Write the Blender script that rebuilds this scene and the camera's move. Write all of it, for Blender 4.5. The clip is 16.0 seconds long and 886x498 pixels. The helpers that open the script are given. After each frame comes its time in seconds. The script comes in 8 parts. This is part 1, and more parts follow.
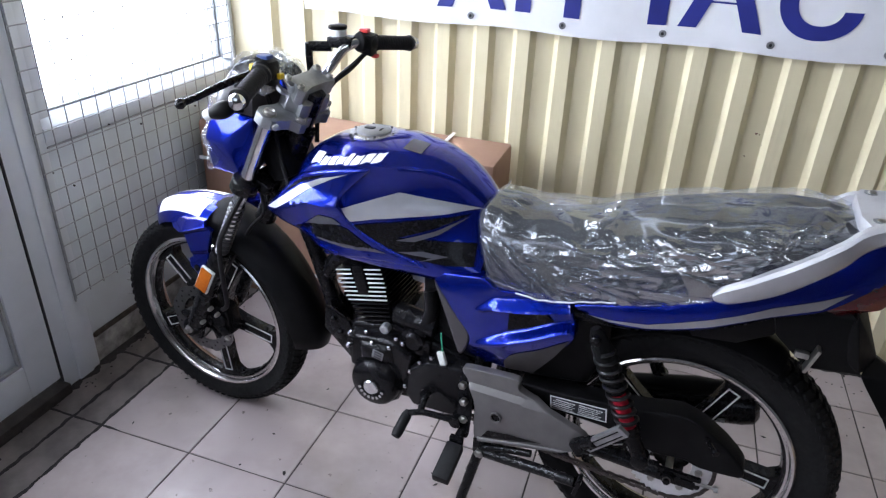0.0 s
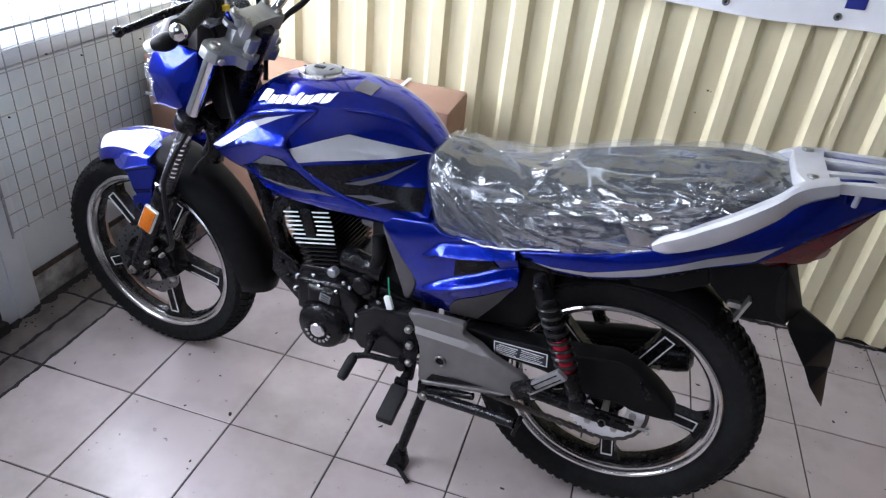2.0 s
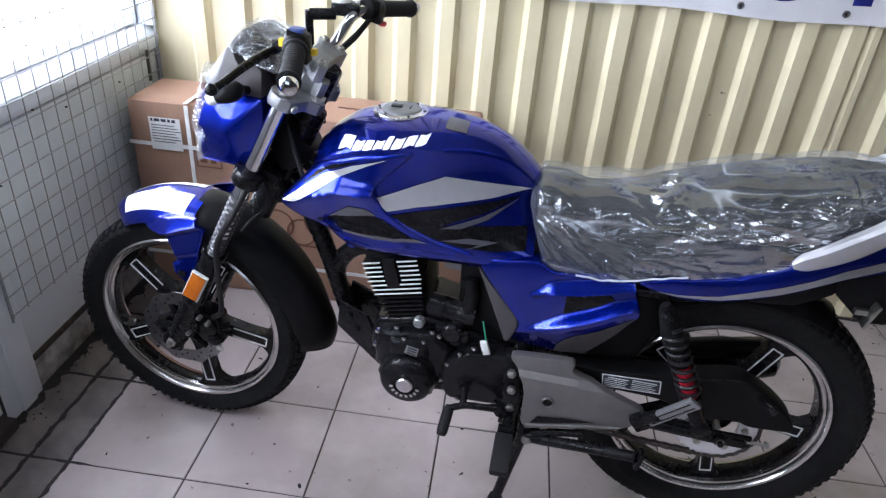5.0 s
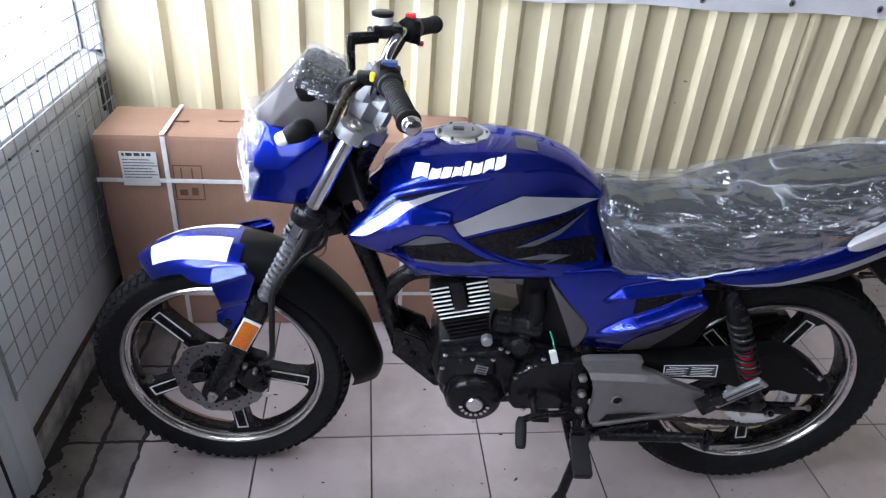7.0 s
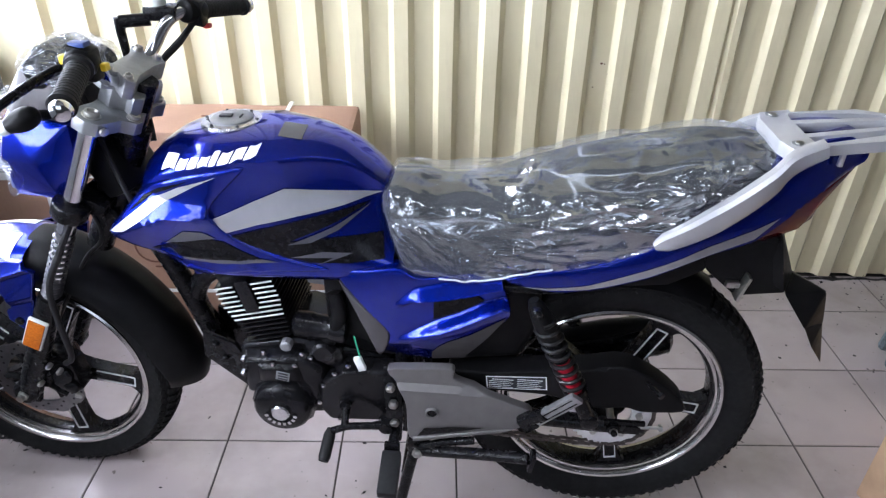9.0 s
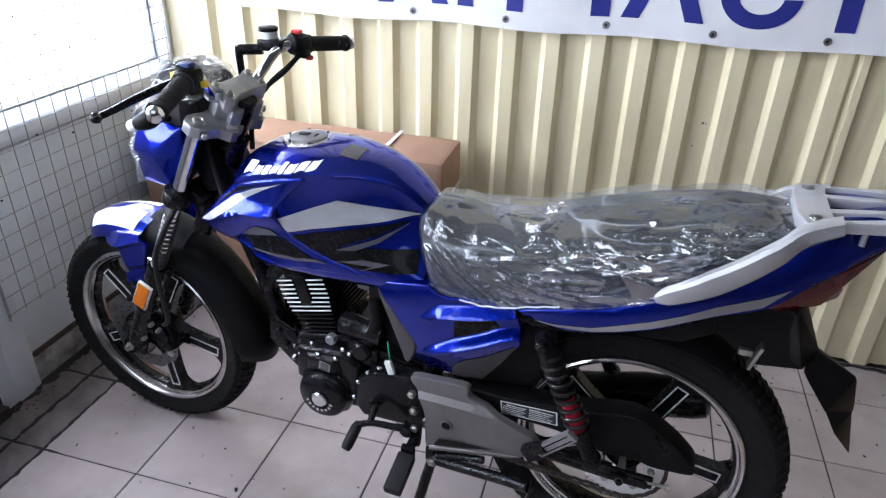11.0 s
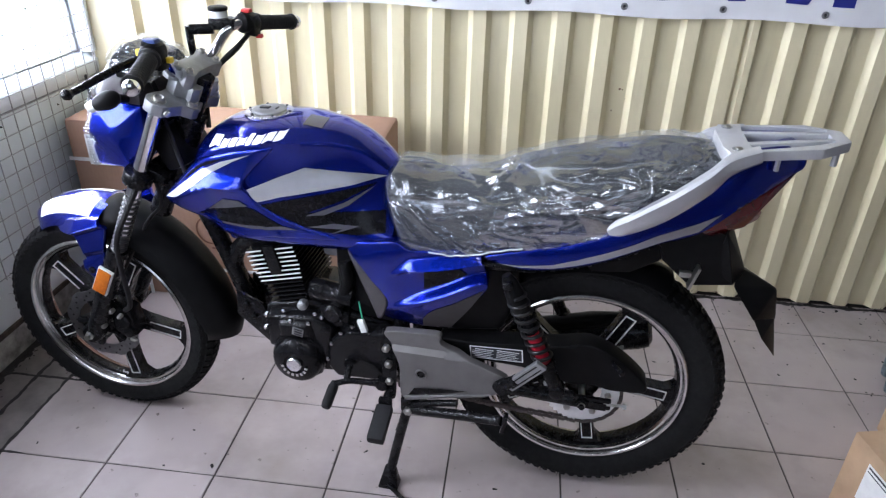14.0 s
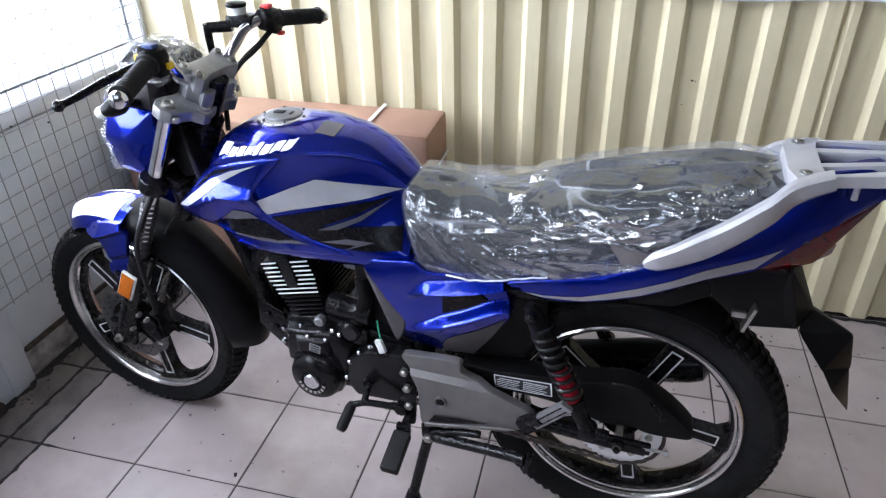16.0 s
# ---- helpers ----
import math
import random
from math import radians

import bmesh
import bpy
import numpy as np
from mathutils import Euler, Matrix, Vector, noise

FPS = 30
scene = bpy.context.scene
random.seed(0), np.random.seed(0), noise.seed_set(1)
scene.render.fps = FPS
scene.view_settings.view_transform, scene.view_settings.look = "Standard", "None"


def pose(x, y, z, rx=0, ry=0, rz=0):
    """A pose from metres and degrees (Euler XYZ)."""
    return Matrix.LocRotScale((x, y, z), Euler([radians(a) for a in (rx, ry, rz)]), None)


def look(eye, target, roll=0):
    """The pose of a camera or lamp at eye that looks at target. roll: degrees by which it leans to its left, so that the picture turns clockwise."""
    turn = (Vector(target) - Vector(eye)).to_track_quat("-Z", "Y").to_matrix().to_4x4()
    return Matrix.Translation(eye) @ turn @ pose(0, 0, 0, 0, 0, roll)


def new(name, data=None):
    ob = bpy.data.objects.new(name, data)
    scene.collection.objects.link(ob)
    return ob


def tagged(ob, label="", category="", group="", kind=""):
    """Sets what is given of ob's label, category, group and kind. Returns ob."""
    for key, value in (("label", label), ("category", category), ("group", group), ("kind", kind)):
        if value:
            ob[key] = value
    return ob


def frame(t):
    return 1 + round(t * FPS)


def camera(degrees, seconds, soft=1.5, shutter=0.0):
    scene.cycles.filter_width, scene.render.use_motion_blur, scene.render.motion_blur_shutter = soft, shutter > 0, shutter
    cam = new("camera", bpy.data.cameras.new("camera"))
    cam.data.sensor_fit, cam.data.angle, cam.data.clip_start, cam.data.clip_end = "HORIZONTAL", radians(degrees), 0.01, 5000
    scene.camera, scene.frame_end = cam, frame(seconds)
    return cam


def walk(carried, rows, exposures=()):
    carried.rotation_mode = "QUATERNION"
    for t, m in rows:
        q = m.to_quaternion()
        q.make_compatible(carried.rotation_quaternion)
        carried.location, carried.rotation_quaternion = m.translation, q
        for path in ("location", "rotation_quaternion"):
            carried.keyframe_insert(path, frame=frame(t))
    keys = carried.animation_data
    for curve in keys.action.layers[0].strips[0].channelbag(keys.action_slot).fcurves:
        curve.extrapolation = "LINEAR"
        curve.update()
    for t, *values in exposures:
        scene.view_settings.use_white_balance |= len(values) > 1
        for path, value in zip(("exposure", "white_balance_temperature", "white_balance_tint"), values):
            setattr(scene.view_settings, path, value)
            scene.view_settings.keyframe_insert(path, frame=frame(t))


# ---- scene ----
cam = camera(66.7, 16.0, 1.25)
PATH = [
    (0, (0.048, -0.015, 1.392), (-0.496, 1.667, 0.458), 2.5),
    (0.5, (0.052, -0.016, 1.393), (-0.445, 1.668, 0.434), 3.0),
    (1, (0.048, -0.019, 1.382), (-0.428, 1.635, 0.363), 3.1),
    (1.5, (0.065, -0.021, 1.383), (-0.371, 1.646, 0.368), 4.4),
    (2, (0.073, -0.016, 1.381), (-0.326, 1.64, 0.332), 6.2),
    (2.5, (0.067, -0.013, 1.386), (-0.417, 1.649, 0.383), 4.1),
    (3, (0.078, 0.005, 1.388), (-0.421, 1.691, 0.435), 3.7),
    (3.5, (0.043, -0.001, 1.385), (-0.384, 1.713, 0.447), 5.3),
    (4, (-0.082, -0.006, 1.396), (-0.407, 1.721, 0.439), 5.8),
    (4.5, (-0.238, -0.025, 1.383), (-0.444, 1.714, 0.418), 4.0),
    (4.7, (-0.275, -0.012, 1.371), (-0.455, 1.708, 0.366), 4.3),
    (6.8, (-0.769, 0.072, 1.403), (-0.532, 1.77, 0.374), 3.7),
    (7, (-0.74, 0.054, 1.404), (-0.507, 1.753, 0.375), 4.5),
    (7.5, (-0.513, -0.047, 1.389), (-0.406, 1.701, 0.423), 3.0),
    (8, (-0.328, -0.063, 1.366), (-0.275, 1.675, 0.378), 0.2),
    (8.5, (-0.235, 0.063, 1.354), (-0.189, 1.803, 0.367), 1.5),
    (9, (-0.175, 0.13, 1.369), (-0.153, 1.832, 0.32), 1.1),
    (9.2, (-0.108, 0.155, 1.379), (-0.290, 1.838, 0.314), 0.4),
    (11.3, (0.087, 0.02, 1.409), (-0.366, 1.718, 0.455), 1.7),
    (11.5, (0.062, 0.0, 1.403), (-0.315, 1.711, 0.439), 1.9),
    (12, (0.023, -0.051, 1.395), (-0.259, 1.672, 0.419), 0.7),
    (12.5, (0.015, -0.106, 1.403), (-0.255, 1.631, 0.449), 0.9),
    (13, (0.014, -0.104, 1.39), (-0.309, 1.608, 0.408), 0.8),
    (13.5, (0.016, -0.095, 1.376), (-0.258, 1.626, 0.394), 0.7),
    (14, (0.0, -0.101, 1.381), (-0.192, 1.641, 0.416), 1.5),
    (14.5, (-0.001, -0.099, 1.385), (-0.205, 1.665, 0.464), 1.7),
    (15, (0.028, -0.047, 1.39), (-0.244, 1.671, 0.402), 0.1),
    (15.5, (0.072, 0.034, 1.399), (-0.288, 1.719, 0.384), -1.1),
    (16, (0.109, 0.087, 1.398), (-0.333, 1.742, 0.365), -1.2),
]
walk(cam, [(t, look(eye, target, roll)) for t, eye, target, roll in PATH],
     [(0, 0.12, 6380, 14), (1, 0.26, 6380, 14), (2, 0.38, 6380, 14), (2.5, 0.36, 6380, 14), (3, 0.24, 6380, 14), (4.5, 0.14, 6380, 14), (7, 0.11, 6380, 14), (8, 0.24, 6380, 14), (9, 0.44, 6380, 14), (11.5, 0.14, 6380, 14), (12.5, 0.2, 6380, 14), (14, 0.3, 6380, 14), (14.5, 0.23, 6380, 14), (15.5, 0.28, 6380, 14), (16, 0.32, 6380, 14)])

from mathutils.geometry import delaunay_2d_cdt

# ---- light ----
world = bpy.data.worlds.new("sky")
scene.world = world
world.use_nodes = True
_wn = world.node_tree.nodes
_sky = _wn.new("ShaderNodeTexSky")
_sky.sky_type, _sky.sun_disc, _sky.sun_elevation, _sky.sun_rotation = "NISHITA", False, radians(38), radians(250)
_wn["Background"].inputs["Strength"].default_value = 0.10
world.node_tree.links.new(_sky.outputs[0], _wn["Background"].inputs["Color"])


def area(name, m, w, h, power, color):
    data = bpy.data.lights.new(name, "AREA")
    data.shape, data.size, data.size_y, data.energy, data.color = "RECTANGLE", w, h, power, color
    ob = new(name, data)
    ob.matrix_world = m
    return ob


DAY = (0.785, 0.862, 1.0)
# overcast daylight standing in the openings of the glazed front
area("window_daylight", look((-1.62, 1.755, 1.49), (0, 1.755, 1.49)), 0.80, 1.32, 38, DAY)
area("door_daylight", look((-1.62, 0.615, 1.46), (0, 0.615, 1.46)), 0.84, 1.20, 28, DAY)
# lamp of an unseen bay beyond the door, added for more light
area("added_bay_light", look((-1.62, -0.60, 1.49), (0, -0.60, 1.49)), 0.90, 1.32, 12, DAY)
# added fill behind the viewer, brightens the north wall more than the floor
area("rear_fill_light", look((-0.15, -2.68, 1.80), (-0.15, 0, 1.80)), 1.9, 0.95, 5, (0.83, 0.885, 1.0))
# two long ceiling fittings in a row across the room
for _x, _w in ((-0.70, 4), (0.72, 6)):
    area("ceiling_lamp_glow", look((_x, 0.36, 2.535), (_x, 0.361, 0)), 1.22, 0.08, _w, (0.91, 0.935, 1.0))


# ---- materials ----
class Nodes:
    """A small wrapper round a node material."""

    def __init__(self, name, color=(0.5, 0.5, 0.5), rough=0.5, metal=0.0, coat=0.0, spec=0.5):
        self.mat = bpy.data.materials.new(name)
        self.mat.use_nodes = True
        self.tree = self.mat.node_tree
        self.b = self.tree.nodes["Principled BSDF"]
        self.set("Base Color", (*color, 1))
        self.set("Roughness", rough)
        self.set("Metallic", metal)
        self.set("Coat Weight", coat)
        self.set("Coat Roughness", 0.04)
        self.set("Specular IOR Level", spec)
        self.pos = self.tree.nodes.new("ShaderNodeTexCoord").outputs["Object"]

    def set(self, key, v):
        self.b.inputs[key].default_value = v

    def node(self, kind, **inputs):
        n = self.tree.nodes.new(kind)
        for k, v in inputs.items():
            sock = n.inputs[k.replace("_", " ")]
            if hasattr(v, "is_output"):
                self.tree.links.new(v, sock)
            else:
                sock.default_value = v
        return n

    def link(self, a, b):
        self.tree.links.new(a, b)

    def noise(self, scale, detail=4.0, rough=0.55, vec=None):
        n = self.node("ShaderNodeTexNoise", Scale=scale, Detail=detail, Roughness=rough, Vector=vec or self.pos)
        return n.outputs["Fac"]

    def ramp(self, fac, stops):
        n = self.tree.nodes.new("ShaderNodeValToRGB")
        self.link(fac, n.inputs[0])
        el = n.color_ramp.elements
        while len(el) < len(stops):
            el.new(0.5)
        for e, (p, c) in zip(el, stops):
            e.position, e.color = p, (*c, 1) if len(c) == 3 else c
        return n.outputs[0]

    def mix(self, fac, a, b, mode="MIX"):
        n = self.tree.nodes.new("ShaderNodeMix")
        n.data_type, n.blend_type = "RGBA", mode
        for sock, v in ((n.inputs[0], fac), (n.inputs[6], a), (n.inputs[7], b)):
            if hasattr(v, "is_output"):
                self.link(v, sock)
            else:
                sock.default_value = v if isinstance(v, (int, float)) else (*v, 1)
        return n.outputs[2]

    def bump(self, height, strength=0.2, dist=0.002):
        n = self.node("ShaderNodeBump", Strength=strength, Distance=dist, Height=height)
        self.link(n.outputs[0], self.b.inputs["Normal"])

    def color(self, sock):
        self.link(sock, self.b.inputs["Base Color"])

    def rough(self, fac, lo, hi):
        n = self.node("ShaderNodeMapRange", Value=fac)
        n.inputs[3].default_value, n.inputs[4].default_value = lo, hi
        self.link(n.outputs[0], self.b.inputs["Roughness"])


def worn(name, color, rough, metal=0.0, coat=0.0, vary=0.25, scale=18, bump=0.0, fine=400, spec=0.5):
    """A surface with patchy tone, patchy gloss and a fine grain."""
    m = Nodes(name, color, rough, metal, coat, spec)
    big = m.noise(scale, 5)
    dark = tuple(c * (1 - vary) for c in color)
    lite = tuple(min(1, c * (1 + vary * 0.6)) for c in color)
    m.color(m.ramp(big, [(0.32, dark), (0.68, lite)]))
    m.rough(m.noise(scale * 3.1, 4), max(0.02, rough * 0.75), min(1, rough * 1.3))
    if bump:
        m.bump(m.noise(fine, 3), bump, 0.001)
    return m.mat


M = {}
# body of the motorcycle
_p = Nodes("blue_metallic_paint", (0.004, 0.025, 0.40), 0.26, 0.84, 1.0)
_f = _p.node("ShaderNodeTexVoronoi", Scale=1800.0, Vector=_p.pos).outputs["Distance"]
_p.color(_p.mix(_p.ramp(_f, [(0.1, (1, 1, 1)), (0.5, (0, 0, 0))]), (0.0010, 0.011, 0.23), (0.0035, 0.030, 0.47)))
_p.bump(_p.noise(55, 2), 0.015, 0.001)
_p.set("Coat IOR", 1.52)
_p.set("Coat Roughness", 0.025)
_p.set("Specular Tint", (0.05, 0.16, 0.75, 1))
M["blue"] = _p.mat
M["silver_decal"] = worn("silver_decal_film", (0.42, 0.43, 0.45), 0.34, 0.55, 0.6, 0.06, 30)
M["stripe_grey"] = worn("grey_stripe_film", (0.25, 0.24, 0.25), 0.34, 0.45, 0.5, 0.06, 30)
M["black_decal"] = worn("black_decal_film", (0.005, 0.005, 0.006), 0.26, 0, 0.12, 0.2, 30, spec=0.15)
M["grey_decal"] = worn("grey_decal_film", (0.07, 0.07, 0.082), 0.34, 0.2, 0.3, 0.15, 30)
M["white_decal"] = worn("white_decal_film", (0.82, 0.82, 0.82), 0.35, 0, 0.4, 0.06, 40)
M["grey_plastic"] = worn("dark_grey_painted_plastic", (0.055, 0.050, 0.052), 0.45, 0.1, 0.1, 0.12, 20, 0.04, spec=0.4)
M["silver_paint"] = worn("silver_grey_painted_plastic", (0.15, 0.145, 0.142), 0.42, 0.5, 0.2, 0.10, 24, 0.05, 900)
M["rack_silver"] = worn("silver_painted_cast_alloy", (0.48, 0.49, 0.51), 0.34, 0.5, 0.25, 0.08, 20, 0.04, 900)
M["black_plastic"] = worn("black_moulded_plastic", (0.0065, 0.0065, 0.007), 0.36, 0, 0, 0.3, 20, 0.10, 900, spec=0.12)
M["black_gloss"] = worn("black_enamelled_metal", (0.006, 0.006, 0.007), 0.26, 0, 0.08, 0.3, 22, 0.03, spec=0.2)
M["engine_black"] = worn("black_coated_cast_alloy", (0.007, 0.007, 0.008), 0.24, 0.0, 0.08, 0.35, 30, 0.12, 700, spec=0.2)
M["rubber"] = worn("black_tyre_rubber", (0.009, 0.009, 0.0095), 0.7, 0, 0, 0.25, 26, 0.2, 500, spec=0.18)
M["grip_rubber"] = worn("black_grip_rubber", (0.010, 0.010, 0.011), 0.6, 0, 0, 0.2, 40, 0.4, 350, spec=0.3)
M["gaiter"] = worn("grey_rubber_gaiter", (0.055, 0.055, 0.06), 0.30, 0, 0, 0.2, 40, 0.1)
M["machined"] = worn("machined_bare_rim_metal", (0.70, 0.685, 0.67), 0.21, 1.0, 0, 0.12, 60)
M["chrome"] = worn("polished_chrome", (0.66, 0.66, 0.68), 0.09, 1.0, 0, 0.05, 20)
M["alloy"] = worn("machined_alloy", (0.66, 0.66, 0.67), 0.24, 1.0, 0, 0.10, 60, 0.05, 1200)
M["fin_alloy"] = worn("bare_fin_alloy", (0.74, 0.74, 0.74), 0.45, 0.3, 0, 0.06, 60)
M["cast_alloy"] = worn("grey_cast_alloy", (0.30, 0.31, 0.32), 0.44, 0.75, 0, 0.15, 40, 0.12, 900)
M["steel"] = worn("zinc_plated_steel", (0.46, 0.45, 0.42), 0.35, 1.0, 0, 0.2, 70)
M["disc_steel"] = worn("brushed_disc_steel", (0.25, 0.25, 0.26), 0.32, 1.0, 0, 0.15, 70)
M["chain_steel"] = worn("oiled_chain_steel", (0.10, 0.09, 0.085), 0.42, 0.9, 0, 0.3, 120)
M["seat_vinyl"] = worn("black_seat_vinyl", (0.007, 0.008, 0.009), 0.5, 0, 0, 0.2, 25, 0.3, 600, spec=0.3)
M["red_plastic"] = worn("red_switch_plastic", (0.55, 0.02, 0.02), 0.35, 0, 0.3, 0.1, 60)
M["yellow_plastic"] = worn("yellow_switch_plastic", (0.75, 0.52, 0.02), 0.4, 0, 0.2, 0.1, 60)
M["blue_plastic"] = worn("blue_switch_plastic", (0.015, 0.04, 0.17), 0.4, 0, 0.2, 0.1, 60)
M["red_spring"] = worn("red_painted_damper_body", (0.34, 0.008, 0.022), 0.4, 0, 0.3, 0.15, 60)
M["spring_black"] = worn("black_painted_spring", (0.008, 0.008, 0.009), 0.32, 0.1, 0.3, 0.2, 60)
M["red_lens"] = worn("red_lamp_lens", (0.10, 0.003, 0.006), 0.15, 0, 0.8, 0.2, 60)
M["lamp_clear"] = worn("smoky_pink_lamp_plastic", (0.30, 0.20, 0.19), 0.18, 0, 0.6, 0.2, 60)
M["orange_lens"] = worn("orange_reflector_lens", (0.50, 0.125, 0.008), 0.22, 0, 0.6, 0.25, 260, 0.5, 900)
M["white_plastic"] = worn("milky_white_plastic", (0.72, 0.74, 0.70), 0.35, 0, 0.1, 0.06, 40)
M["label_black"] = worn("black_printed_label", (0.015, 0.016, 0.022), 0.35, 0, 0.3, 0.2, 80)
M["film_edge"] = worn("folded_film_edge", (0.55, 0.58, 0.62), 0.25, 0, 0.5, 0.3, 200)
M["green_wire"] = worn("green_cable_sheath", (0.03, 0.30, 0.16), 0.4, 0, 0, 0.1, 60)
# the room
M["pvc"] = worn("white_pvc_profile", (0.68, 0.72, 0.76), 0.42, 0, 0, 0.10, 6, 0.03)
M["pvc_panel"] = worn("white_pvc_sandwich_panel", (0.66, 0.71, 0.75), 0.45, 0, 0, 0.12, 4, 0.03)
M["gasket"] = worn("black_rubber_gasket", (0.02, 0.02, 0.022), 0.6, 0, 0, 0.2, 30)
M["seal_grey"] = worn("weathered_grey_seal", (0.34, 0.35, 0.36), 0.6, 0, 0, 0.2, 30)
M["wire"] = worn("galvanised_mesh_wire", (0.36, 0.38, 0.40), 0.42, 0.7, 0, 0.2, 60)
M["plaster"] = worn("grey_painted_plaster", (0.095, 0.095, 0.098), 0.7, 0, 0, 0.08, 4, 0.1, 200)
M["blue_ink"] = worn("navy_banner_ink", (0.016, 0.024, 0.20), 0.42, 0, 0, 0.1, 12)
M["grommet_metal"] = worn("dull_grommet_metal", (0.30, 0.30, 0.31), 0.35, 1, 0, 0.2, 80)
M["strap"] = worn("white_packing_strap", (0.75, 0.75, 0.73), 0.35, 0, 0, 0.1, 60, 0.2, 500)
M["ink_brown"] = worn("dark_brown_print", (0.14, 0.055, 0.03), 0.7, 0, 0, 0.2, 60)
M["sticker"] = worn("white_paper_sticker", (0.74, 0.74, 0.72), 0.55, 0, 0, 0.08, 40)
M["ink_dark"] = worn("dark_print", (0.05, 0.05, 0.06), 0.6, 0, 0, 0.2, 60)
M["cloth"] = worn("grey_blue_woven_cloth", (0.16, 0.20, 0.22), 0.85, 0, 0, 0.4, 90, 0.6, 300)

_t = Nodes("corrugated_cream_steel", (0.62, 0.56, 0.36), 0.40, 0, 0.15)
_st = _t.node("ShaderNodeMapping", Vector=_t.pos)
_st.inputs["Scale"].default_value = (1.0, 1.0, 0.16)
_streak = _t.noise(26, 5, 0.6, _st.outputs[0])
_c = _t.ramp(_t.noise(3.0, 5), [(0.3, (0.66, 0.595, 0.385)), (0.7, (0.73, 0.665, 0.45))])
_c = _t.mix(_t.ramp(_streak, [(0.52, (0, 0, 0)), (0.80, (0.5, 0.5, 0.5))]), _c, (0.52, 0.46, 0.29))
_sep = _t.node("ShaderNodeSeparateXYZ", Vector=_t.pos)
_low = _t.node("ShaderNodeMapRange", Value=_sep.outputs[2])
_low.inputs[1].default_value, _low.inputs[2].default_value = 0.0, 0.045
_low.inputs[3].default_value, _low.inputs[4].default_value = 0.56, 0.12
_dirt = _t.node("ShaderNodeMath", Value=_t.noise(34, 6, 0.7))
_dirt.operation = "LESS_THAN"
_t.link(_low.outputs[0], _dirt.inputs[1])
_c = _t.mix(_dirt.outputs[0], _c, (0.13, 0.085, 0.05))
_t.color(_c)
_t.rough(_t.noise(9, 4), 0.32, 0.5)
_t.bump(_t.noise(7, 2), 0.12, 0.004)
M["corrugated"] = _t.mat

_t = Nodes("pink_beige_floor_tile", (0.5, 0.44, 0.42), 0.27, 0, 0.0)
_info = _t.node("ShaderNodeObjectInfo").outputs["Random"]
_base = _t.ramp(_info, [(0.0, (0.405, 0.350, 0.344)), (0.5, (0.425, 0.368, 0.36)), (1.0, (0.445, 0.387, 0.378))])
_geo = _t.node("ShaderNodeNewGeometry").outputs["Position"]
_base = _t.mix(_t.ramp(_t.noise(6, 2, 0.5, _geo), [(0.50, (0, 0, 0)), (0.95, (0.45, 0.45, 0.45))]), _base, (0.24, 0.21, 0.20))
_sp = _t.noise(46, 4, 0.5, _geo)
_base = _t.mix(_t.ramp(_sp, [(0.68, (0, 0, 0)), (0.76, (0.75, 0.75, 0.75))]), _base, (0.10, 0.085, 0.075))
_base = _t.mix(_t.ramp(_t.noise(2.3, 5, 0.62, _geo), [(0.48, (0, 0, 0)), (0.78, (0.7, 0.7, 0.7))]), _base, (0.20, 0.168, 0.142))
_t.color(_base)
M["tile"] = _t.mat
M["grout"] = worn("dirty_dark_grout", (0.045, 0.038, 0.034), 0.85, 0, 0, 0.5, 14, 0.5, 200)
# edge tiles: grime, plus the shade beside the wall put into the colour
M["grimy_shaded_tile"] = worn("grimy_shaded_edge_tile", (0.15, 0.128, 0.12), 0.4, 0, 0, 0.5, 9, 0.1)
M["base_worn"] = worn("worn_grey_base_rail", (0.33, 0.32, 0.31), 0.6, 0, 0, 0.55, 22, 0.4, 160)
M["base_gap"] = worn("dark_brown_joint", (0.06, 0.045, 0.035), 0.8, 0, 0, 0.5, 30, 0.4, 160)
M["grime"] = worn("black_grime", (0.018, 0.016, 0.015), 0.8, 0, 0, 0.4, 30, 0.6, 150)

_t = Nodes("brown_corrugated_cardboard", (0.3, 0.17, 0.10), 0.75)
_st = _t.node("ShaderNodeMapping", Vector=_t.pos)
_st.inputs["Scale"].default_value = (1.0, 1.0, 0.2)
_c = _t.ramp(_t.noise(5, 6), [(0.3, (0.29, 0.165, 0.110)), (0.7, (0.37, 0.222, 0.150))])
_c = _t.mix(_t.ramp(_t.noise(160, 3, 0.6, _st.outputs[0]), [(0.45, (0, 0, 0)), (0.8, (0.35, 0.35, 0.35))]), _c, (0.24, 0.14, 0.092))
_t.color(_c)
_t.bump(_t.noise(11, 4), 0.25, 0.004)
M["cardboard"] = _t.mat
M["cardboard_pale"] = worn("pale_cardboard", (0.46, 0.31, 0.19), 0.75, 0, 0, 0.18, 9, 0.2, 90)

_t = Nodes("white_vinyl_banner", (0.72, 0.73, 0.74), 0.42)
_t.color(_t.ramp(_t.noise(5, 5), [(0.3, (0.66, 0.67, 0.68)), (0.7, (0.76, 0.77, 0.78))]))
_t.bump(_t.noise(9, 5, 0.6), 0.35, 0.008)
M["vinyl"] = _t.mat


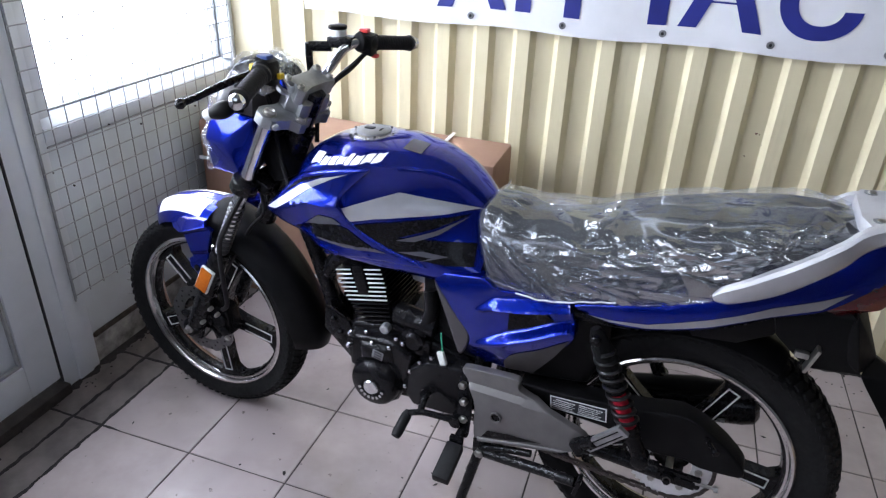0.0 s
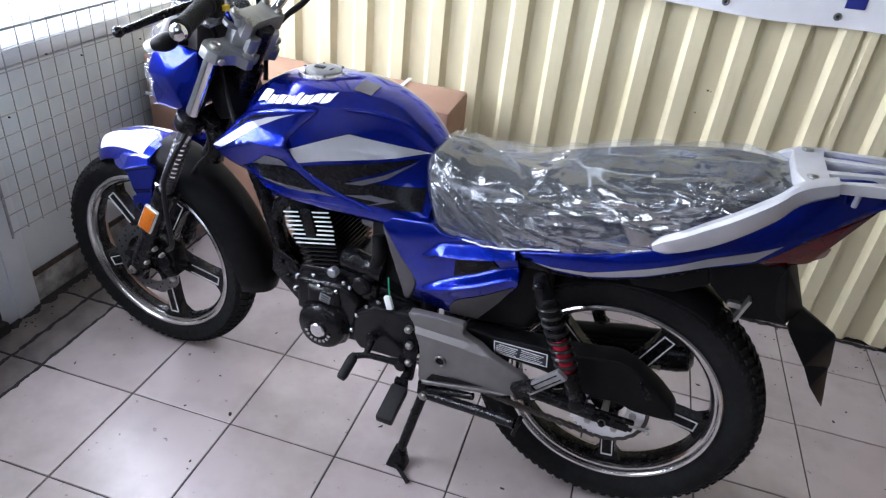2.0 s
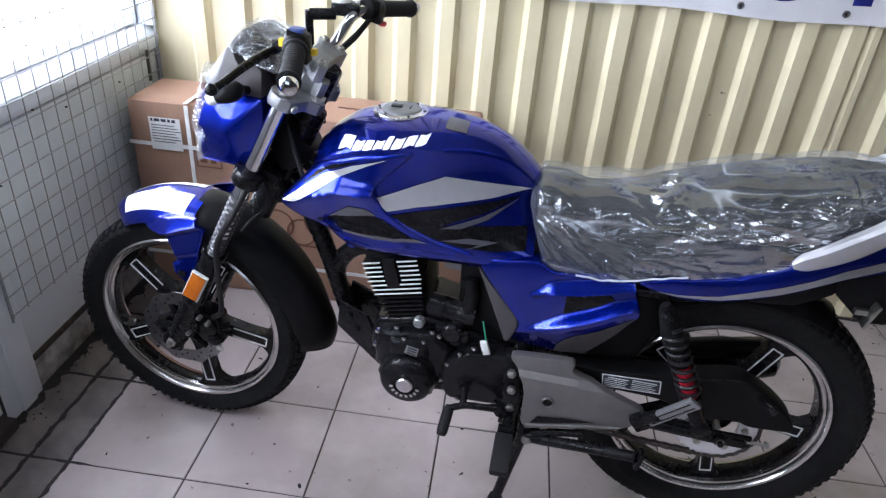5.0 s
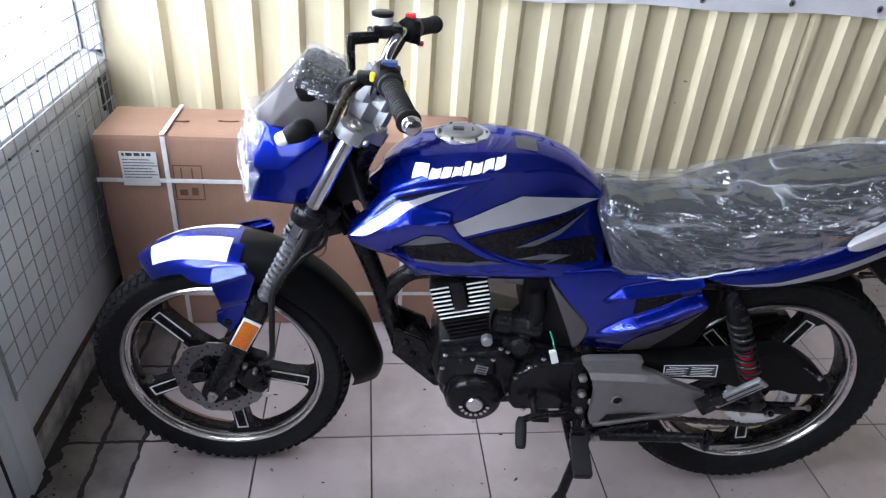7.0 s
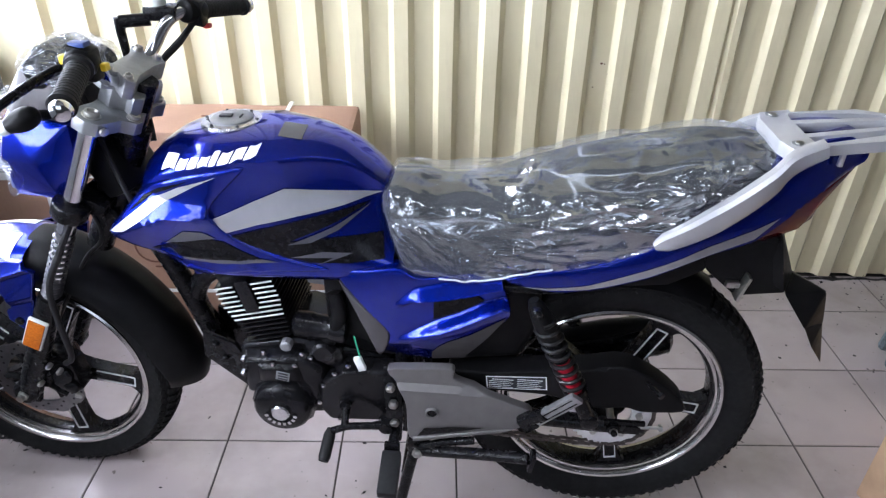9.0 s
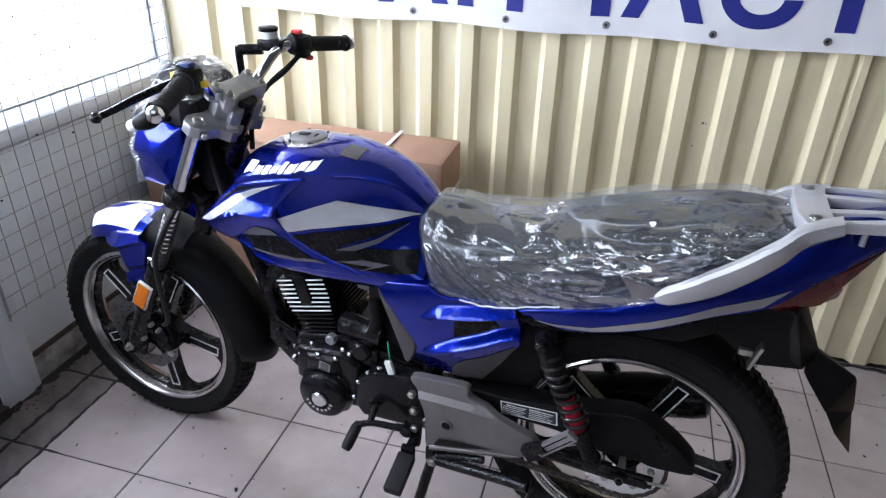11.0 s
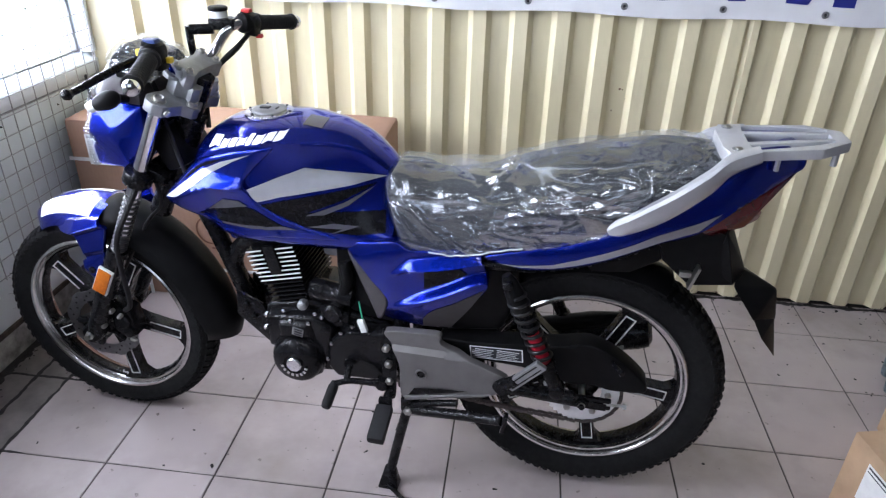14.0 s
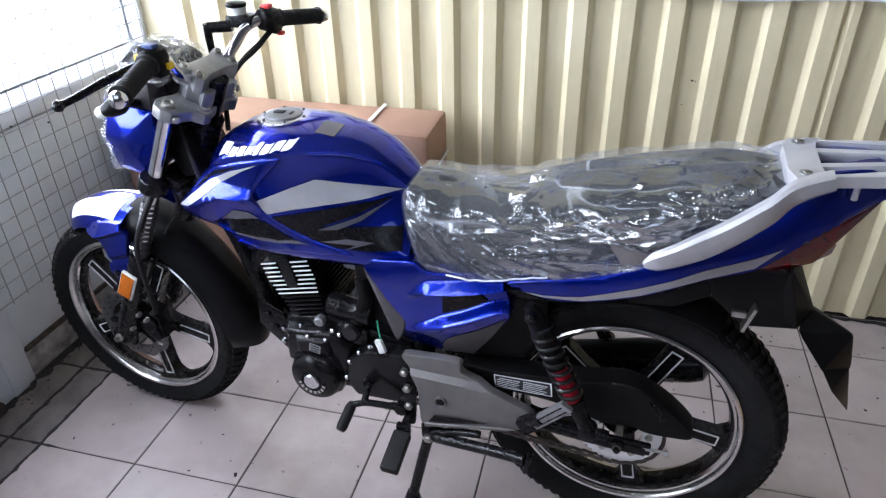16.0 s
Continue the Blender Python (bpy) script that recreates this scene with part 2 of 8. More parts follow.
def film_material(name, haze, scale, gain_k):
    """Clear packing film: see-through and glossy, taut in places and crumpled in others, whitened along its creases."""
    m = Nodes(name)
    nodes = m.tree.nodes

    def calc(kind, a, b=None, c=None):
        n = m.tree.nodes.new("ShaderNodeMath")
        n.operation = kind
        for sock, v in zip(n.inputs, (a, b, c)):
            if hasattr(v, "is_output"):
                m.link(v, sock)
            elif v is not None:
                sock.default_value = v
        return n.outputs[0]

    clear = m.node("ShaderNodeBsdfTransparent", Color=(0.94, 0.95, 0.96, 1))
    shine = m.node("ShaderNodeBsdfGlossy", Color=(1, 1, 1, 1), Roughness=0.035)
    dull = m.node("ShaderNodeBsdfDiffuse", Color=(0.74, 0.81, 0.90, 1))
    mp = m.node("ShaderNodeMapping", Vector=m.pos)
    mp.inputs["Rotation"].default_value = (0, radians(-14), 0)
    mp.inputs["Scale"].default_value = (0.30, 0.7, 1.15)
    cross = m.node("ShaderNodeMapping", Vector=m.pos)
    cross.inputs["Rotation"].default_value = (0, radians(52), 0)
    cross.inputs["Scale"].default_value = (0.45, 0.8, 1.2)
    warp = m.node("ShaderNodeTexNoise", Scale=scale * 1.6, Detail=2.0, Vector=m.pos)
    patch = m.ramp(m.noise(scale * 0.62, 2, 0.5), [(0.45, (0, 0, 0)), (0.56, (1, 1, 1))])

    def vec(kind, a, b):
        n = m.tree.nodes.new("ShaderNodeVectorMath")
        n.operation = kind
        for sock, v in zip(n.inputs, (a, b)):
            if hasattr(v, "is_output"):
                m.link(v, sock)
            else:
                sock.default_value = v
        return n.outputs["Value" if kind == "DOT_PRODUCT" else "Vector"]

    facets, folds = [], []
    for k, v in ((1.8, mp), (3.8, cross)):                   # flat facets, each with a tilt of its own
        at = vec("ADD", v.outputs[0], vec("MULTIPLY", vec("SUBTRACT", warp.outputs["Color"], (0.5, 0.5, 0.5)), (0.5 / scale / k,) * 3))
        cell = m.node("ShaderNodeTexVoronoi", Scale=scale * k, Vector=at)
        facets.append(vec("DOT_PRODUCT", vec("SUBTRACT", cell.outputs["Color"], (0.5, 0.5, 0.5)), vec("SUBTRACT", at, cell.outputs["Position"])))
    for k, turn, thin in ((1.2, -10, 0.12), (2.2, 38, 0.16)):    # pulled streaks along and across
        pull = m.node("ShaderNodeMapping", Vector=m.pos)
        pull.inputs["Rotation"].default_value = (0, radians(turn), 0)
        pull.inputs["Scale"].default_value = (thin, 0.6, 1.2)
        n = m.node("ShaderNodeTexNoise", Scale=scale * k, Detail=2.0, Roughness=0.5, Distortion=0.3, Vector=pull.outputs[0])
        folds.append(calc("ABSOLUTE", calc("SUBTRACT", n.outputs["Fac"], 0.5)))
    height = calc("MULTIPLY_ADD", calc("MULTIPLY", patch, facets[1]), 1.5, calc("MULTIPLY", facets[0], 0.70))
    height = calc("MULTIPLY_ADD", calc("MINIMUM", folds[0], 0.07), 0.060, height)       # sharp-ridged pulls
    height = calc("MULTIPLY_ADD", calc("MULTIPLY", patch, calc("MINIMUM", folds[1], 0.07)), 0.034, height)
    bump = m.node("ShaderNodeBump", Strength=1.0, Distance=1.0, Height=height)
    m.link(bump.outputs[0], shine.inputs["Normal"])
    fres = m.node("ShaderNodeFresnel", IOR=1.5)
    line = m.ramp(folds[0], [(0.0, (haze * 2.4,) * 3), (0.012, (haze * 0.35,) * 3)])
    fuzz = m.ramp(folds[1], [(0.0, (haze * 2.4,) * 3), (0.016, (haze * 0.55,) * 3)])
    a = m.node("ShaderNodeMixShader", Fac=m.mix(patch, line, fuzz))
    m.link(clear.outputs[0], a.inputs[1])
    m.link(dull.outputs[0], a.inputs[2])
    # two and three layers of film lie on one another where it is crumpled, and shine the more
    b = m.node("ShaderNodeMixShader", Fac=calc("MINIMUM", calc("MULTIPLY", fres.outputs[0], calc("MULTIPLY_ADD", patch, gain_k * 2.2, gain_k)), calc("MULTIPLY_ADD", patch, 0.22, 0.115)))
    m.link(a.outputs[0], b.inputs[1])
    m.link(shine.outputs[0], b.inputs[2])
    m.link(b.outputs[0], nodes["Material Output"].inputs["Surface"])
    return m.mat


M["film"] = film_material("clear_crinkled_film", 0.125, 7.4, 3.2)
M["film_nose"] = film_material("clear_wrapping_film", 0.09, 28.0, 1.8)
_t = Nodes("clear_window_glass", (1, 1, 1), 0.0)
_t.set("Transmission Weight", 1.0)
_t.set("IOR", 1.45)
M["glass"] = _t.mat
_t = Nodes("overcast_daylight_backdrop", (0.9, 0.93, 1.0), 1.0)
_t.set("Emission Color", (0.92, 0.96, 1.0, 1))
_t.set("Emission Strength", 1.2)
M["backdrop"] = _t.mat


# ---- mesh tools ----
def V(*p):
    return Vector(p)


def put(name, bm, material, parent=None, label="", sharp=38, smooth=True):
    """Link a bmesh as one mesh object."""
    bmesh.ops.recalc_face_normals(bm, faces=bm.faces)
    me = bpy.data.meshes.new(name)
    bm.to_mesh(me)
    bm.free()
    mats = material if isinstance(material, (list, tuple)) else [material]
    for m in mats:
        me.materials.append(m)
    if smooth:
        for f in me.polygons:
            f.use_smooth = True
        me.set_sharp_from_angle(angle=radians(sharp))
    ob = new(name, me)
    if parent is not None:
        ob.parent = parent
    if label:
        tagged(ob, label)
    return ob


def part(name, bm, material, parent, label="", sharp=38):
    return put(name, bm, material, parent, label, sharp)


def empty(name, m=None, label="", category="", kind="", group=""):
    ob = new(name)
    if m is not None:
        ob.matrix_basis = m
    return tagged(ob, label, category, group, kind)


def frame_of(d, up=V(0, 0, 1)):
    """Two directions across d."""
    d = d.normalized()
    if abs(d.dot(up)) > 0.95:
        up = V(0, 1, 0)
    a = d.cross(up).normalized()
    return a, a.cross(d).normalized()


def box(bm, c, size, m=None, bevel=0.0):
    """A box at c, turned by m, with its edges bevelled."""
    t = bmesh.new()
    bmesh.ops.create_cube(t, size=1.0)
    bmesh.ops.scale(t, vec=size, verts=t.verts)
    if bevel:
        bmesh.ops.bevel(t, geom=t.edges[:], offset=bevel, segments=2, affect="EDGES", profile=0.6)
    mm = Matrix.Translation(c) @ (m.to_4x4() if m is not None else Matrix())
    merge(bm, t, mm)


def merge(bm, t, mm=None):
    if mm is not None:
        bmesh.ops.transform(t, matrix=mm, verts=t.verts)
    made = [bm.verts.new(v.co) for v in t.verts]
    t.verts.index_update()
    for f in t.faces:
        g = bm.faces.new([made[v.index] for v in f.verts])
        g.material_index = f.material_index
    t.free()


def smooth_line(pts, n=6):
    """A Catmull-Rom line through the points."""
    p = [Vector(q) for q in pts]
    if len(p) < 3:
        return p
    out = []
    for i in range(len(p) - 1):
        a, b, c, d = p[max(i - 1, 0)], p[i], p[i + 1], p[min(i + 2, len(p) - 1)]
        for k in range(n):
            t = k / n
            out.append(0.5 * (2 * b + (c - a) * t + (2 * a - 5 * b + 4 * c - d) * t * t + (3 * b - a - 3 * c + d) * t ** 3))
    return out + [p[-1]]


def tube(bm, pts, r, seg=10, smooth=6, caps=True):
    """A tube along a line; r is one radius or one for each given point."""
    line = smooth_line(pts, smooth) if smooth else [Vector(q) for q in pts]
    if isinstance(r, (list, tuple)):
        rr = np.interp(np.linspace(0, 1, len(line)), np.linspace(0, 1, len(r)), r)
    else:
        rr = [r] * len(line)
    rings, a = [], None
    for i, q in enumerate(line):
        d = (line[min(i + 1, len(line) - 1)] - line[max(i - 1, 0)]).normalized()
        if a is None:
            a, _ = frame_of(d)
        a = (a - d * a.dot(d)).normalized()
        b = d.cross(a)
        rings.append([bm.verts.new(q + (a * math.cos(2 * math.pi * k / seg) + b * math.sin(2 * math.pi * k / seg)) * float(rr[i])) for k in range(seg)])
    for u, w in zip(rings, rings[1:]):
        for k in range(seg):
            bm.faces.new((u[k], u[(k + 1) % seg], w[(k + 1) % seg], w[k]))
    if caps:
        bm.faces.new(rings[0][::-1])
        bm.faces.new(rings[-1])


def ring_tube(bm, pts, radii, seg):
    """A straight turned piece with one radius for each point."""
    a = Vector(pts[0])
    d = (Vector(pts[-1]) - a).normalized()
    lathe(bm, [(r, (Vector(p) - a).dot(d)) for p, r in zip(pts, radii)], a, d, seg)


def rod(bm, a, b, r, seg=12, r2=None):
    tube(bm, [a, b], [r, r if r2 is None else r2], seg, 0)


def lathe(bm, profile, c, axis=(0, 1, 0), seg=48, closed=False):
    """Turn (radius, along) pairs round an axis through c."""
    ax = Vector(axis).normalized()
    u, w = frame_of(ax)
    c = Vector(c)
    rings = []
    for r, y in profile:
        rings.append([bm.verts.new(c + ax * y + (u * math.cos(2 * math.pi * k / seg) + w * math.sin(2 * math.pi * k / seg)) * max(r, 1e-4)) for k in range(seg)])
    pairs = list(zip(rings, rings[1:])) + ([(rings[-1], rings[0])] if closed else [])
    for p, q in pairs:
        for k in range(seg):
            bm.faces.new((p[k], p[(k + 1) % seg], q[(k + 1) % seg], q[k]))
    if not closed:
        bm.faces.new(rings[0][::-1])
        bm.faces.new(rings[-1])


def hull(bm, pts, bevel=0.006, seg=2):
    t = bmesh.new()
    vs = [t.verts.new(p) for p in pts]
    bmesh.ops.convex_hull(t, input=vs)
    bmesh.ops.delete(t, geom=[v for v in t.verts if not v.link_faces], context="VERTS")
    bmesh.ops.dissolve_limit(t, angle_limit=radians(4), verts=t.verts, edges=t.edges)
    if bevel:
        bmesh.ops.bevel(t, geom=t.edges[:], offset=bevel, segments=seg, affect="EDGES", profile=0.6, clamp_overlap=True)
    merge(bm, t)


def mirror_y(pts):
    return list(pts) + [(x, -y, z) for x, y, z in pts]


def pchip(xs, ys):
    """A smooth curve through the points that does not overshoot."""
    xs, ys = np.array(xs, float), np.array(ys, float)
    if xs[0] > xs[-1]:
        xs, ys = xs[::-1], ys[::-1]
    h = np.diff(xs)
    d = np.diff(ys) / h
    m = np.zeros(len(xs))
    for i in range(1, len(xs) - 1):
        if d[i - 1] * d[i] > 0:
            w1, w2 = 2 * h[i] + h[i - 1], h[i] + 2 * h[i - 1]
            m[i] = (w1 + w2) / (w1 / d[i - 1] + w2 / d[i])
    m[0], m[-1] = d[0], d[-1]

    def f(x):
        x = min(max(x, xs[0]), xs[-1])
        i = int(min(max(np.searchsorted(xs, x) - 1, 0), len(xs) - 2))
        t = (x - xs[i]) / h[i]
        return float((1 + 2 * t) * (1 - t) ** 2 * ys[i] + t * (1 - t) ** 2 * h[i] * m[i] + t * t * (3 - 2 * t) * ys[i + 1] + t * t * (t - 1) * h[i] * m[i + 1])

    return f


def round_outline(pts, cut=0.25, times=2):
    """Soften the corners of a closed outline (x, z)."""
    p = [np.array(q, float) for q in pts]
    for _ in range(times):
        out = []
        for a, b in zip(p, p[1:] + p[:1]):
            k = min(cut, 0.012 / max(1e-6, np.linalg.norm(b - a)))
            out += [a + (b - a) * k, b - (b - a) * k]
        p = out
    return [tuple(q) for q in p]


def panel(outline, yf, thick=0.014, side=1, h=0.012, edge=0.008, soft=True, lift=0.0, creases=()):
    """A moulded panel: an outline in (x, z), standing at y = yf(x, z), with rounded edges and a rim turned inwards."""
    pts = round_outline(outline) if soft else list(outline)
    bm = bmesh.new()
    dense = []
    for (x0, z0), (x1, z1) in zip(pts, pts[1:] + pts[:1]):
        n = max(1, int(math.hypot(x1 - x0, z1 - z0) / h))
        dense += [(x0 + (x1 - x0) * k / n, z0 + (z1 - z0) * k / n) for k in range(n)]
    a = np.array(pts)
    b = np.roll(a, -1, axis=0)
    ab = b - a
    ll = (ab ** 2).sum(1) + 1e-12

    def away(p):
        t = np.clip(((p - a) * ab).sum(1) / ll, 0, 1)
        return float(np.sqrt((((a + ab * t[:, None]) - p) ** 2).sum(1).min()))

    def inside(p):
        up = (a[:, 1] > p[1]) != (b[:, 1] > p[1])
        cross = a[:, 0] + (p[1] - a[:, 1]) / np.where(np.abs(ab[:, 1]) < 1e-9, 1e-9, ab[:, 1]) * ab[:, 0]
        return bool((up & (p[0] < cross)).sum() % 2)

    free = []
    if edge:                                                # rows of points along the rounded rim
        dd = np.array(dense)
        tan = np.roll(dd, -1, axis=0) - np.roll(dd, 1, axis=0)
        nor = np.stack([-tan[:, 1], tan[:, 0]], 1) / (np.hypot(tan[:, 0], tan[:, 1])[:, None] + 1e-9)
        for k in (0.25, 0.6, 1.0):
            for sgn in (1, -1):
                for p in dd + nor * (sgn * edge * k):
                    if inside(p) and abs(away(p) - edge * k) < edge * 0.06:
                        free.append(p)
    for x in np.arange(a[:, 0].min() + h / 2, a[:, 0].max(), h):
        for i, z in enumerate(np.arange(a[:, 1].min() + h / 2, a[:, 1].max(), h)):
            p = np.array([x + (0.25 if i % 2 else -0.25) * h, z])
            if inside(p) and away(p) > edge + 0.45 * h:
                free.append(p)
    ridge = []
    for line in creases:                                    # edges along the folds keep them straight and sharp
        for (x0, z0), (x1, z1) in zip(line, line[1:]):
            n = max(1, int(math.hypot(x1 - x0, z1 - z0) / (h * 0.5)))
            for k in range(n + 1):
                p = np.array([x0 + (x1 - x0) * k / n, z0 + (z1 - z0) * k / n])
                if inside(p) and away(p) > 0.3 * edge + 0.001:
                    free = [q for q in free if abs(q[0] - p[0]) + abs(q[1] - p[1]) > h * 0.42]
                    ridge.append((p, k > 0 and bool(ridge) and float(np.hypot(*(ridge[-1][0] - p))) < h))
    flat = [Vector(p) for p in dense] + [Vector((float(p[0]), float(p[1]))) for p in free]
    nd, nf = len(dense), len(flat)
    flat += [Vector((float(p[0]), float(p[1]))) for p, _ in ridge]
    fold_edges = [(nf + k - 1, nf + k) for k, (_, joined) in enumerate(ridge) if joined]
    vv, _, ff, _, _, _ = delaunay_2d_cdt(flat, [(k, (k + 1) % nd) for k in range(nd)] + fold_edges, [], 1, 1e-6)
    bv = [bm.verts.new((q.x, 0, q.y)) for q in vv]
    for f in ff:
        bm.faces.new([bv[k] for k in f])
    bmesh.ops.remove_doubles(bm, verts=bm.verts, dist=0.0003)
    for v in bm.verts:
        d = away(np.array([v.co.x, v.co.z]))
        y = yf(v.co.x, v.co.z) + lift
        if edge and d < edge:
            y -= edge * (1 - math.sqrt(max(0, 1 - (1 - d / edge) ** 2)))
        v.co.y = side * y
    if thick:
        rim = [e for e in bm.edges if e.is_boundary]
        got = bmesh.ops.extrude_edge_only(bm, edges=rim)
        for v in got["geom"]:
            if isinstance(v, bmesh.types.BMVert):
                v.co.y -= side * thick
    return bm


def both(name, outline, yf, material, parent, label="", **kw):
    """The same panel on both sides of the motorcycle."""
    return [part(name, panel(outline, yf, side=s, **kw), material, parent, label) for s in (1, -1)]


def bar_text(bm, x0, x1, z, y, h, n, seed):
    """Short bars in place of letters, along x at height z."""
    rnd = random.Random(seed)
    x = x0
    sgn = 1 if x1 > x0 else -1
    while (x1 - x) * sgn > h * 0.4:
        w = min(abs(x1 - x), h * rnd.uniform(0.5, 2.2))
        box(bm, (x + sgn * w / 2, y, z), (w, 0.0008, h))
        x += sgn * (w + h * 0.5)


# ---- the room: walls, front with door and window, floor, ceiling ----
WALL_Y, LEFT_X = 2.197, -1.535
RIGHT_X, NEAR_Y, HIGH = 2.60, -2.60, 2.60


def corrugated_wall():
    """Trapezoid sheet: pans at the back, ribs towards the room."""
    bm = bmesh.new()
    starts = [round(-0.190 + 0.1352 * k, 4) for k in range(-9, 7)] + [round(0.806 + 0.134 * k, 4) for k in range(0, 13)]
    prof = [(LEFT_X, 0.0)]
    for s in starts:
        prof += [(s, 0.0), (s + 0.018, 0.022), (s + 0.060, 0.022), (s + 0.078, 0.0)]
        if abs(s - 0.6212) < 0.002:                          # lapped joint of two sheets
            prof[-1] = (s + 0.072, 0.008)
            prof += [(s + 0.084, 0.020), (s + 0.104, 0.020), (s + 0.116, 0.0)]
    prof += [(RIGHT_X, 0.0)]
    rows = []
    for z in np.linspace(0.012, HIGH, 14):
        rows.append([bm.verts.new((x, WALL_Y - d + 0.0015 * noise.noise((x * 3, 0, z * 3)), z)) for x, d in prof])
    for a, b in zip(rows, rows[1:]):
        for k in range(len(prof) - 1):
            bm.faces.new((a[k], a[k + 1], b[k + 1], b[k]))
    ob = put("wall_north", bm, M["corrugated"], sharp=25)
    return tagged(ob, "cream corrugated sheet steel wall with rusty foot", "wall", kind="structure")


corrugated_wall()

def rust_spots():
    root = bpy.data.objects["wall_north"]
    rnd = random.Random(8)
    for x, z, r in ((0.330, 0.775, 0.0048), (0.339, 0.773, 0.0026), (0.311, 0.700, 0.0028), (0.352, 0.742, 0.0015), (-0.012, 0.66, 0.0012)):
        b = bmesh.new()
        c = b.verts.new((x, WALL_Y - 0.0022, z))
        ring = [b.verts.new((x + r * rnd.uniform(0.6, 1.3) * math.cos(k * 0.7), WALL_Y - 0.0020, z + r * rnd.uniform(0.5, 1.0) * math.sin(k * 0.7))) for k in range(9)]
        for k in range(9):
            b.faces.new((c, ring[k], ring[(k + 1) % 9]))
        part("rust_hole", b, M["ink_brown"], root, "small rusted hole")


rust_spots()

_b = bmesh.new()
box(_b, ((LEFT_X + RIGHT_X) / 2 + 0.07, WALL_Y + 0.07, HIGH / 2), (RIGHT_X - LEFT_X + 0.26, 0.10, HIGH))
tagged(put("wall_north_backing", _b, M["plaster"], smooth=False), "plain wall behind the corrugated sheet", "wall", kind="structure")
_b = bmesh.new()
box(_b, (RIGHT_X + 0.05, (WALL_Y + NEAR_Y) / 2, HIGH / 2), (0.10, WALL_Y - NEAR_Y, HIGH))
tagged(put("wall_east", _b, M["plaster"], smooth=False), "plain grey plastered wall", "wall", kind="structure")
# the opening is made up, out of view, for the rear fill lamp
_b = bmesh.new()
for _x0, _x1, _z0, _z1 in ((LEFT_X - 0.1, -1.15, 0, HIGH), (0.85, RIGHT_X + 0.1, 0, HIGH), (-1.15, 0.85, 0, 1.28), (-1.15, 0.85, 2.32, HIGH)):
    box(_b, ((_x0 + _x1) / 2, NEAR_Y - 0.05, (_z0 + _z1) / 2), (_x1 - _x0, 0.10, _z1 - _z0))
tagged(put("wall_south", _b, M["plaster"], smooth=False), "plain grey plastered wall", "wall", kind="structure")
_b = bmesh.new()
box(_b, ((LEFT_X + RIGHT_X) / 2, (WALL_Y + NEAR_Y) / 2, HIGH + 0.05), (RIGHT_X - LEFT_X + 0.6, WALL_Y - NEAR_Y + 0.4, 0.10))
tagged(put("ceiling", _b, M["plaster"], smooth=False), "plain grey ceiling", "ceiling", kind="structure")


def ceiling_light(x):
    root = empty("ceiling_light", pose(x, 0.36, 0), "long white ceiling light fitting over the viewer", "lamp", group="ceiling lights in a row")
    b = bmesh.new()
    hull(b, [(x, y, z) for x in (-0.65, 0.65) for y in (-0.12, 0.12) for z in (2.598, 2.57)] + [(x, y, 2.545) for x in (-0.63, 0.63) for y in (-0.145, 0.145)], 0.004)
    part("housing", b, M["pvc"], root)


for _x in (-0.70, 0.72):
    ceiling_light(_x)


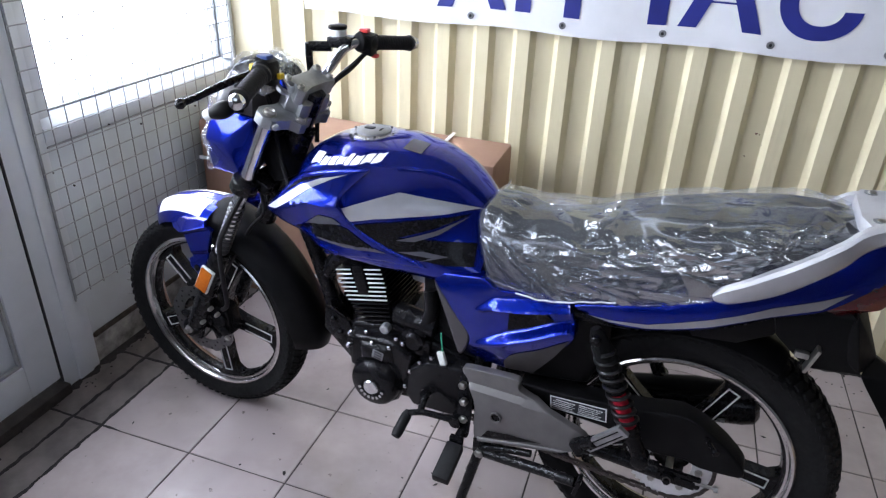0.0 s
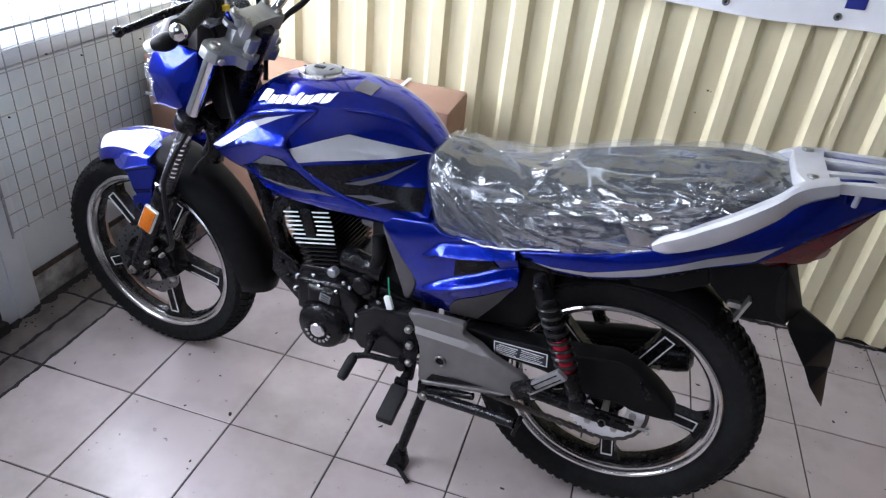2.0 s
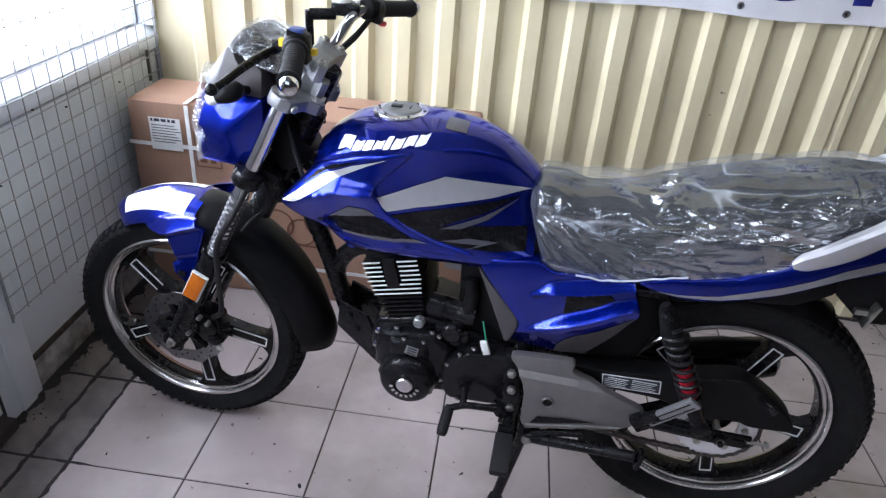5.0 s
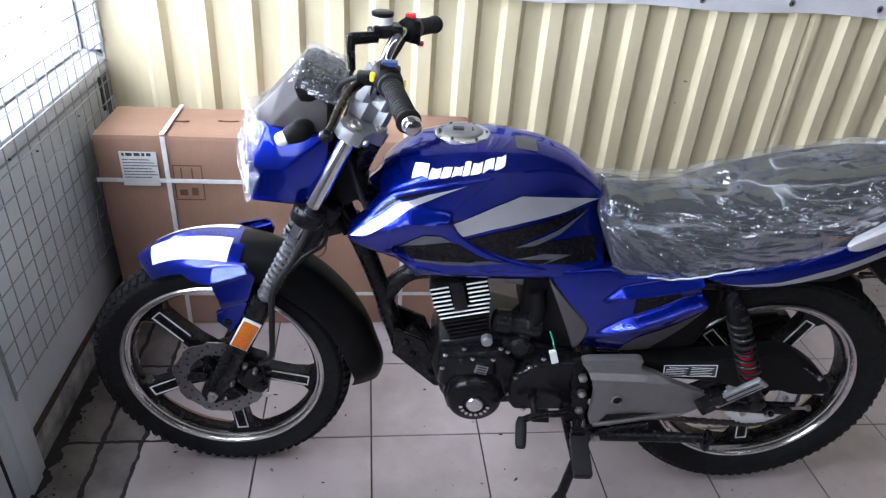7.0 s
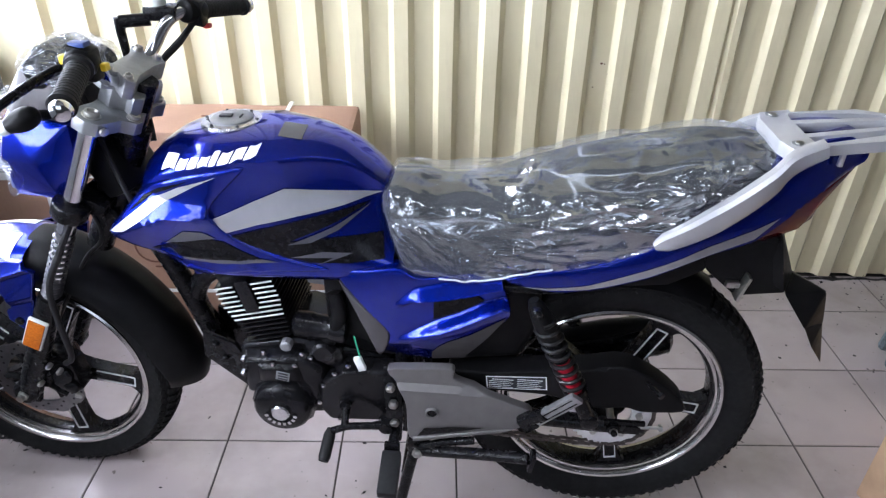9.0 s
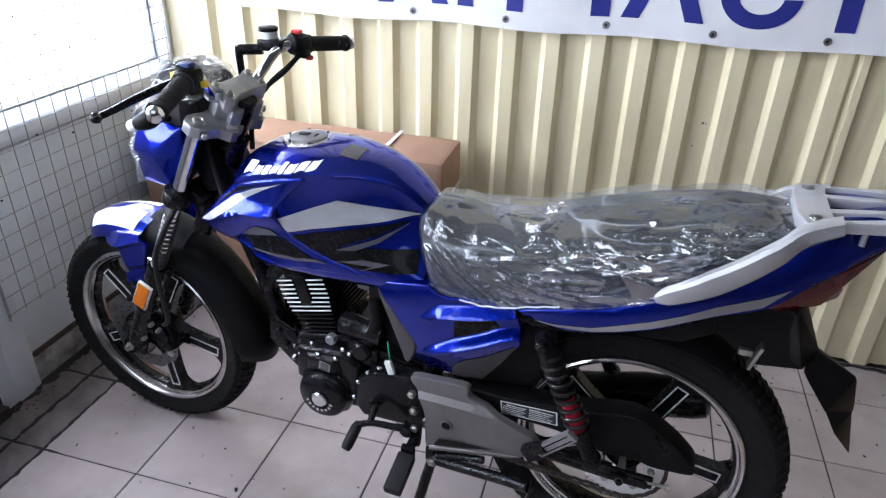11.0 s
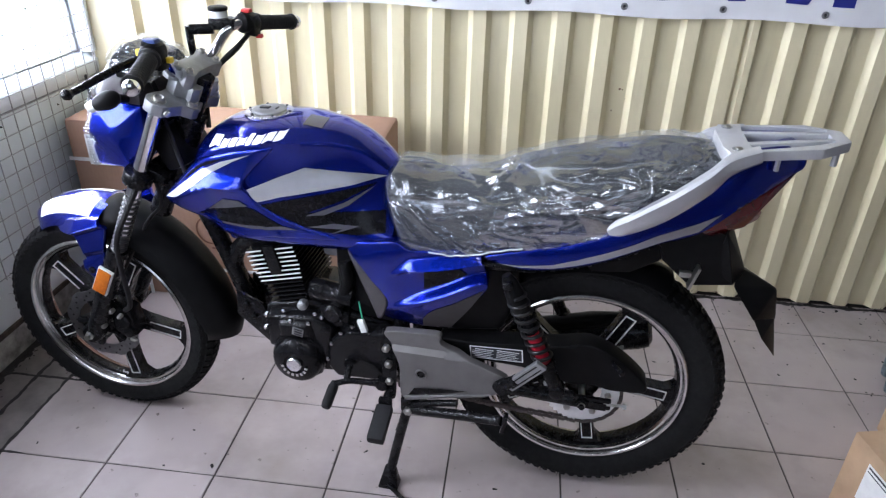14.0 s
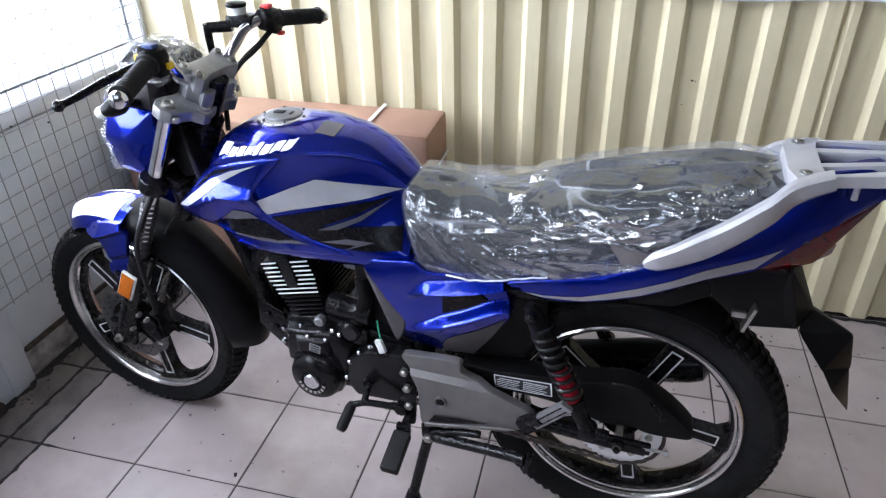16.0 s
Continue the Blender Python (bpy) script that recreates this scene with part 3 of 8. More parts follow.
def front_frame():
    """The white plastic front on the street side: window with a panel below it, a door, and an unseen glazed bay added
    for light.
    """
    root = empty("wall_west", Matrix(), "white PVC shop front with window, panel and door", "wall", "structure")
    x = LEFT_X
    b = bmesh.new()                                        # panel under the window
    box(b, (x - 0.035, 1.745, 0.43), (0.05, 0.89, 0.66), bevel=0.003)
    part("lower_panel", b, M["pvc_panel"], root, "white PVC panel, scuffed near the floor")
    b = bmesh.new()                                        # base rail, worn, set back under the panel
    box(b, (x - 0.028, 1.74, 0.045), (0.05, 0.90, 0.09), bevel=0.004)
    part("base_rail", b, M["base_worn"], root, "worn grey base rail with flaking paint")
    b = bmesh.new()
    box(b, (x - 0.008, 1.745, 0.0985), (0.012, 0.86, 0.017), bevel=0.002)
    part("base_gap", b, M["base_gap"], root, "dark open joint above the base rail")
    b = bmesh.new()                                        # window rail with its sloping bead
    hull(b, [(x - 0.06, 1.30, 0.735), (x + 0.004, 1.30, 0.735), (x + 0.010, 1.30, 0.755), (x + 0.010, 1.30, 0.785), (x - 0.03, 1.30, 0.812), (x - 0.06, 1.30, 0.812),
             (x - 0.06, 2.195, 0.735), (x + 0.004, 2.195, 0.735), (x + 0.010, 2.195, 0.755), (x + 0.010, 2.195, 0.785), (x - 0.03, 2.195, 0.812), (x - 0.06, 2.195, 0.812)], 0.004)
    part("window_rail", b, M["pvc"], root)
    b = bmesh.new()
    box(b, (x + 0.002, 1.745, 0.731), (0.006, 0.88, 0.004))
    part("rail_joint", b, M["seal_grey"], root)
    for y0, y1, nm in ((1.160, 1.300, "door_post"), (-0.06, 0.07, "door_post")):
        b = bmesh.new()
        box(b, (x - 0.03, (y0 + y1) / 2, HIGH / 2), (0.075, y1 - y0, HIGH), bevel=0.004)
        part(nm, b, M["pvc"], root)
        b = bmesh.new()
        box(b, (x + 0.010, (y0 + y1) / 2 + 0.012, HIGH / 2), (0.008, 0.055, HIGH), bevel=0.003)
        part("post_bead", b, M["pvc"], root)
    b = bmesh.new()
    box(b, (x - 0.03, 1.320, 1.50), (0.06, 0.040, 1.38), bevel=0.004)
    part("jamb", b, M["pvc"], root)
    b = bmesh.new()
    box(b, (x - 0.025, 2.181, 1.50), (0.07, 0.030, 1.38), bevel=0.004)
    part("jamb", b, M["pvc"], root)
    b = bmesh.new()
    box(b, (x - 0.03, (2.197 + NEAR_Y) / 2, 2.39), (0.075, 2.197 - NEAR_Y, 0.42), bevel=0.004)
    part("head_rail", b, M["pvc"], root)
    b = bmesh.new()                                        # panel of the added, unseen bay beyond the door
    box(b, (x - 0.035, (NEAR_Y - 0.06) / 2, 0.40), (0.05, -0.06 - NEAR_Y, 0.80), bevel=0.003)
    part("lower_panel", b, M["pvc_panel"], root)
    for y in (-0.10, -1.10):
        b = bmesh.new()
        box(b, (x - 0.03, y, 1.49), (0.06, 0.06, 1.38), bevel=0.004)
        part("jamb", b, M["pvc"], root)
    b = bmesh.new()
    box(b, (x - 0.03, (NEAR_Y - 1.13) / 2, 1.49), (0.06, -1.13 - NEAR_Y, 1.38))
    part("blank_panel", b, M["pvc_panel"], root)
    b = bmesh.new()                                        # threshold
    box(b, (x + 0.012, 0.61, 0.018), (0.05, 1.10, 0.036), bevel=0.006)
    part("threshold", b, M["grout"], root, "dirty door threshold")
    return root


front_frame()


def window_panes():
    # the second window is the added bay, out of view
    for k, (y0, y1) in enumerate(((1.340, 2.166), (-1.07, -0.13)), 1):
        root = empty("window_%d" % k, Matrix(), "glazed window of the shop front, bright with daylight", "window", "structure")
        b = bmesh.new()
        box(b, (LEFT_X - 0.050, (y0 + y1) / 2, 1.497), (0.004, y1 - y0, 1.37))
        ob = part("pane", b, M["glass"], root)
        ob.visible_shadow = False
        b = bmesh.new()
        for c, s in (((LEFT_X - 0.046, y0 + 0.006, 1.497), (0.016, 0.012, 1.37)), ((LEFT_X - 0.046, y1 - 0.006, 1.497), (0.016, 0.012, 1.37)), ((LEFT_X - 0.046, (y0 + y1) / 2, 0.816), (0.016, y1 - y0 - 0.026, 0.008))):
            box(b, c, s, bevel=0.002)
        part("glazing_bead", b, M["seal_grey"], root, "grey glazing gasket")


window_panes()


def door_leaf():
    """The white door leaf: profile frame, pressed panel below, glass above."""
    root = empty("door_1", Matrix(), "white PVC glazed door, closed", "door", "structure")
    x = LEFT_X + 0.004
    y0, y1 = 0.075, 1.154
    for c, s in (((x - 0.03, y1 - 0.050, 1.115), (0.07, 0.100, 2.13)), ((x - 0.03, y0 + 0.050, 1.115), (0.07, 0.100, 2.13)), ((x - 0.03, (y0 + y1) / 2, 0.105), (0.069, y1 - y0 - 0.20, 0.11)),
                 ((x - 0.03, (y0 + y1) / 2, 0.80), (0.069, y1 - y0 - 0.20, 0.11)), ((x - 0.03, (y0 + y1) / 2, 2.13), (0.069, y1 - y0 - 0.20, 0.10))):
        b = bmesh.new()
        box(b, c, s, bevel=0.005)
        part("profile", b, M["pvc"], root)
    b = bmesh.new()
    box(b, (x - 0.035, (y0 + y1) / 2, 0.4525), (0.04, y1 - y0 - 0.20, 0.585), bevel=0.004)
    part("panel", b, M["pvc_panel"], root)
    b = bmesh.new()
    box(b, (x - 0.006, y1 - 0.106, 0.4525), (0.012, 0.008, 0.58))
    box(b, (x - 0.006, (y0 + y1) / 2, 0.166), (0.012, y1 - y0 - 0.22, 0.008))
    part("gasket", b, M["seal_grey"], root, "grey door gasket")
    b = bmesh.new()
    box(b, (x - 0.004, y1 + 0.004, 1.10), (0.02, 0.006, 2.13))
    part("gasket", b, M["gasket"], root)
    b = bmesh.new()
    box(b, (x - 0.035, (y0 + y1) / 2, 1.4675), (0.004, y1 - y0 - 0.20, 1.22))
    ob = part("pane", b, M["glass"], root)
    ob.visible_shadow = False


door_leaf()


def window_grille():
    """Welded wire mesh hung in front of the window and the panel."""
    root = empty("window_grille", Matrix(), "welded galvanised wire mesh grille in front of the window", "grille")
    x, y0, z0 = LEFT_X + 0.022, 1.262, 0.285
    n, step = 17, 0.0555
    up = bmesh.new()
    rod(up, (x, 0, z0 - 0.01), (x, 0, 2.16), 0.0018, 6)
    first = part("upright_wire", up, M["wire"], root)
    first.location.y = y0
    for k in range(1, n):
        c = new("upright_wire", first.data)
        c.parent, c.location = root, (0.0008 * math.sin(k * 2.3), y0 + step * k, 0)
    cr = bmesh.new()
    rod(cr, (x + 0.0026, y0 - 0.008, 0), (x + 0.0026, y0 + step * (n - 1) + 0.008, 0), 0.0018, 6)
    first = part("cross_wire", cr, M["wire"], root)
    first.location.z = z0
    for k in range(1, 34):
        c = new("cross_wire", first.data)
        c.parent, c.location = root, (0, 0, z0 + step * k)
    b = bmesh.new()                                        # rods that frame the mesh
    rod(b, (x - 0.003, y0 - 0.002, z0 - 0.02), (x - 0.003, y0 - 0.002, 2.17), 0.003, 8)
    rod(b, (x - 0.003, 2.165, z0 - 0.02), (x - 0.003, 2.165, 2.17), 0.003, 8)
    part("edge_rod", b, M["wire"], root)
    b = bmesh.new()                                        # latch plate and hooks that hold it
    box(b, (x - 0.004, 2.09, 0.70), (0.006, 0.012, 0.10), bevel=0.001)
    part("clip", b, M["gasket"], root, "dark metal clip")
    for y, z in ((1.30, 0.66), (1.53, 0.735), (1.66, 0.70), (1.93, 0.69), (2.12, 0.665), (1.36, 0.60)):
        b = bmesh.new()
        lathe(b, [(0.003, -0.019), (0.003, -0.016), (0.0015, -0.013)], (x, y, z), (1, 0, 0), 10)
        part("screw", b, M["gasket"], root)


window_grille()


def daylight_backdrop():
    b = bmesh.new()
    vs = [b.verts.new(p) for p in ((-2.1, -5, -0.05), (-2.1, 4.5, -0.05), (-2.1, 4.5, 5), (-2.1, -5, 5))]
    b.faces.new(vs)
    tagged(put("backdrop", b, M["backdrop"], smooth=False), "plain bright overcast daylight outside the windows", "backdrop", kind="structure")
    b = bmesh.new()
    vs = [b.verts.new(p) for p in ((-30, -30, -0.06), (30, -30, -0.06), (30, 30, -0.06), (-30, 30, -0.06))]
    b.faces.new(vs)
    tagged(put("ground", b, M["grout"], smooth=False), "dark ground outside and under the floor", "ground", kind="structure")


daylight_backdrop()


# ---- banner with its lettering ----
def banner():
    root = empty("banner", Matrix(), "white vinyl banner with navy lettering, eyeleted along its foot", "banner")
    x0, x1, z0, z1 = -1.20, 1.36, 1.017, 1.40
    bm = bmesh.new()
    nx, nz = 110, 16

    def yy(x, z):
        sag = 0.004 * math.sin(x * 10.5 + 1.0) * (1 - (z - z0) / (z1 - z0))
        return 2.160 + sag + 0.003 * noise.noise((x * 5, 3.0, z * 7))

    def zz(x, z):
        return z + 0.004 * math.sin(x * 10.5 + 0.4) * (1 - (z - z0) / (z1 - z0))

    for back in (0, 1):
        g = [[bm.verts.new((x, yy(x, z) + 0.0012 * back, zz(x, z))) for x in np.linspace(x0, x1, nx)] for z in np.linspace(z0, z1, nz)]
        for a, b in zip(g, g[1:]):
            for k in range(nx - 1):
                bm.faces.new((a[k], a[k + 1], b[k + 1], b[k]))
    part("sheet", bm, M["vinyl"], root)
    bm = bmesh.new()                                        # welded hem
    g = [[bm.verts.new((x, yy(x, z) - 0.0015, zz(x, z))) for x in np.linspace(x0, x1, nx)] for z in (z0 - 0.0005, z0 + 0.0015, z0 + 0.034, z0 + 0.036)]
    for a, b in zip(g, g[1:]):
        for k in range(nx - 1):
            bm.faces.new((a[k], a[k + 1], b[k + 1], b[k]))
    part("hem", bm, M["vinyl"], root)
    first = None
    for k in range(-3, 6):
        x = 0.300 + 0.299 * k
        if not x0 + 0.02 < x < x1:
            continue
        if first is None:
            b = bmesh.new()
            lathe(b, [(0.0045, 0.0), (0.0045, -0.002), (0.006, -0.0035), (0.0095, -0.003), (0.011, 0.0)], (0, 0, 0), (0, 1, 0), 20, closed=True)
            first = part("eyelet", b, M["grommet_metal"], root, "small metal eyelet")
            b = bmesh.new()
            lathe(b, [(0.0052, -0.0008), (0.0052, 0.0)], (0, 0, 0), (0, 1, 0), 14)
            hole = part("eyelet_hole", b, M["gasket"], first)
            hole.location = (0, -0.001, 0)
            o = first
        else:
            o = new("eyelet", first.data)
            o.parent = root
            tagged(o, "small metal eyelet")
            h2 = new("eyelet_hole", hole.data)
            h2.parent, h2.location = o, (0, -0.001, 0)
        z = zz(x, 1.0455)
        o.location = (x, yy(x, z) - 0.002, z)
    word = (("З", -0.925, -0.735), ("А", -0.712, -0.481), ("П", -0.452, -0.249), ("Ч", -0.205, 0.006), ("А", 0.038, 0.269), ("С", 0.296, 0.512), ("Т", 0.528, 0.738), ("И", 0.776, 0.975))
    for ch, a, b in word:
        cu = bpy.data.curves.new("letter", "FONT")
        cu.body, cu.size, cu.extrude, cu.offset = ch, 0.28, 0.0, 0.0085
        if ch == "И":
            cu.offset = 0.0
        tmp = bpy.data.objects.new("letter_tmp", cu)
        scene.collection.objects.link(tmp)
        bpy.context.view_layer.update()
        me = bpy.data.meshes.new_from_object(tmp.evaluated_get(bpy.context.evaluated_depsgraph_get()))
        bpy.data.objects.remove(tmp)
        t = bmesh.new()
        t.from_mesh(me)
        bpy.data.meshes.remove(me)
        if ch == "И":                                       # heavier strokes: two stems and a slant
            t.free()
            t = bmesh.new()
            for quad in (((0, 0), (0.32, 0), (0.32, 1), (0, 1)), ((0.68, 0), (1, 0), (1, 1), (0.68, 1)), ((0.32, 0), (0.32, 0.42), (0.68, 1), (0.68, 0.58))):
                t.faces.new([t.verts.new((qx, qy, 0)) for qx, qy in quad])
        xs, ys = [v.co.x for v in t.verts], [v.co.y for v in t.verts]
        lo, wide, low, tall = min(xs), max(xs) - min(xs), min(ys), max(ys) - min(ys)
        for axis, l, h in ((V(1, 0, 0), lo, lo + wide), (V(0, 1, 0), low, low + tall)):
            for k in range(1, 9):
                c = l + (h - l) * k / 9
                bmesh.ops.bisect_plane(t, geom=t.verts[:] + t.edges[:] + t.faces[:], plane_co=axis * c, plane_no=axis, dist=1e-6)
        for v in t.verts:
            x = a + (v.co.x - lo) / wide * (b - a)
            z = 1.070 + (v.co.y - low) / tall * 0.215
            v.co = (x, yy(x, z) - 0.0022, zz(x, z))
        part("letter", t, M["blue_ink"], root, "navy printed capital letter")


banner()


# ---- cardboard carton behind the motorcycle ----
def carton():
    root = empty("carton", Matrix(), "long brown cardboard carton with white packing straps", "box")
    x0, x1, y0, y1, h = -1.492, -0.412, 1.882, 2.118, 0.657
    b = bmesh.new()
    box(b, ((x0 + x1) / 2, (y0 + y1) / 2, h / 2 + 0.001), (x1 - x0, y1 - y0, h), bevel=0.014)
    bmesh.ops.subdivide_edges(b, edges=b.edges[:], cuts=7, use_grid_fill=True)
    for v in b.verts:
        if v.co.z > 0.02:
            v.co.y += 0.009 * noise.noise(v.co * 5.0)
            v.co.z += 0.004 * noise.noise(v.co * 6.0 + V(5, 0, 0))
    part("body", b, M["cardboard"], root)
    for x, y, l in ((-1.30, 1.99, 0.05), (-1.17, 2.00, 0.06), (-0.86, 2.00, 0.09)):   # small tears along the taped seam
        b = bmesh.new()
        tube(b, [(x + l * k / 6, y + 0.004 * noise.noise((x, k * 1.3, 2)), h + 0.0035) for k in range(7)], 0.0022, 5, 2)
        part("seam_tear", b, M["ink_brown"], root, "small tear along the taped seam")
    for x in (-1.300, -0.62):
        b = bmesh.new()
        box(b, (x, y0 - 0.0048, h / 2), (0.013, 0.0012, h), bevel=0.0004)
        box(b, (x, (y0 + y1) / 2, h + 0.0065), (0.013, y1 - y0 + 0.011, 0.0012), bevel=0.0004)
        part("strap", b, M["strap"], root, "white plastic packing strap")
    for z in (0.523, 0.128):
        b = bmesh.new()
        box(b, ((x0 + x1) / 2, y0 - 0.0072, z), (x1 - x0 + 0.008, 0.0012, 0.013), bevel=0.0004)
        box(b, (x1 + 0.006, (y0 + y1) / 2, z), (0.0012, y1 - y0 + 0.010, 0.013), bevel=0.0004)
        part("strap", b, M["strap"], root, "white plastic packing strap")
    b = bmesh.new()
    box(b, (-1.372, y0 - 0.0096, 0.560), (0.100, 0.0012, 0.105), bevel=0.0004)
    st = part("sticker", b, M["sticker"], root, "white shipping label with dark print")
    b = bmesh.new()
    bar_text(b, -1.415, -1.330, 0.604, y0 - 0.0105, 0.009, 3, 1)
    for k in range(7):
        bar_text(b, -1.415, -1.34 + 0.008 * (k % 3), 0.588 - 0.009 * k, y0 - 0.0105, 0.0028, 3, k + 2)
    part("print", b, M["ink_dark"], st)
    b = bmesh.new()                                        # printed handling marks in a frame
    for c, s in (((-1.245, y0 - 0.004, 0.57), (0.080, 0.001, 0.003)), ((-1.245, y0 - 0.004, 0.462), (0.080, 0.001, 0.003)), ((-1.205, y0 - 0.004, 0.516), (0.003, 0.001, 0.108)), ((-1.284, y0 - 0.004, 0.516), (0.003, 0.001, 0.108)),
                 ((-1.262, y0 - 0.004, 0.545), (0.004, 0.001, 0.036)), ((-1.232, y0 - 0.004, 0.545), (0.004, 0.001, 0.036)), ((-1.262, y0 - 0.004, 0.485), (0.022, 0.001, 0.018)), ((-1.230, y0 - 0.004, 0.488), (0.018, 0.001, 0.024))):
        box(b, c, s)
    part("handling_mark", b, M["ink_brown"], root, "printed dark handling marks")
    b = bmesh.new()                                        # large printed emblem: three rings and a stroke
    for cx, cz, r in ((-1.035, 0.285, 0.055), (-0.955, 0.265, 0.050), (-0.90, 0.305, 0.045)):
        lathe(b, [(r, 0.0), (r, 0.001), (r - 0.006, 0.001), (r - 0.006, 0.0)], (cx, y0 - 0.0045, cz), (0, 1, 0), 32, closed=True)
    box(b, (-0.96, y0 - 0.0035, 0.215), (0.16, 0.001, 0.006))
    part("emblem", b, M["ink_brown"], root, "printed dark ring emblem")


carton()


def side_carton():
    """The smaller carton near the viewer, with an open one and a cloth behind it."""
    root = empty("small_carton", Matrix(), "closed tan cardboard carton with a white label", "box")
    h, x0, y1 = 0.235, 0.868, 1.225
    turn = pose(x0, y1, 0, 0, 0, 10).to_3x3()
    b = bmesh.new()
    box(b, (0.20, -0.22, h / 2), (0.40, 0.44, h), bevel=0.005)
    bmesh.ops.transform(b, matrix=pose(x0, y1, 0.001, 0, 0, 12), verts=b.verts)
    part("body", b, M["cardboard_pale"], root)
    b = bmesh.new()
    box(b, (-0.0012, -0.15, 0.145), (0.0012, 0.16, 0.11))
    bmesh.ops.transform(b, matrix=pose(x0, y1, 0.001, 0, 0, 12), verts=b.verts)
    st = part("label", b, M["sticker"], root, "white label with dark print")
    b = bmesh.new()
    box(b, (-0.0022, -0.15, 0.192), (0.0008, 0.15, 0.005))
    box(b, (-0.0022, -0.15, 0.181), (0.0008, 0.15, 0.003))
    box(b, (-0.0022, -0.19, 0.150), (0.0008, 0.05, 0.03))
    bmesh.ops.transform(b, matrix=pose(x0, y1, 0.001, 0, 0, 12), verts=b.verts)
    part("print", b, M["ink_dark"], st)
    root = empty("open_carton", Matrix(), "open tan cardboard carton with raised flaps", "box")
    b = bmesh.new()
    for c, s in (((1.115, 1.40, 0.12), (0.006, 0.24, 0.24)), ((1.465, 1.40, 0.12), (0.006, 0.24, 0.24)), ((1.29, 1.282, 0.12), (0.344, 0.006, 0.24)), ((1.29, 1.518, 0.12), (0.344, 0.006, 0.24)), ((1.29, 1.40, 0.006), (0.34, 0.22, 0.008))):
        box(b, c, s, bevel=0.001)
    part("body", b, M["cardboard_pale"], root)
    for c, ry in (((1.095, 1.40, 0.285), -22), ((1.485, 1.40, 0.285), 24)):
        b = bmesh.new()
        box(b, c, (0.005, 0.236, 0.10), pose(0, 0, 0, 0, ry, 0).to_3x3(), 0.001)
        part("flap", b, M["cardboard_pale"], root)
    b = bmesh.new()
    for k in range(9):
        a = k * 0.8
        tube(b, [(1.21 + 0.02 * k, 1.68, 0.02), (1.19 + 0.02 * k, 1.66 + 0.02 * math.sin(a), 0.08 + 0.02 * math.cos(a)), (1.20 + 0.022 * k, 1.71, 0.12), (1.24 + 0.02 * k, 1.77, 0.02)], 0.017, 8, 4)
    tagged(put("rag", b, M["cloth"]), "grey woven rag heaped on the floor", "cloth")


side_carton()


# ---- the motorcycle ----
PSI = 4.6
bike = empty("motorcycle", pose(0.205, 1.236, 0, 0, 0, 180 - PSI), "new blue motorcycle on its centre stand, saddle in film", "motorcycle")
RC, FC = V(0.0, 0.0, 0.331), V(1.276, 0.0, 0.304)          # axles


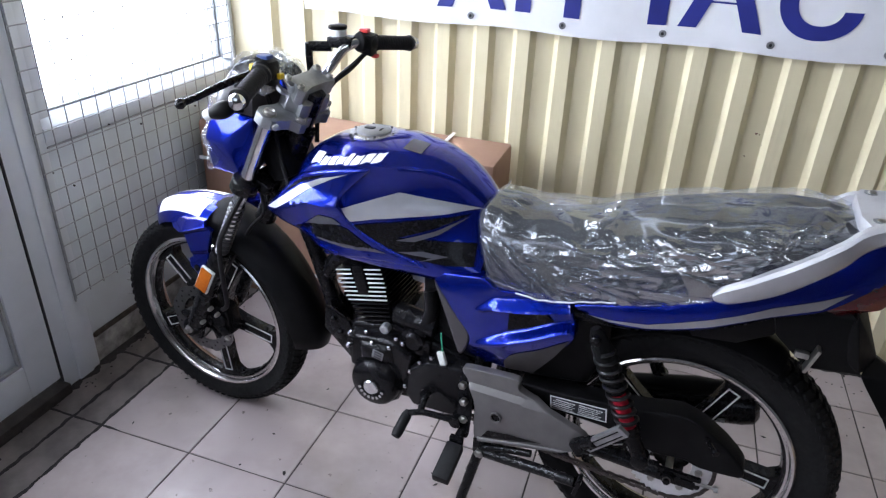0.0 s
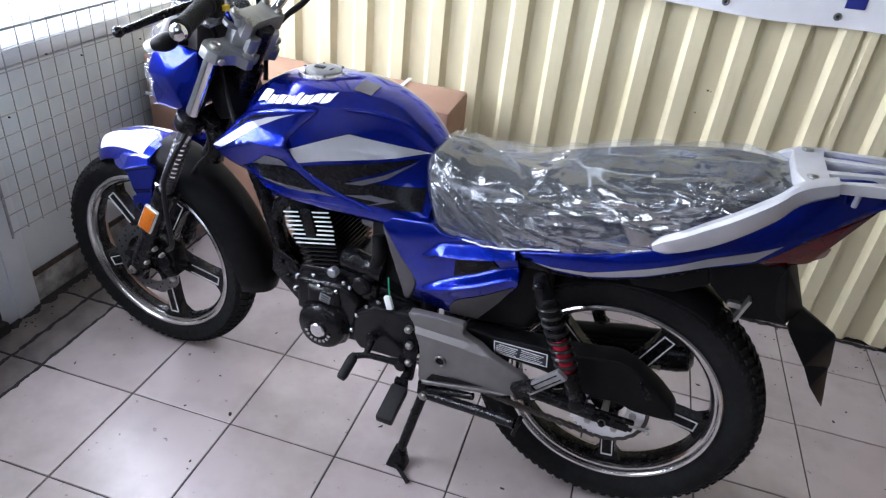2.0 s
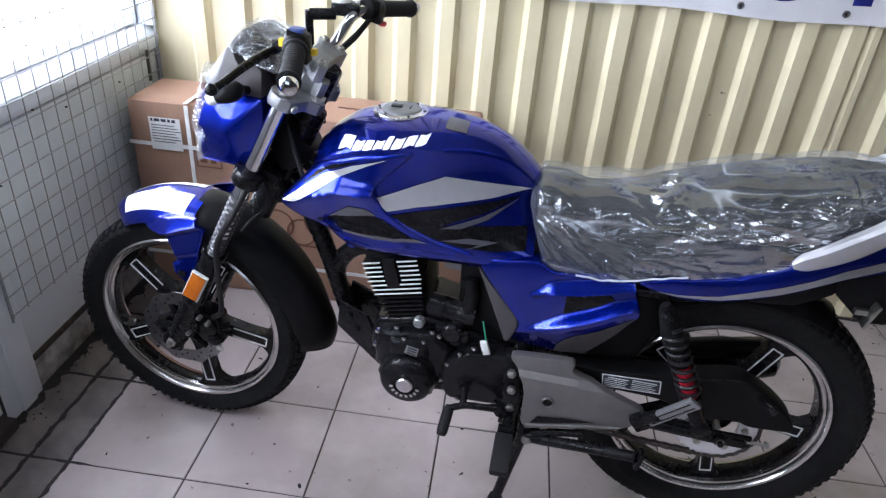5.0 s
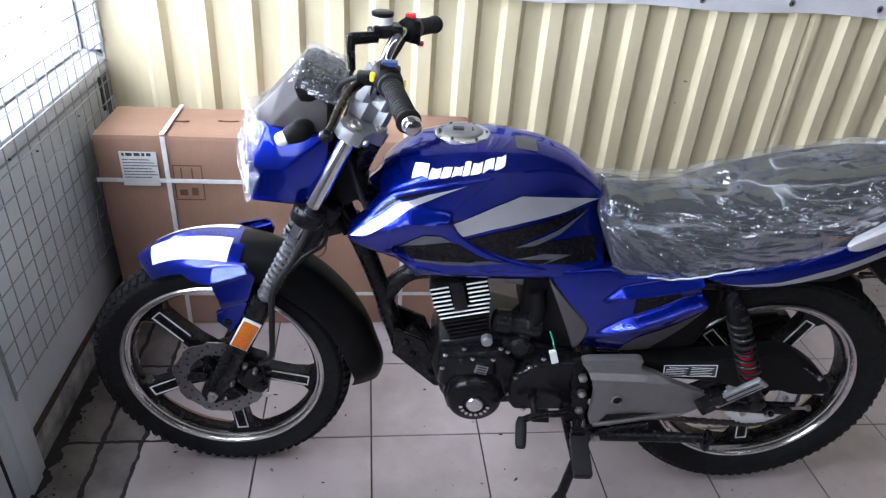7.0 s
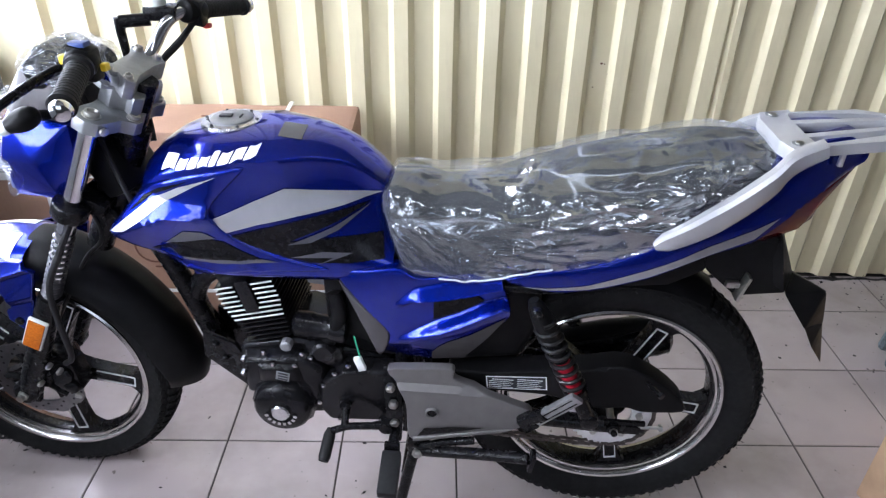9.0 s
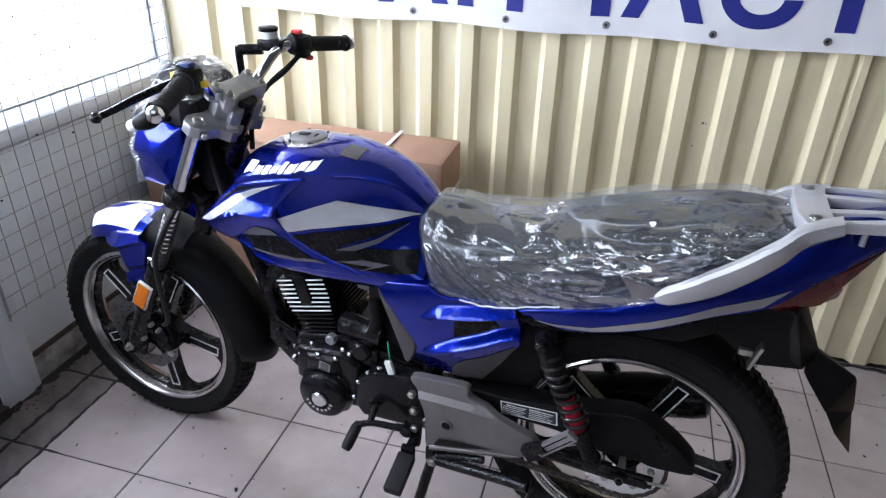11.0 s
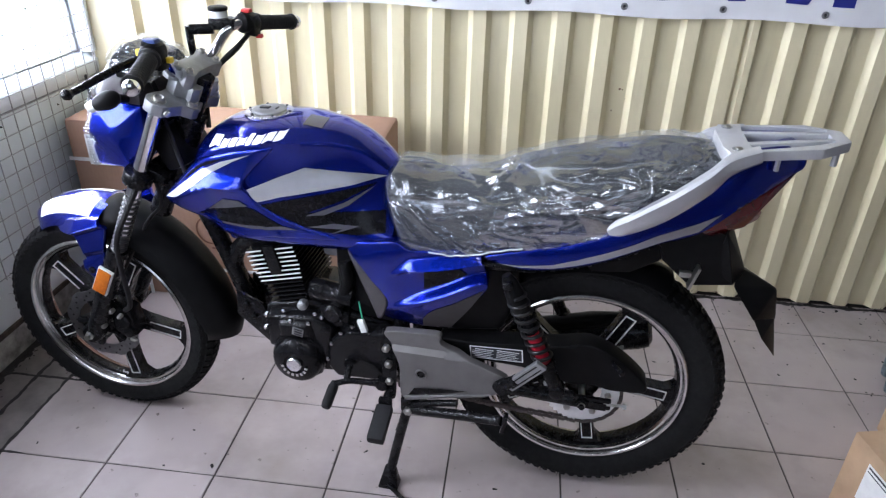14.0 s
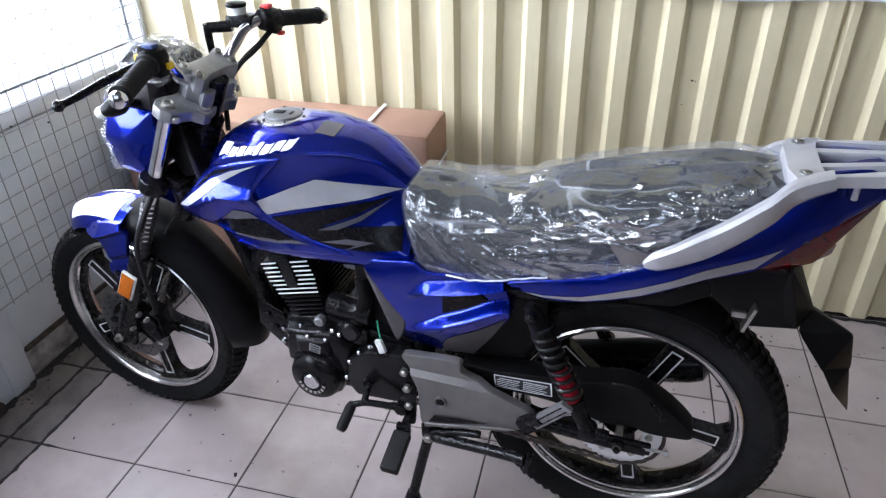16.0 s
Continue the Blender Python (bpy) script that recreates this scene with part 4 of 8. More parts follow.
def wheel(name, c, tyre_r, tyre_w, rim_r, rim_w, phase, lugs, label):
    root = new(name)
    root.parent = bike
    tagged(root, label)
    hw, tw = rim_w / 2, tyre_w / 2
    bm = bmesh.new()                                        # carcass
    side = [(rim_r - 0.002, hw - 0.006), (rim_r + 0.006, hw + 0.001), (rim_r + 0.022, tw * 0.93), (rim_r + 0.038, tw), (tyre_r - 0.026, tw * 0.97), (tyre_r - 0.016, tw * 0.80), (tyre_r - 0.009, tw * 0.5), (tyre_r - 0.007, 0)]
    prof = side + [(r, -y) for r, y in side[-2::-1]]
    lathe(bm, prof, c, (0, 1, 0), 96, closed=True)
    for k in range(lugs):                                   # tread blocks in four rows
        for y, rr, wid, off, lean in ((tw * 0.20, tyre_r - 0.004, tw * 0.36, 0.0, 4), (-tw * 0.20, tyre_r - 0.004, tw * 0.36, 0.5, -4), (tw * 0.68, tyre_r - 0.0105, tw * 0.42, 0.3, 33), (-tw * 0.68, tyre_r - 0.0105, tw * 0.42, 0.8, -33), (tw * 0.93, tyre_r - 0.0265, tw * 0.22, 0.3, 66), (-tw * 0.93, tyre_r - 0.0265, tw * 0.22, 0.8, -66)):
            a = 2 * math.pi * (k + off) / lugs
            ln = 2 * math.pi * tyre_r / lugs * (0.66 if abs(y) < tw * 0.3 else 0.56)
            t = bmesh.new()
            bmesh.ops.create_cube(t, size=1.0)
            bmesh.ops.scale(t, vec=(ln, wid, 0.0052), verts=t.verts)
            for v in t.verts:
                if v.co.z > 0:
                    v.co.x *= 0.84
                    v.co.y *= 0.86
            m = Matrix.Translation(c) @ Matrix.Rotation(a, 4, "Y") @ Matrix.Translation((0, y, rr)) @ Matrix.Rotation(radians(-lean), 4, "X") @ Matrix.Rotation(radians(12 if off in (0.0, 0.8) else -12), 4, "Z")
            merge(bm, t, m)
    rnd = random.Random(len(name))
    for k in range(150):                                    # fine moulding hairs on the shoulders
        a, sd = rnd.uniform(0, 2 * math.pi), rnd.choice((-1, 1))
        rr, yy = tyre_r - 0.010 - 0.012 * rnd.random(), sd * tw * 0.86
        d = V(math.sin(a), sd * 0.5, math.cos(a)).normalized()
        p = c + V(rr * math.sin(a), yy, rr * math.cos(a))
        rod(bm, p - d * 0.003, p + d * rnd.uniform(0.007, 0.013), 0.0007, 4, 0.0002)
    tagged(part("tyre", bm, M["rubber"], root, "black tyre with fresh block tread", sharp=30), kind="stuff")
    bm = bmesh.new()                                        # black rim barrel
    lathe(bm, [(rim_r - 0.008, hw - 0.010), (rim_r - 0.0172, hw - 0.0162), (rim_r - 0.024, hw - 0.019), (rim_r - 0.027, 0), (rim_r - 0.024, -hw + 0.019), (rim_r - 0.0172, -hw + 0.0162), (rim_r - 0.008, -hw + 0.010), (rim_r - 0.010, 0)], c, (0, 1, 0), 96, closed=True)
    part("rim", bm, M["black_gloss"], root, "black cast rim")
    for s in (1, -1):
        bm = bmesh.new()
        lathe(bm, [(rim_r + 0.001, s * (hw + 0.001)), (rim_r - 0.003, s * (hw + 0.004)), (rim_r - 0.008, s * (hw + 0.003)), (rim_r - 0.011, s * (hw - 0.001)), (rim_r - 0.013, s * (hw - 0.008)), (rim_r - 0.0168, s * (hw - 0.009)), (rim_r - 0.0192, s * (hw - 0.017)), (rim_r - 0.010, s * (hw - 0.018)), (rim_r - 0.002, s * (hw - 0.008))], c, (0, 1, 0), 96, closed=True)
        part("rim_lip", bm, M["machined"], root, "polished bare metal rim lip")
    bm = bmesh.new()
    lathe(bm, [(0.020, 0.048), (0.040, 0.046), (0.048, 0.030), (0.050, 0), (0.048, -0.030), (0.040, -0.046), (0.020, -0.048)], c, (0, 1, 0), 40)
    part("hub", bm, M["black_gloss"], root)
    for k in range(5):
        a = radians(phase + 72 * k)
        m = Matrix.Translation(c) @ Matrix.Rotation(-a, 4, "Y")
        bm = bmesh.new()
        t = bmesh.new()
        ro = rim_r - 0.025
        sec = [(0.036, 0.026, 0.020), (0.09, 0.019, 0.016), (0.15, 0.017, 0.015), (ro - 0.022, 0.019, 0.015), (ro - 0.006, 0.030, 0.017), (ro + 0.004, 0.046, 0.018)]
        rings = [[t.verts.new((x, y, z)) for y, z in ((d, w), (d * 1.0, -w), (-d, -w), (-d, w))] for x, w, d in sec]
        for p, q in zip(rings, rings[1:]):
            for i in range(4):
                t.faces.new((p[i], p[(i + 1) % 4], q[(i + 1) % 4], q[i]))
        t.faces.new(rings[0])
        t.faces.new(rings[-1][::-1])
        merge(bm, t, m)
        part("spoke", bm, M["black_gloss"], root)
        for s in (1, -1):                                   # machined U-shaped edge on each face of the spoke
            bm = bmesh.new()
            t = bmesh.new()
            y = s * 0.0168
            box(t, (0.155, y, 0.0125), (0.088, 0.003, 0.0022))
            box(t, (0.155, y, -0.0125), (0.088, 0.003, 0.0022))
            box(t, (0.200, y, 0), (0.0026, 0.003, 0.0272))
            merge(bm, t, m)
            part("spoke_edge", bm, M["fin_alloy"], root, "machined bare edge on a spoke")
    bm = bmesh.new()
    rod(bm, c + V(0, 0.13, 0), c - V(0, 0.13, 0), 0.008, 14)
    part("axle", bm, M["steel"], root)
    return root


wheel("rear_wheel", RC, 0.325, 0.106, 0.241, 0.078, 44, 84, "rear wheel with five-spoke cast rim")
front = wheel("front_wheel", FC, 0.301, 0.086, 0.237, 0.062, -10 + 180 + 20, 76, "front wheel with five-spoke cast rim and disc")


def brake_disc():
    c = FC + V(0, 0.058, 0)
    bm = bmesh.new()
    n = 72
    prof = [(0.104, 0.002), (0.104, -0.002), (0.070, -0.002), (0.070, 0.002)]
    lathe(bm, prof, c, (0, 1, 0), n, closed=True)
    for v in bm.verts:                                      # scalloped rim
        d = v.co - c
        r = math.hypot(d.x, d.z)
        if r > 0.09:
            a = math.atan2(d.z, d.x)
            k = 1 + 0.022 * (1 if math.sin(a * 9) > 0 else -1)
            v.co.x, v.co.z = c.x + d.x * k, c.z + d.z * k
    disc = part("brake_disc", bm, M["disc_steel"], front, "scalloped steel brake disc with drilled holes")
    bm = bmesh.new()
    lathe(bm, [(0.0030, 0.0), (0.0030, 0.0006)], V(0, 0.0019, 0), (0, 1, 0), 8)
    hole = part("drilled_hole", bm, M["gasket"], disc)
    for k in range(36):
        a = 2 * math.pi * k / 36
        r = 0.079 + 0.009 * (k % 3)
        o = hole
        if k:
            o = new("drilled_hole", hole.data)
            o.parent = disc
        o.location = c + V(r * math.cos(a), 0, r * math.sin(a))
    bm = bmesh.new()
    for k in range(5):
        a = 2 * math.pi * k / 5
        rod(bm, c + V(0.03 * math.cos(a), -0.002, 0.03 * math.sin(a)), c + V(0.073 * math.cos(a), -0.001, 0.073 * math.sin(a)), 0.010, 8)
        lathe(bm, [(0.006, 0), (0.006, 0.006), (0.003, 0.008)], c + V(0.062 * math.cos(a), 0.0, 0.062 * math.sin(a)), (0, 1, 0), 6)
    part("disc_carrier", bm, M["black_gloss"], front)


brake_disc()

# -- fork, with its gaiters, clamps and calliper
FD = V(1.274 - 0.966, 0, 0.304 - 0.941).normalized()        # down along the fork


def on_fork(z, y=0.095, dx=0.0):
    k = (z - 0.941) / FD.z
    return V(0.966 + dx + FD.x * k, y, z)


fork = new("front_fork")
fork.parent = bike
tagged(fork, "telescopic front fork with grey rubber gaiters")
for s in (1, -1):
    y = 0.095 * s
    bm = bmesh.new()
    rod(bm, on_fork(0.955, y), on_fork(0.62, y), 0.0165, 20)
    part("fork_tube", bm, M["chrome"], fork, "chromed fork tube")
    bm = bmesh.new()
    line, rad = [], []
    for k in range(26):
        z = 0.722 - (0.722 - 0.556) * k / 25
        line.append(on_fork(z, y))
        rad.append((0.0150 if k % 2 else 0.0198) - 0.001 * (k < 2))
    tube(bm, line, rad, 18, 0)
    part("gaiter", bm, M["gaiter"], fork, "grey ribbed rubber gaiter", sharp=30)
    bm = bmesh.new()
    tube(bm, [on_fork(0.568, y), on_fork(0.54, y), on_fork(0.50, y), on_fork(0.40, y), on_fork(0.335, y), on_fork(0.283, y)], [0.0235, 0.025, 0.025, 0.0245, 0.0235, 0.021], 18, 0)
    lathe(bm, [(0.022, -0.02), (0.027, -0.012), (0.027, 0.014), (0.022, 0.018)], FC + V(0, y, 0), (0, 1, 0), 20)
    part("fork_slider", bm, M["black_gloss"], fork, "black fork slider")
    bm = bmesh.new()
    lathe(bm, [(0.012, 0), (0.012, 0.007), (0.006, 0.011)], FC + V(0, y + s * 0.018, 0), (0, s, 0), 6)
    part("axle_nut", bm, M["steel"], fork)
bm = bmesh.new()
for s in (1, -1):
    lathe(bm, [(0.031, -0.016), (0.033, -0.012), (0.033, 0.012), (0.031, 0.016)], on_fork(0.770, 0.095 * s), -FD, 20)
box(bm, on_fork(0.770, 0, -0.028), (0.060, 0.17, 0.030), Matrix.Rotation(radians(-25.8), 3, "Y"), 0.006)
part("lower_clamp", bm, M["black_gloss"], fork)
UPF = -FD                                                   # up along the fork
ACR = V(FD.z, 0, -FD.x)                                     # across it, towards the front or back
if ACR.x > 0:
    ACR = -ACR                                              # towards the rider


def casting(bm, loop, base, thick, bevel):
    """A flat casting square to the fork: loop of (back, side) from a base point."""
    t = bmesh.new()
    lo = [t.verts.new(base + ACR * p + V(0, q, 0)) for p, q in loop]
    hi = [t.verts.new(base + ACR * p + V(0, q, 0) + UPF * thick) for p, q in loop]
    t.faces.new(hi)
    t.faces.new(lo[::-1])
    for k in range(len(loop)):
        t.faces.new((lo[k], lo[(k + 1) % len(loop)], hi[(k + 1) % len(loop)], hi[k]))
    bmesh.ops.recalc_face_normals(t, faces=t.faces)
    bmesh.ops.bevel(t, geom=t.edges[:], offset=bevel, segments=2, affect="EDGES", profile=0.6, clamp_overlap=True)
    merge(bm, t)


bm = bmesh.new()                                            # top yoke: two lobes and a web
base = on_fork(0.932, 0)
half = [(-0.022, 0.0), (-0.020, 0.055), (-0.027, 0.080), (-0.029, 0.098), (-0.020, 0.117), (0.002, 0.123), (0.022, 0.115), (0.029, 0.098), (0.040, 0.070), (0.062, 0.060), (0.068, 0.045), (0.058, 0.030), (0.056, 0.0)]
casting(bm, half + [(p, -q) for p, q in half[-2:0:-1]], base, 0.026, 0.003)
yoke = part("top_yoke", bm, M["cast_alloy"], fork, "silver cast top yoke", sharp=24)
for s in (1, -1):
    for p, q, r in ((0.0, 0.097, 0.0125), (0.050, 0.047, 0.0105)):
        bm = bmesh.new()
        c = base + ACR * p + V(0, s * q, 0) + UPF * 0.026
        lathe(bm, [(r * 1.25, 0), (r * 1.25, 0.002), (r, 0.002), (r, 0.008), (r * 0.7, 0.010), (r * 0.5, 0.006)], c, UPF, 16)
        part("bolt", bm, M["steel"], yoke)
    bm = bmesh.new()
    lathe(bm, [(0.008, 0), (0.008, 0.005), (0.004, 0.007)], base + ACR * 0.028 + V(0, s * 0.106, 0) + UPF * 0.013, (ACR + V(0, s * 0.6, 0)).normalized(), 10)
    part("bolt", bm, M["steel"], yoke)
bm = bmesh.new()
rod(bm, (0.905, 0, 0.99), (1.075, 0, 0.64), 0.026, 20)
part("steering_stem", bm, M["black_gloss"], fork)
bm = bmesh.new()                                            # bar risers: a waisted block and a four-armed clamp on it
rb = base + UPF * 0.026
casting(bm, [(-0.020, 0.040), (0.006, 0.052), (0.030, 0.040), (0.046, 0.056), (0.056, 0.040), (0.046, 0.0), (0.056, -0.040), (0.046, -0.056), (0.030, -0.040), (0.006, -0.052), (-0.020, -0.040), (-0.014, 0.0)], rb, 0.040, 0.004)
casting(bm, [(-0.024, 0.064), (-0.006, 0.070), (0.010, 0.052), (0.030, 0.070), (0.044, 0.060), (0.036, 0.028), (0.036, -0.028), (0.044, -0.060), (0.030, -0.070), (0.010, -0.052), (-0.006, -0.070), (-0.024, -0.064), (-0.012, -0.030), (-0.012, 0.030)], rb + UPF * 0.038, 0.036, 0.004)
riser = part("bar_riser", bm, M["cast_alloy"], fork, "silver cast handlebar risers", sharp=24)
for s in (1, -1):
    for dx in (-0.018, 0.018):
        bm = bmesh.new()
        lathe(bm, [(0.009, 0), (0.009, 0.002), (0.0068, 0.002), (0.0068, 0.007), (0.004, 0.008), (0.0035, 0.004)], rb + UPF * 0.074 + ACR * (0.010 + dx) + V(0, s * 0.056, 0), UPF, 12)
        part("bolt", bm, M["steel"], riser)
bm = bmesh.new()                                            # calliper and hanger
hull(bm, mirror_y([]) + [(1.225, 0.085, 0.395), (1.165, 0.085, 0.375), (1.158, 0.085, 0.300), (1.190, 0.085, 0.285), (1.225, 0.085, 0.310), (1.225, 0.035, 0.395), (1.165, 0.035, 0.375), (1.158, 0.035, 0.300), (1.190, 0.035, 0.285), (1.225, 0.035, 0.310)], 0.008)
lathe(bm, [(0.022, 0), (0.022, 0.008), (0.017, 0.012)], (1.190, 0.085, 0.345), (0, 1, 0), 20)
lathe(bm, [(0.016, 0), (0.016, 0.007), (0.012, 0.010)], (1.178, 0.085, 0.312), (0, 1, 0), 18)
box(bm, (1.235, 0.09, 0.36), (0.03, 0.02, 0.10), Matrix.Rotation(radians(-25), 3, "Y"), 0.004)
cal = part("brake_calliper", bm, M["engine_black"], fork, "black disc brake calliper")
for p, ax in (((1.200, 0.098, 0.385), (0, 1, 0)), ((1.165, 0.10, 0.300), (-1, 0.2, 0)), ((1.232, 0.10, 0.335), (0, 1, 0)), ((1.180, 0.098, 0.372), (0, 1, 0))):
    bm = bmesh.new()
    lathe(bm, [(0.006, 0), (0.006, 0.012), (0.003, 0.016)], p, ax, 6)
    part("bolt", bm, M["steel"], cal)
bm = bmesh.new()                                            # orange reflector in its pale frame
box(bm, (1.186, 0.124, 0.490), (0.040, 0.008, 0.078), Matrix.Rotation(radians(-27), 3, "Y"), 0.002)
refl = part("reflector", bm, M["white_plastic"], fork, "orange reflector in a pale frame")
bm = bmesh.new()
box(bm, (1.186, 0.1285, 0.490), (0.034, 0.006, 0.071), Matrix.Rotation(radians(-27), 3, "Y"), 0.002)
part("lens", bm, M["orange_lens"], refl, "orange reflector lens")

# -- front mudguard
def arc_shell(c, prof, a0, a1, half, crown, n=36, m=14, thick=0.004, span=1.0, lift=0.0, start=None):
    """A curved guard round the wheel: radius prof(t), from angle a0 to a1, half-width half(t); span keeps to its middle."""
    bm = bmesh.new()
    for inner in (0, 1):
        rows = []
        for i in range(n + 1):
            t = i / n
            a = radians(a0 + (a1 - a0) * t)
            row = []
            for j in range(m + 1):
                s = (-1 + 2 * j / m) * span if start is None else start + (span - start) * j / m
                r = prof(t) + lift - crown * (abs(s) ** 2.6) - thick * inner
                row.append(bm.verts.new((c.x + r * math.cos(a), half(t) * s, c.z + r * math.sin(a))))
            rows.append(row)
        for p, q in zip(rows, rows[1:]):
            for j in range(m):
                bm.faces.new((p[j], p[j + 1], q[j + 1], q[j]))
        if not inner:
            outer = rows
        else:
            def edge(rr):
                return [rr[0][j] for j in range(m + 1)] + [rr[i][m] for i in range(1, n + 1)] + [rr[n][j] for j in range(m - 1, -1, -1)] + [rr[i][0] for i in range(n - 1, 0, -1)]

            e0, e1 = edge(outer), edge(rows)
            for k in range(len(e0)):
                bm.faces.new((e0[k], e0[(k + 1) % len(e0)], e1[(k + 1) % len(e0)], e1[k]))
    return bm


guard = new("front_mudguard")
guard.parent = bike
tagged(guard, "front mudguard, blue ahead of the fork and black behind it")
blade_r = pchip([0, 0.15, 0.45, 0.75, 1], [0.334, 0.344, 0.356, 0.362, 0.366])
blade_w = pchip([0, 0.08, 0.25, 0.6, 1], [0.020, 0.044, 0.062, 0.082, 0.098])
part("front_blade", arc_shell(FC, blade_r, 61, 103, blade_w, 0.050), M["blue"], guard, "glossy blue front blade")
# white decal, with the window's highlight on the paint drawn in as white
for s0, s1 in ((0.22, 0.80), (-0.80, -0.22)):
    part("white_band", arc_shell(FC, lambda t: blade_r(0.20 + 0.70 * t), 69.4, 98.8, lambda t: blade_w(0.20 + 0.70 * t), 0.050, thick=0.0006, span=s1, lift=0.0014, start=s0), M["white_decal"], guard, "white decal and painted window glare on the blue blade")
wing_out = [(1.345, 0.604), (1.300, 0.622), (1.220, 0.645), (1.180, 0.650), (1.160, 0.625), (1.186, 0.540), (1.200, 0.506), (1.223, 0.478), (1.250, 0.504), (1.250, 0.526), (1.237, 0.533), (1.240, 0.560), (1.254, 0.604), (1.300, 0.598)]


def wing_y(x, z):
    """A folded plate: sloped shoulder, narrow ledge, flat stem and a set-back foot."""
    d = z - (0.612 + (1.242 - x) * 0.39)
    e = z - (0.551 + (1.236 - x) * 0.30)
    y = 0.117 - 0.9 * d if d > 0 else 0.117 + 0.9 * max(d, -0.010)
    y += 0.6 * max(-0.009, min(0, e))
    return y - 0.34 * max(0, x - 1.25)


both("guard_wing", wing_out, wing_y, M["blue"], guard, "blue side wing", thick=0.008, edge=0.003, h=0.0034, soft=False)
for s in (1, -1):
    bm = bmesh.new()
    lathe(bm, [(0.009, 0), (0.009, 0.003), (0.005, 0.005)], (1.228, s * 0.102, 0.503), (0, s, 0), 16)
    part("bolt", bm, M["black_gloss"], guard)
bk = arc_shell(FC, pchip([0, 0.12, 0.35, 0.8, 0.93, 1], [0.368, 0.372, 0.370, 0.370, 0.378, 0.370]), 101, 181, pchip([0, 0.1, 0.5, 0.9, 1], [0.080, 0.084, 0.080, 0.074, 0.058]), 0.060)
part("rear_blade", bk, M["black_plastic"], guard, "black plastic rear blade")

# -- fuel tank
TX = [0.452, 0.50, 0.548, 0.606, 0.69, 0.76, 0.833, 0.884, 0.912]
tank_top = pchip(TX, [0.824, 0.868, 0.899, 0.917, 0.924, 0.921, 0.908, 0.880, 0.852])
tank_bot = pchip(TX, [0.662, 0.648, 0.640, 0.640, 0.640, 0.640, 0.650, 0.680, 0.720])
tank_wide = pchip(TX, [0.054, 0.069, 0.086, 0.102, 0.118, 0.125, 0.122, 0.105, 0.086])
tank_foot = pchip(TX, [0.098, 0.102, 0.107, 0.112, 0.116, 0.118, 0.112, 0.095, 0.076])
# the ridge that parts the domed top from the hollowed flank: it draws in towards the saddle
RX = [0.452, 0.48, 0.54, 0.614, 0.68, 0.76, 0.833, 0.884, 0.912]
ridge_y = pchip(RX, [0.040, 0.048, 0.064, 0.092, 0.118, 0.123, 0.116, 0.098, 0.078])
ridge_z = pchip(RX, [0.800, 0.836, 0.878, 0.892, 0.892, 0.888, 0.868, 0.838, 0.812])


def tank_y(x, z):
    lo, hi, rz, ry = tank_bot(x), tank_top(x), ridge_z(x), ridge_y(x)
    if z <= rz:
        q = min(1, max(0, (z - lo) / (rz - lo)))
        k = max(0, (q - 0.65) / 0.35)
        dent = 0.007 * math.sin(math.pi * min(1, max(0, (q - 0.55) / 0.45))) * min(1, max(0, (0.76 - x) / 0.08))
        f = min(1, max(0, (q - 0.12) / 0.5))
        f = f * f * (3 - 2 * f)
        flank = (tank_foot(x) + (tank_wide(x) - tank_foot(x)) * f) * (1 - 0.20 * max(0, 1 - q / 0.12) ** 2)
        return flank * (1 - k) + ry * k - dent
    u = min(1, (z - rz) / (hi - rz))
    return ry * (1 - u) ** 0.40


def fuel_tank():
    bm = bmesh.new()
    nx, nv = 92, 56
    rows = []
    for i in range(nx + 1):
        x = TX[0] + (TX[-1] - TX[0]) * i / nx
        lo, hi = tank_bot(x), tank_top(x)
        half = []
        rz = ridge_z(x)
        for k in range(nv + 1):
            q = 2 * k / nv
            z = lo + (rz - lo) * q if q < 1 else rz + (hi - rz) * (1 - (2 - q) ** 2.4)
            half.append((tank_y(x, z), z))
        ring = [(y, z) for y, z in half] + [(-y, z) for y, z in half[-2::-1]]
        rows.append([bm.verts.new((x, y, z)) for y, z in ring])
    for p, q in zip(rows, rows[1:]):
        for k in range(len(p) - 1):
            bm.faces.new((p[k], p[k + 1], q[k + 1], q[k]))
        bm.faces.new((p[-1], p[0], q[0], q[-1]))
    bm.faces.new(rows[0])
    bm.faces.new(rows[-1][::-1])
    return part("fuel_tank", bm, M["blue"], bike, "glossy blue fuel tank with silver and black decals", sharp=60)


tank = fuel_tank()

# raised shroud along the front of the tank
SH_OUT = [(0.980, 0.737), (0.938, 0.782), (0.905, 0.822), (0.862, 0.846), (0.800, 0.866), (0.735, 0.880), (0.692, 0.886), (0.715, 0.862), (0.742, 0.836), (0.774, 0.801), (0.764, 0.776), (0.746, 0.755), (0.704, 0.726), (0.646, 0.703), (0.590, 0.690), (0.560, 0.676), (0.620, 0.672), (0.690, 0.672), (0.757, 0.664), (0.800, 0.650), (0.838, 0.632), (0.845, 0.657), (0.880, 0.684), (0.940, 0.707)]
sh_ridge = pchip([0.56, 0.65, 0.74, 0.80, 0.86, 0.92, 0.98], [0.104, 0.116, 0.136, 0.143, 0.142, 0.134, 0.118])


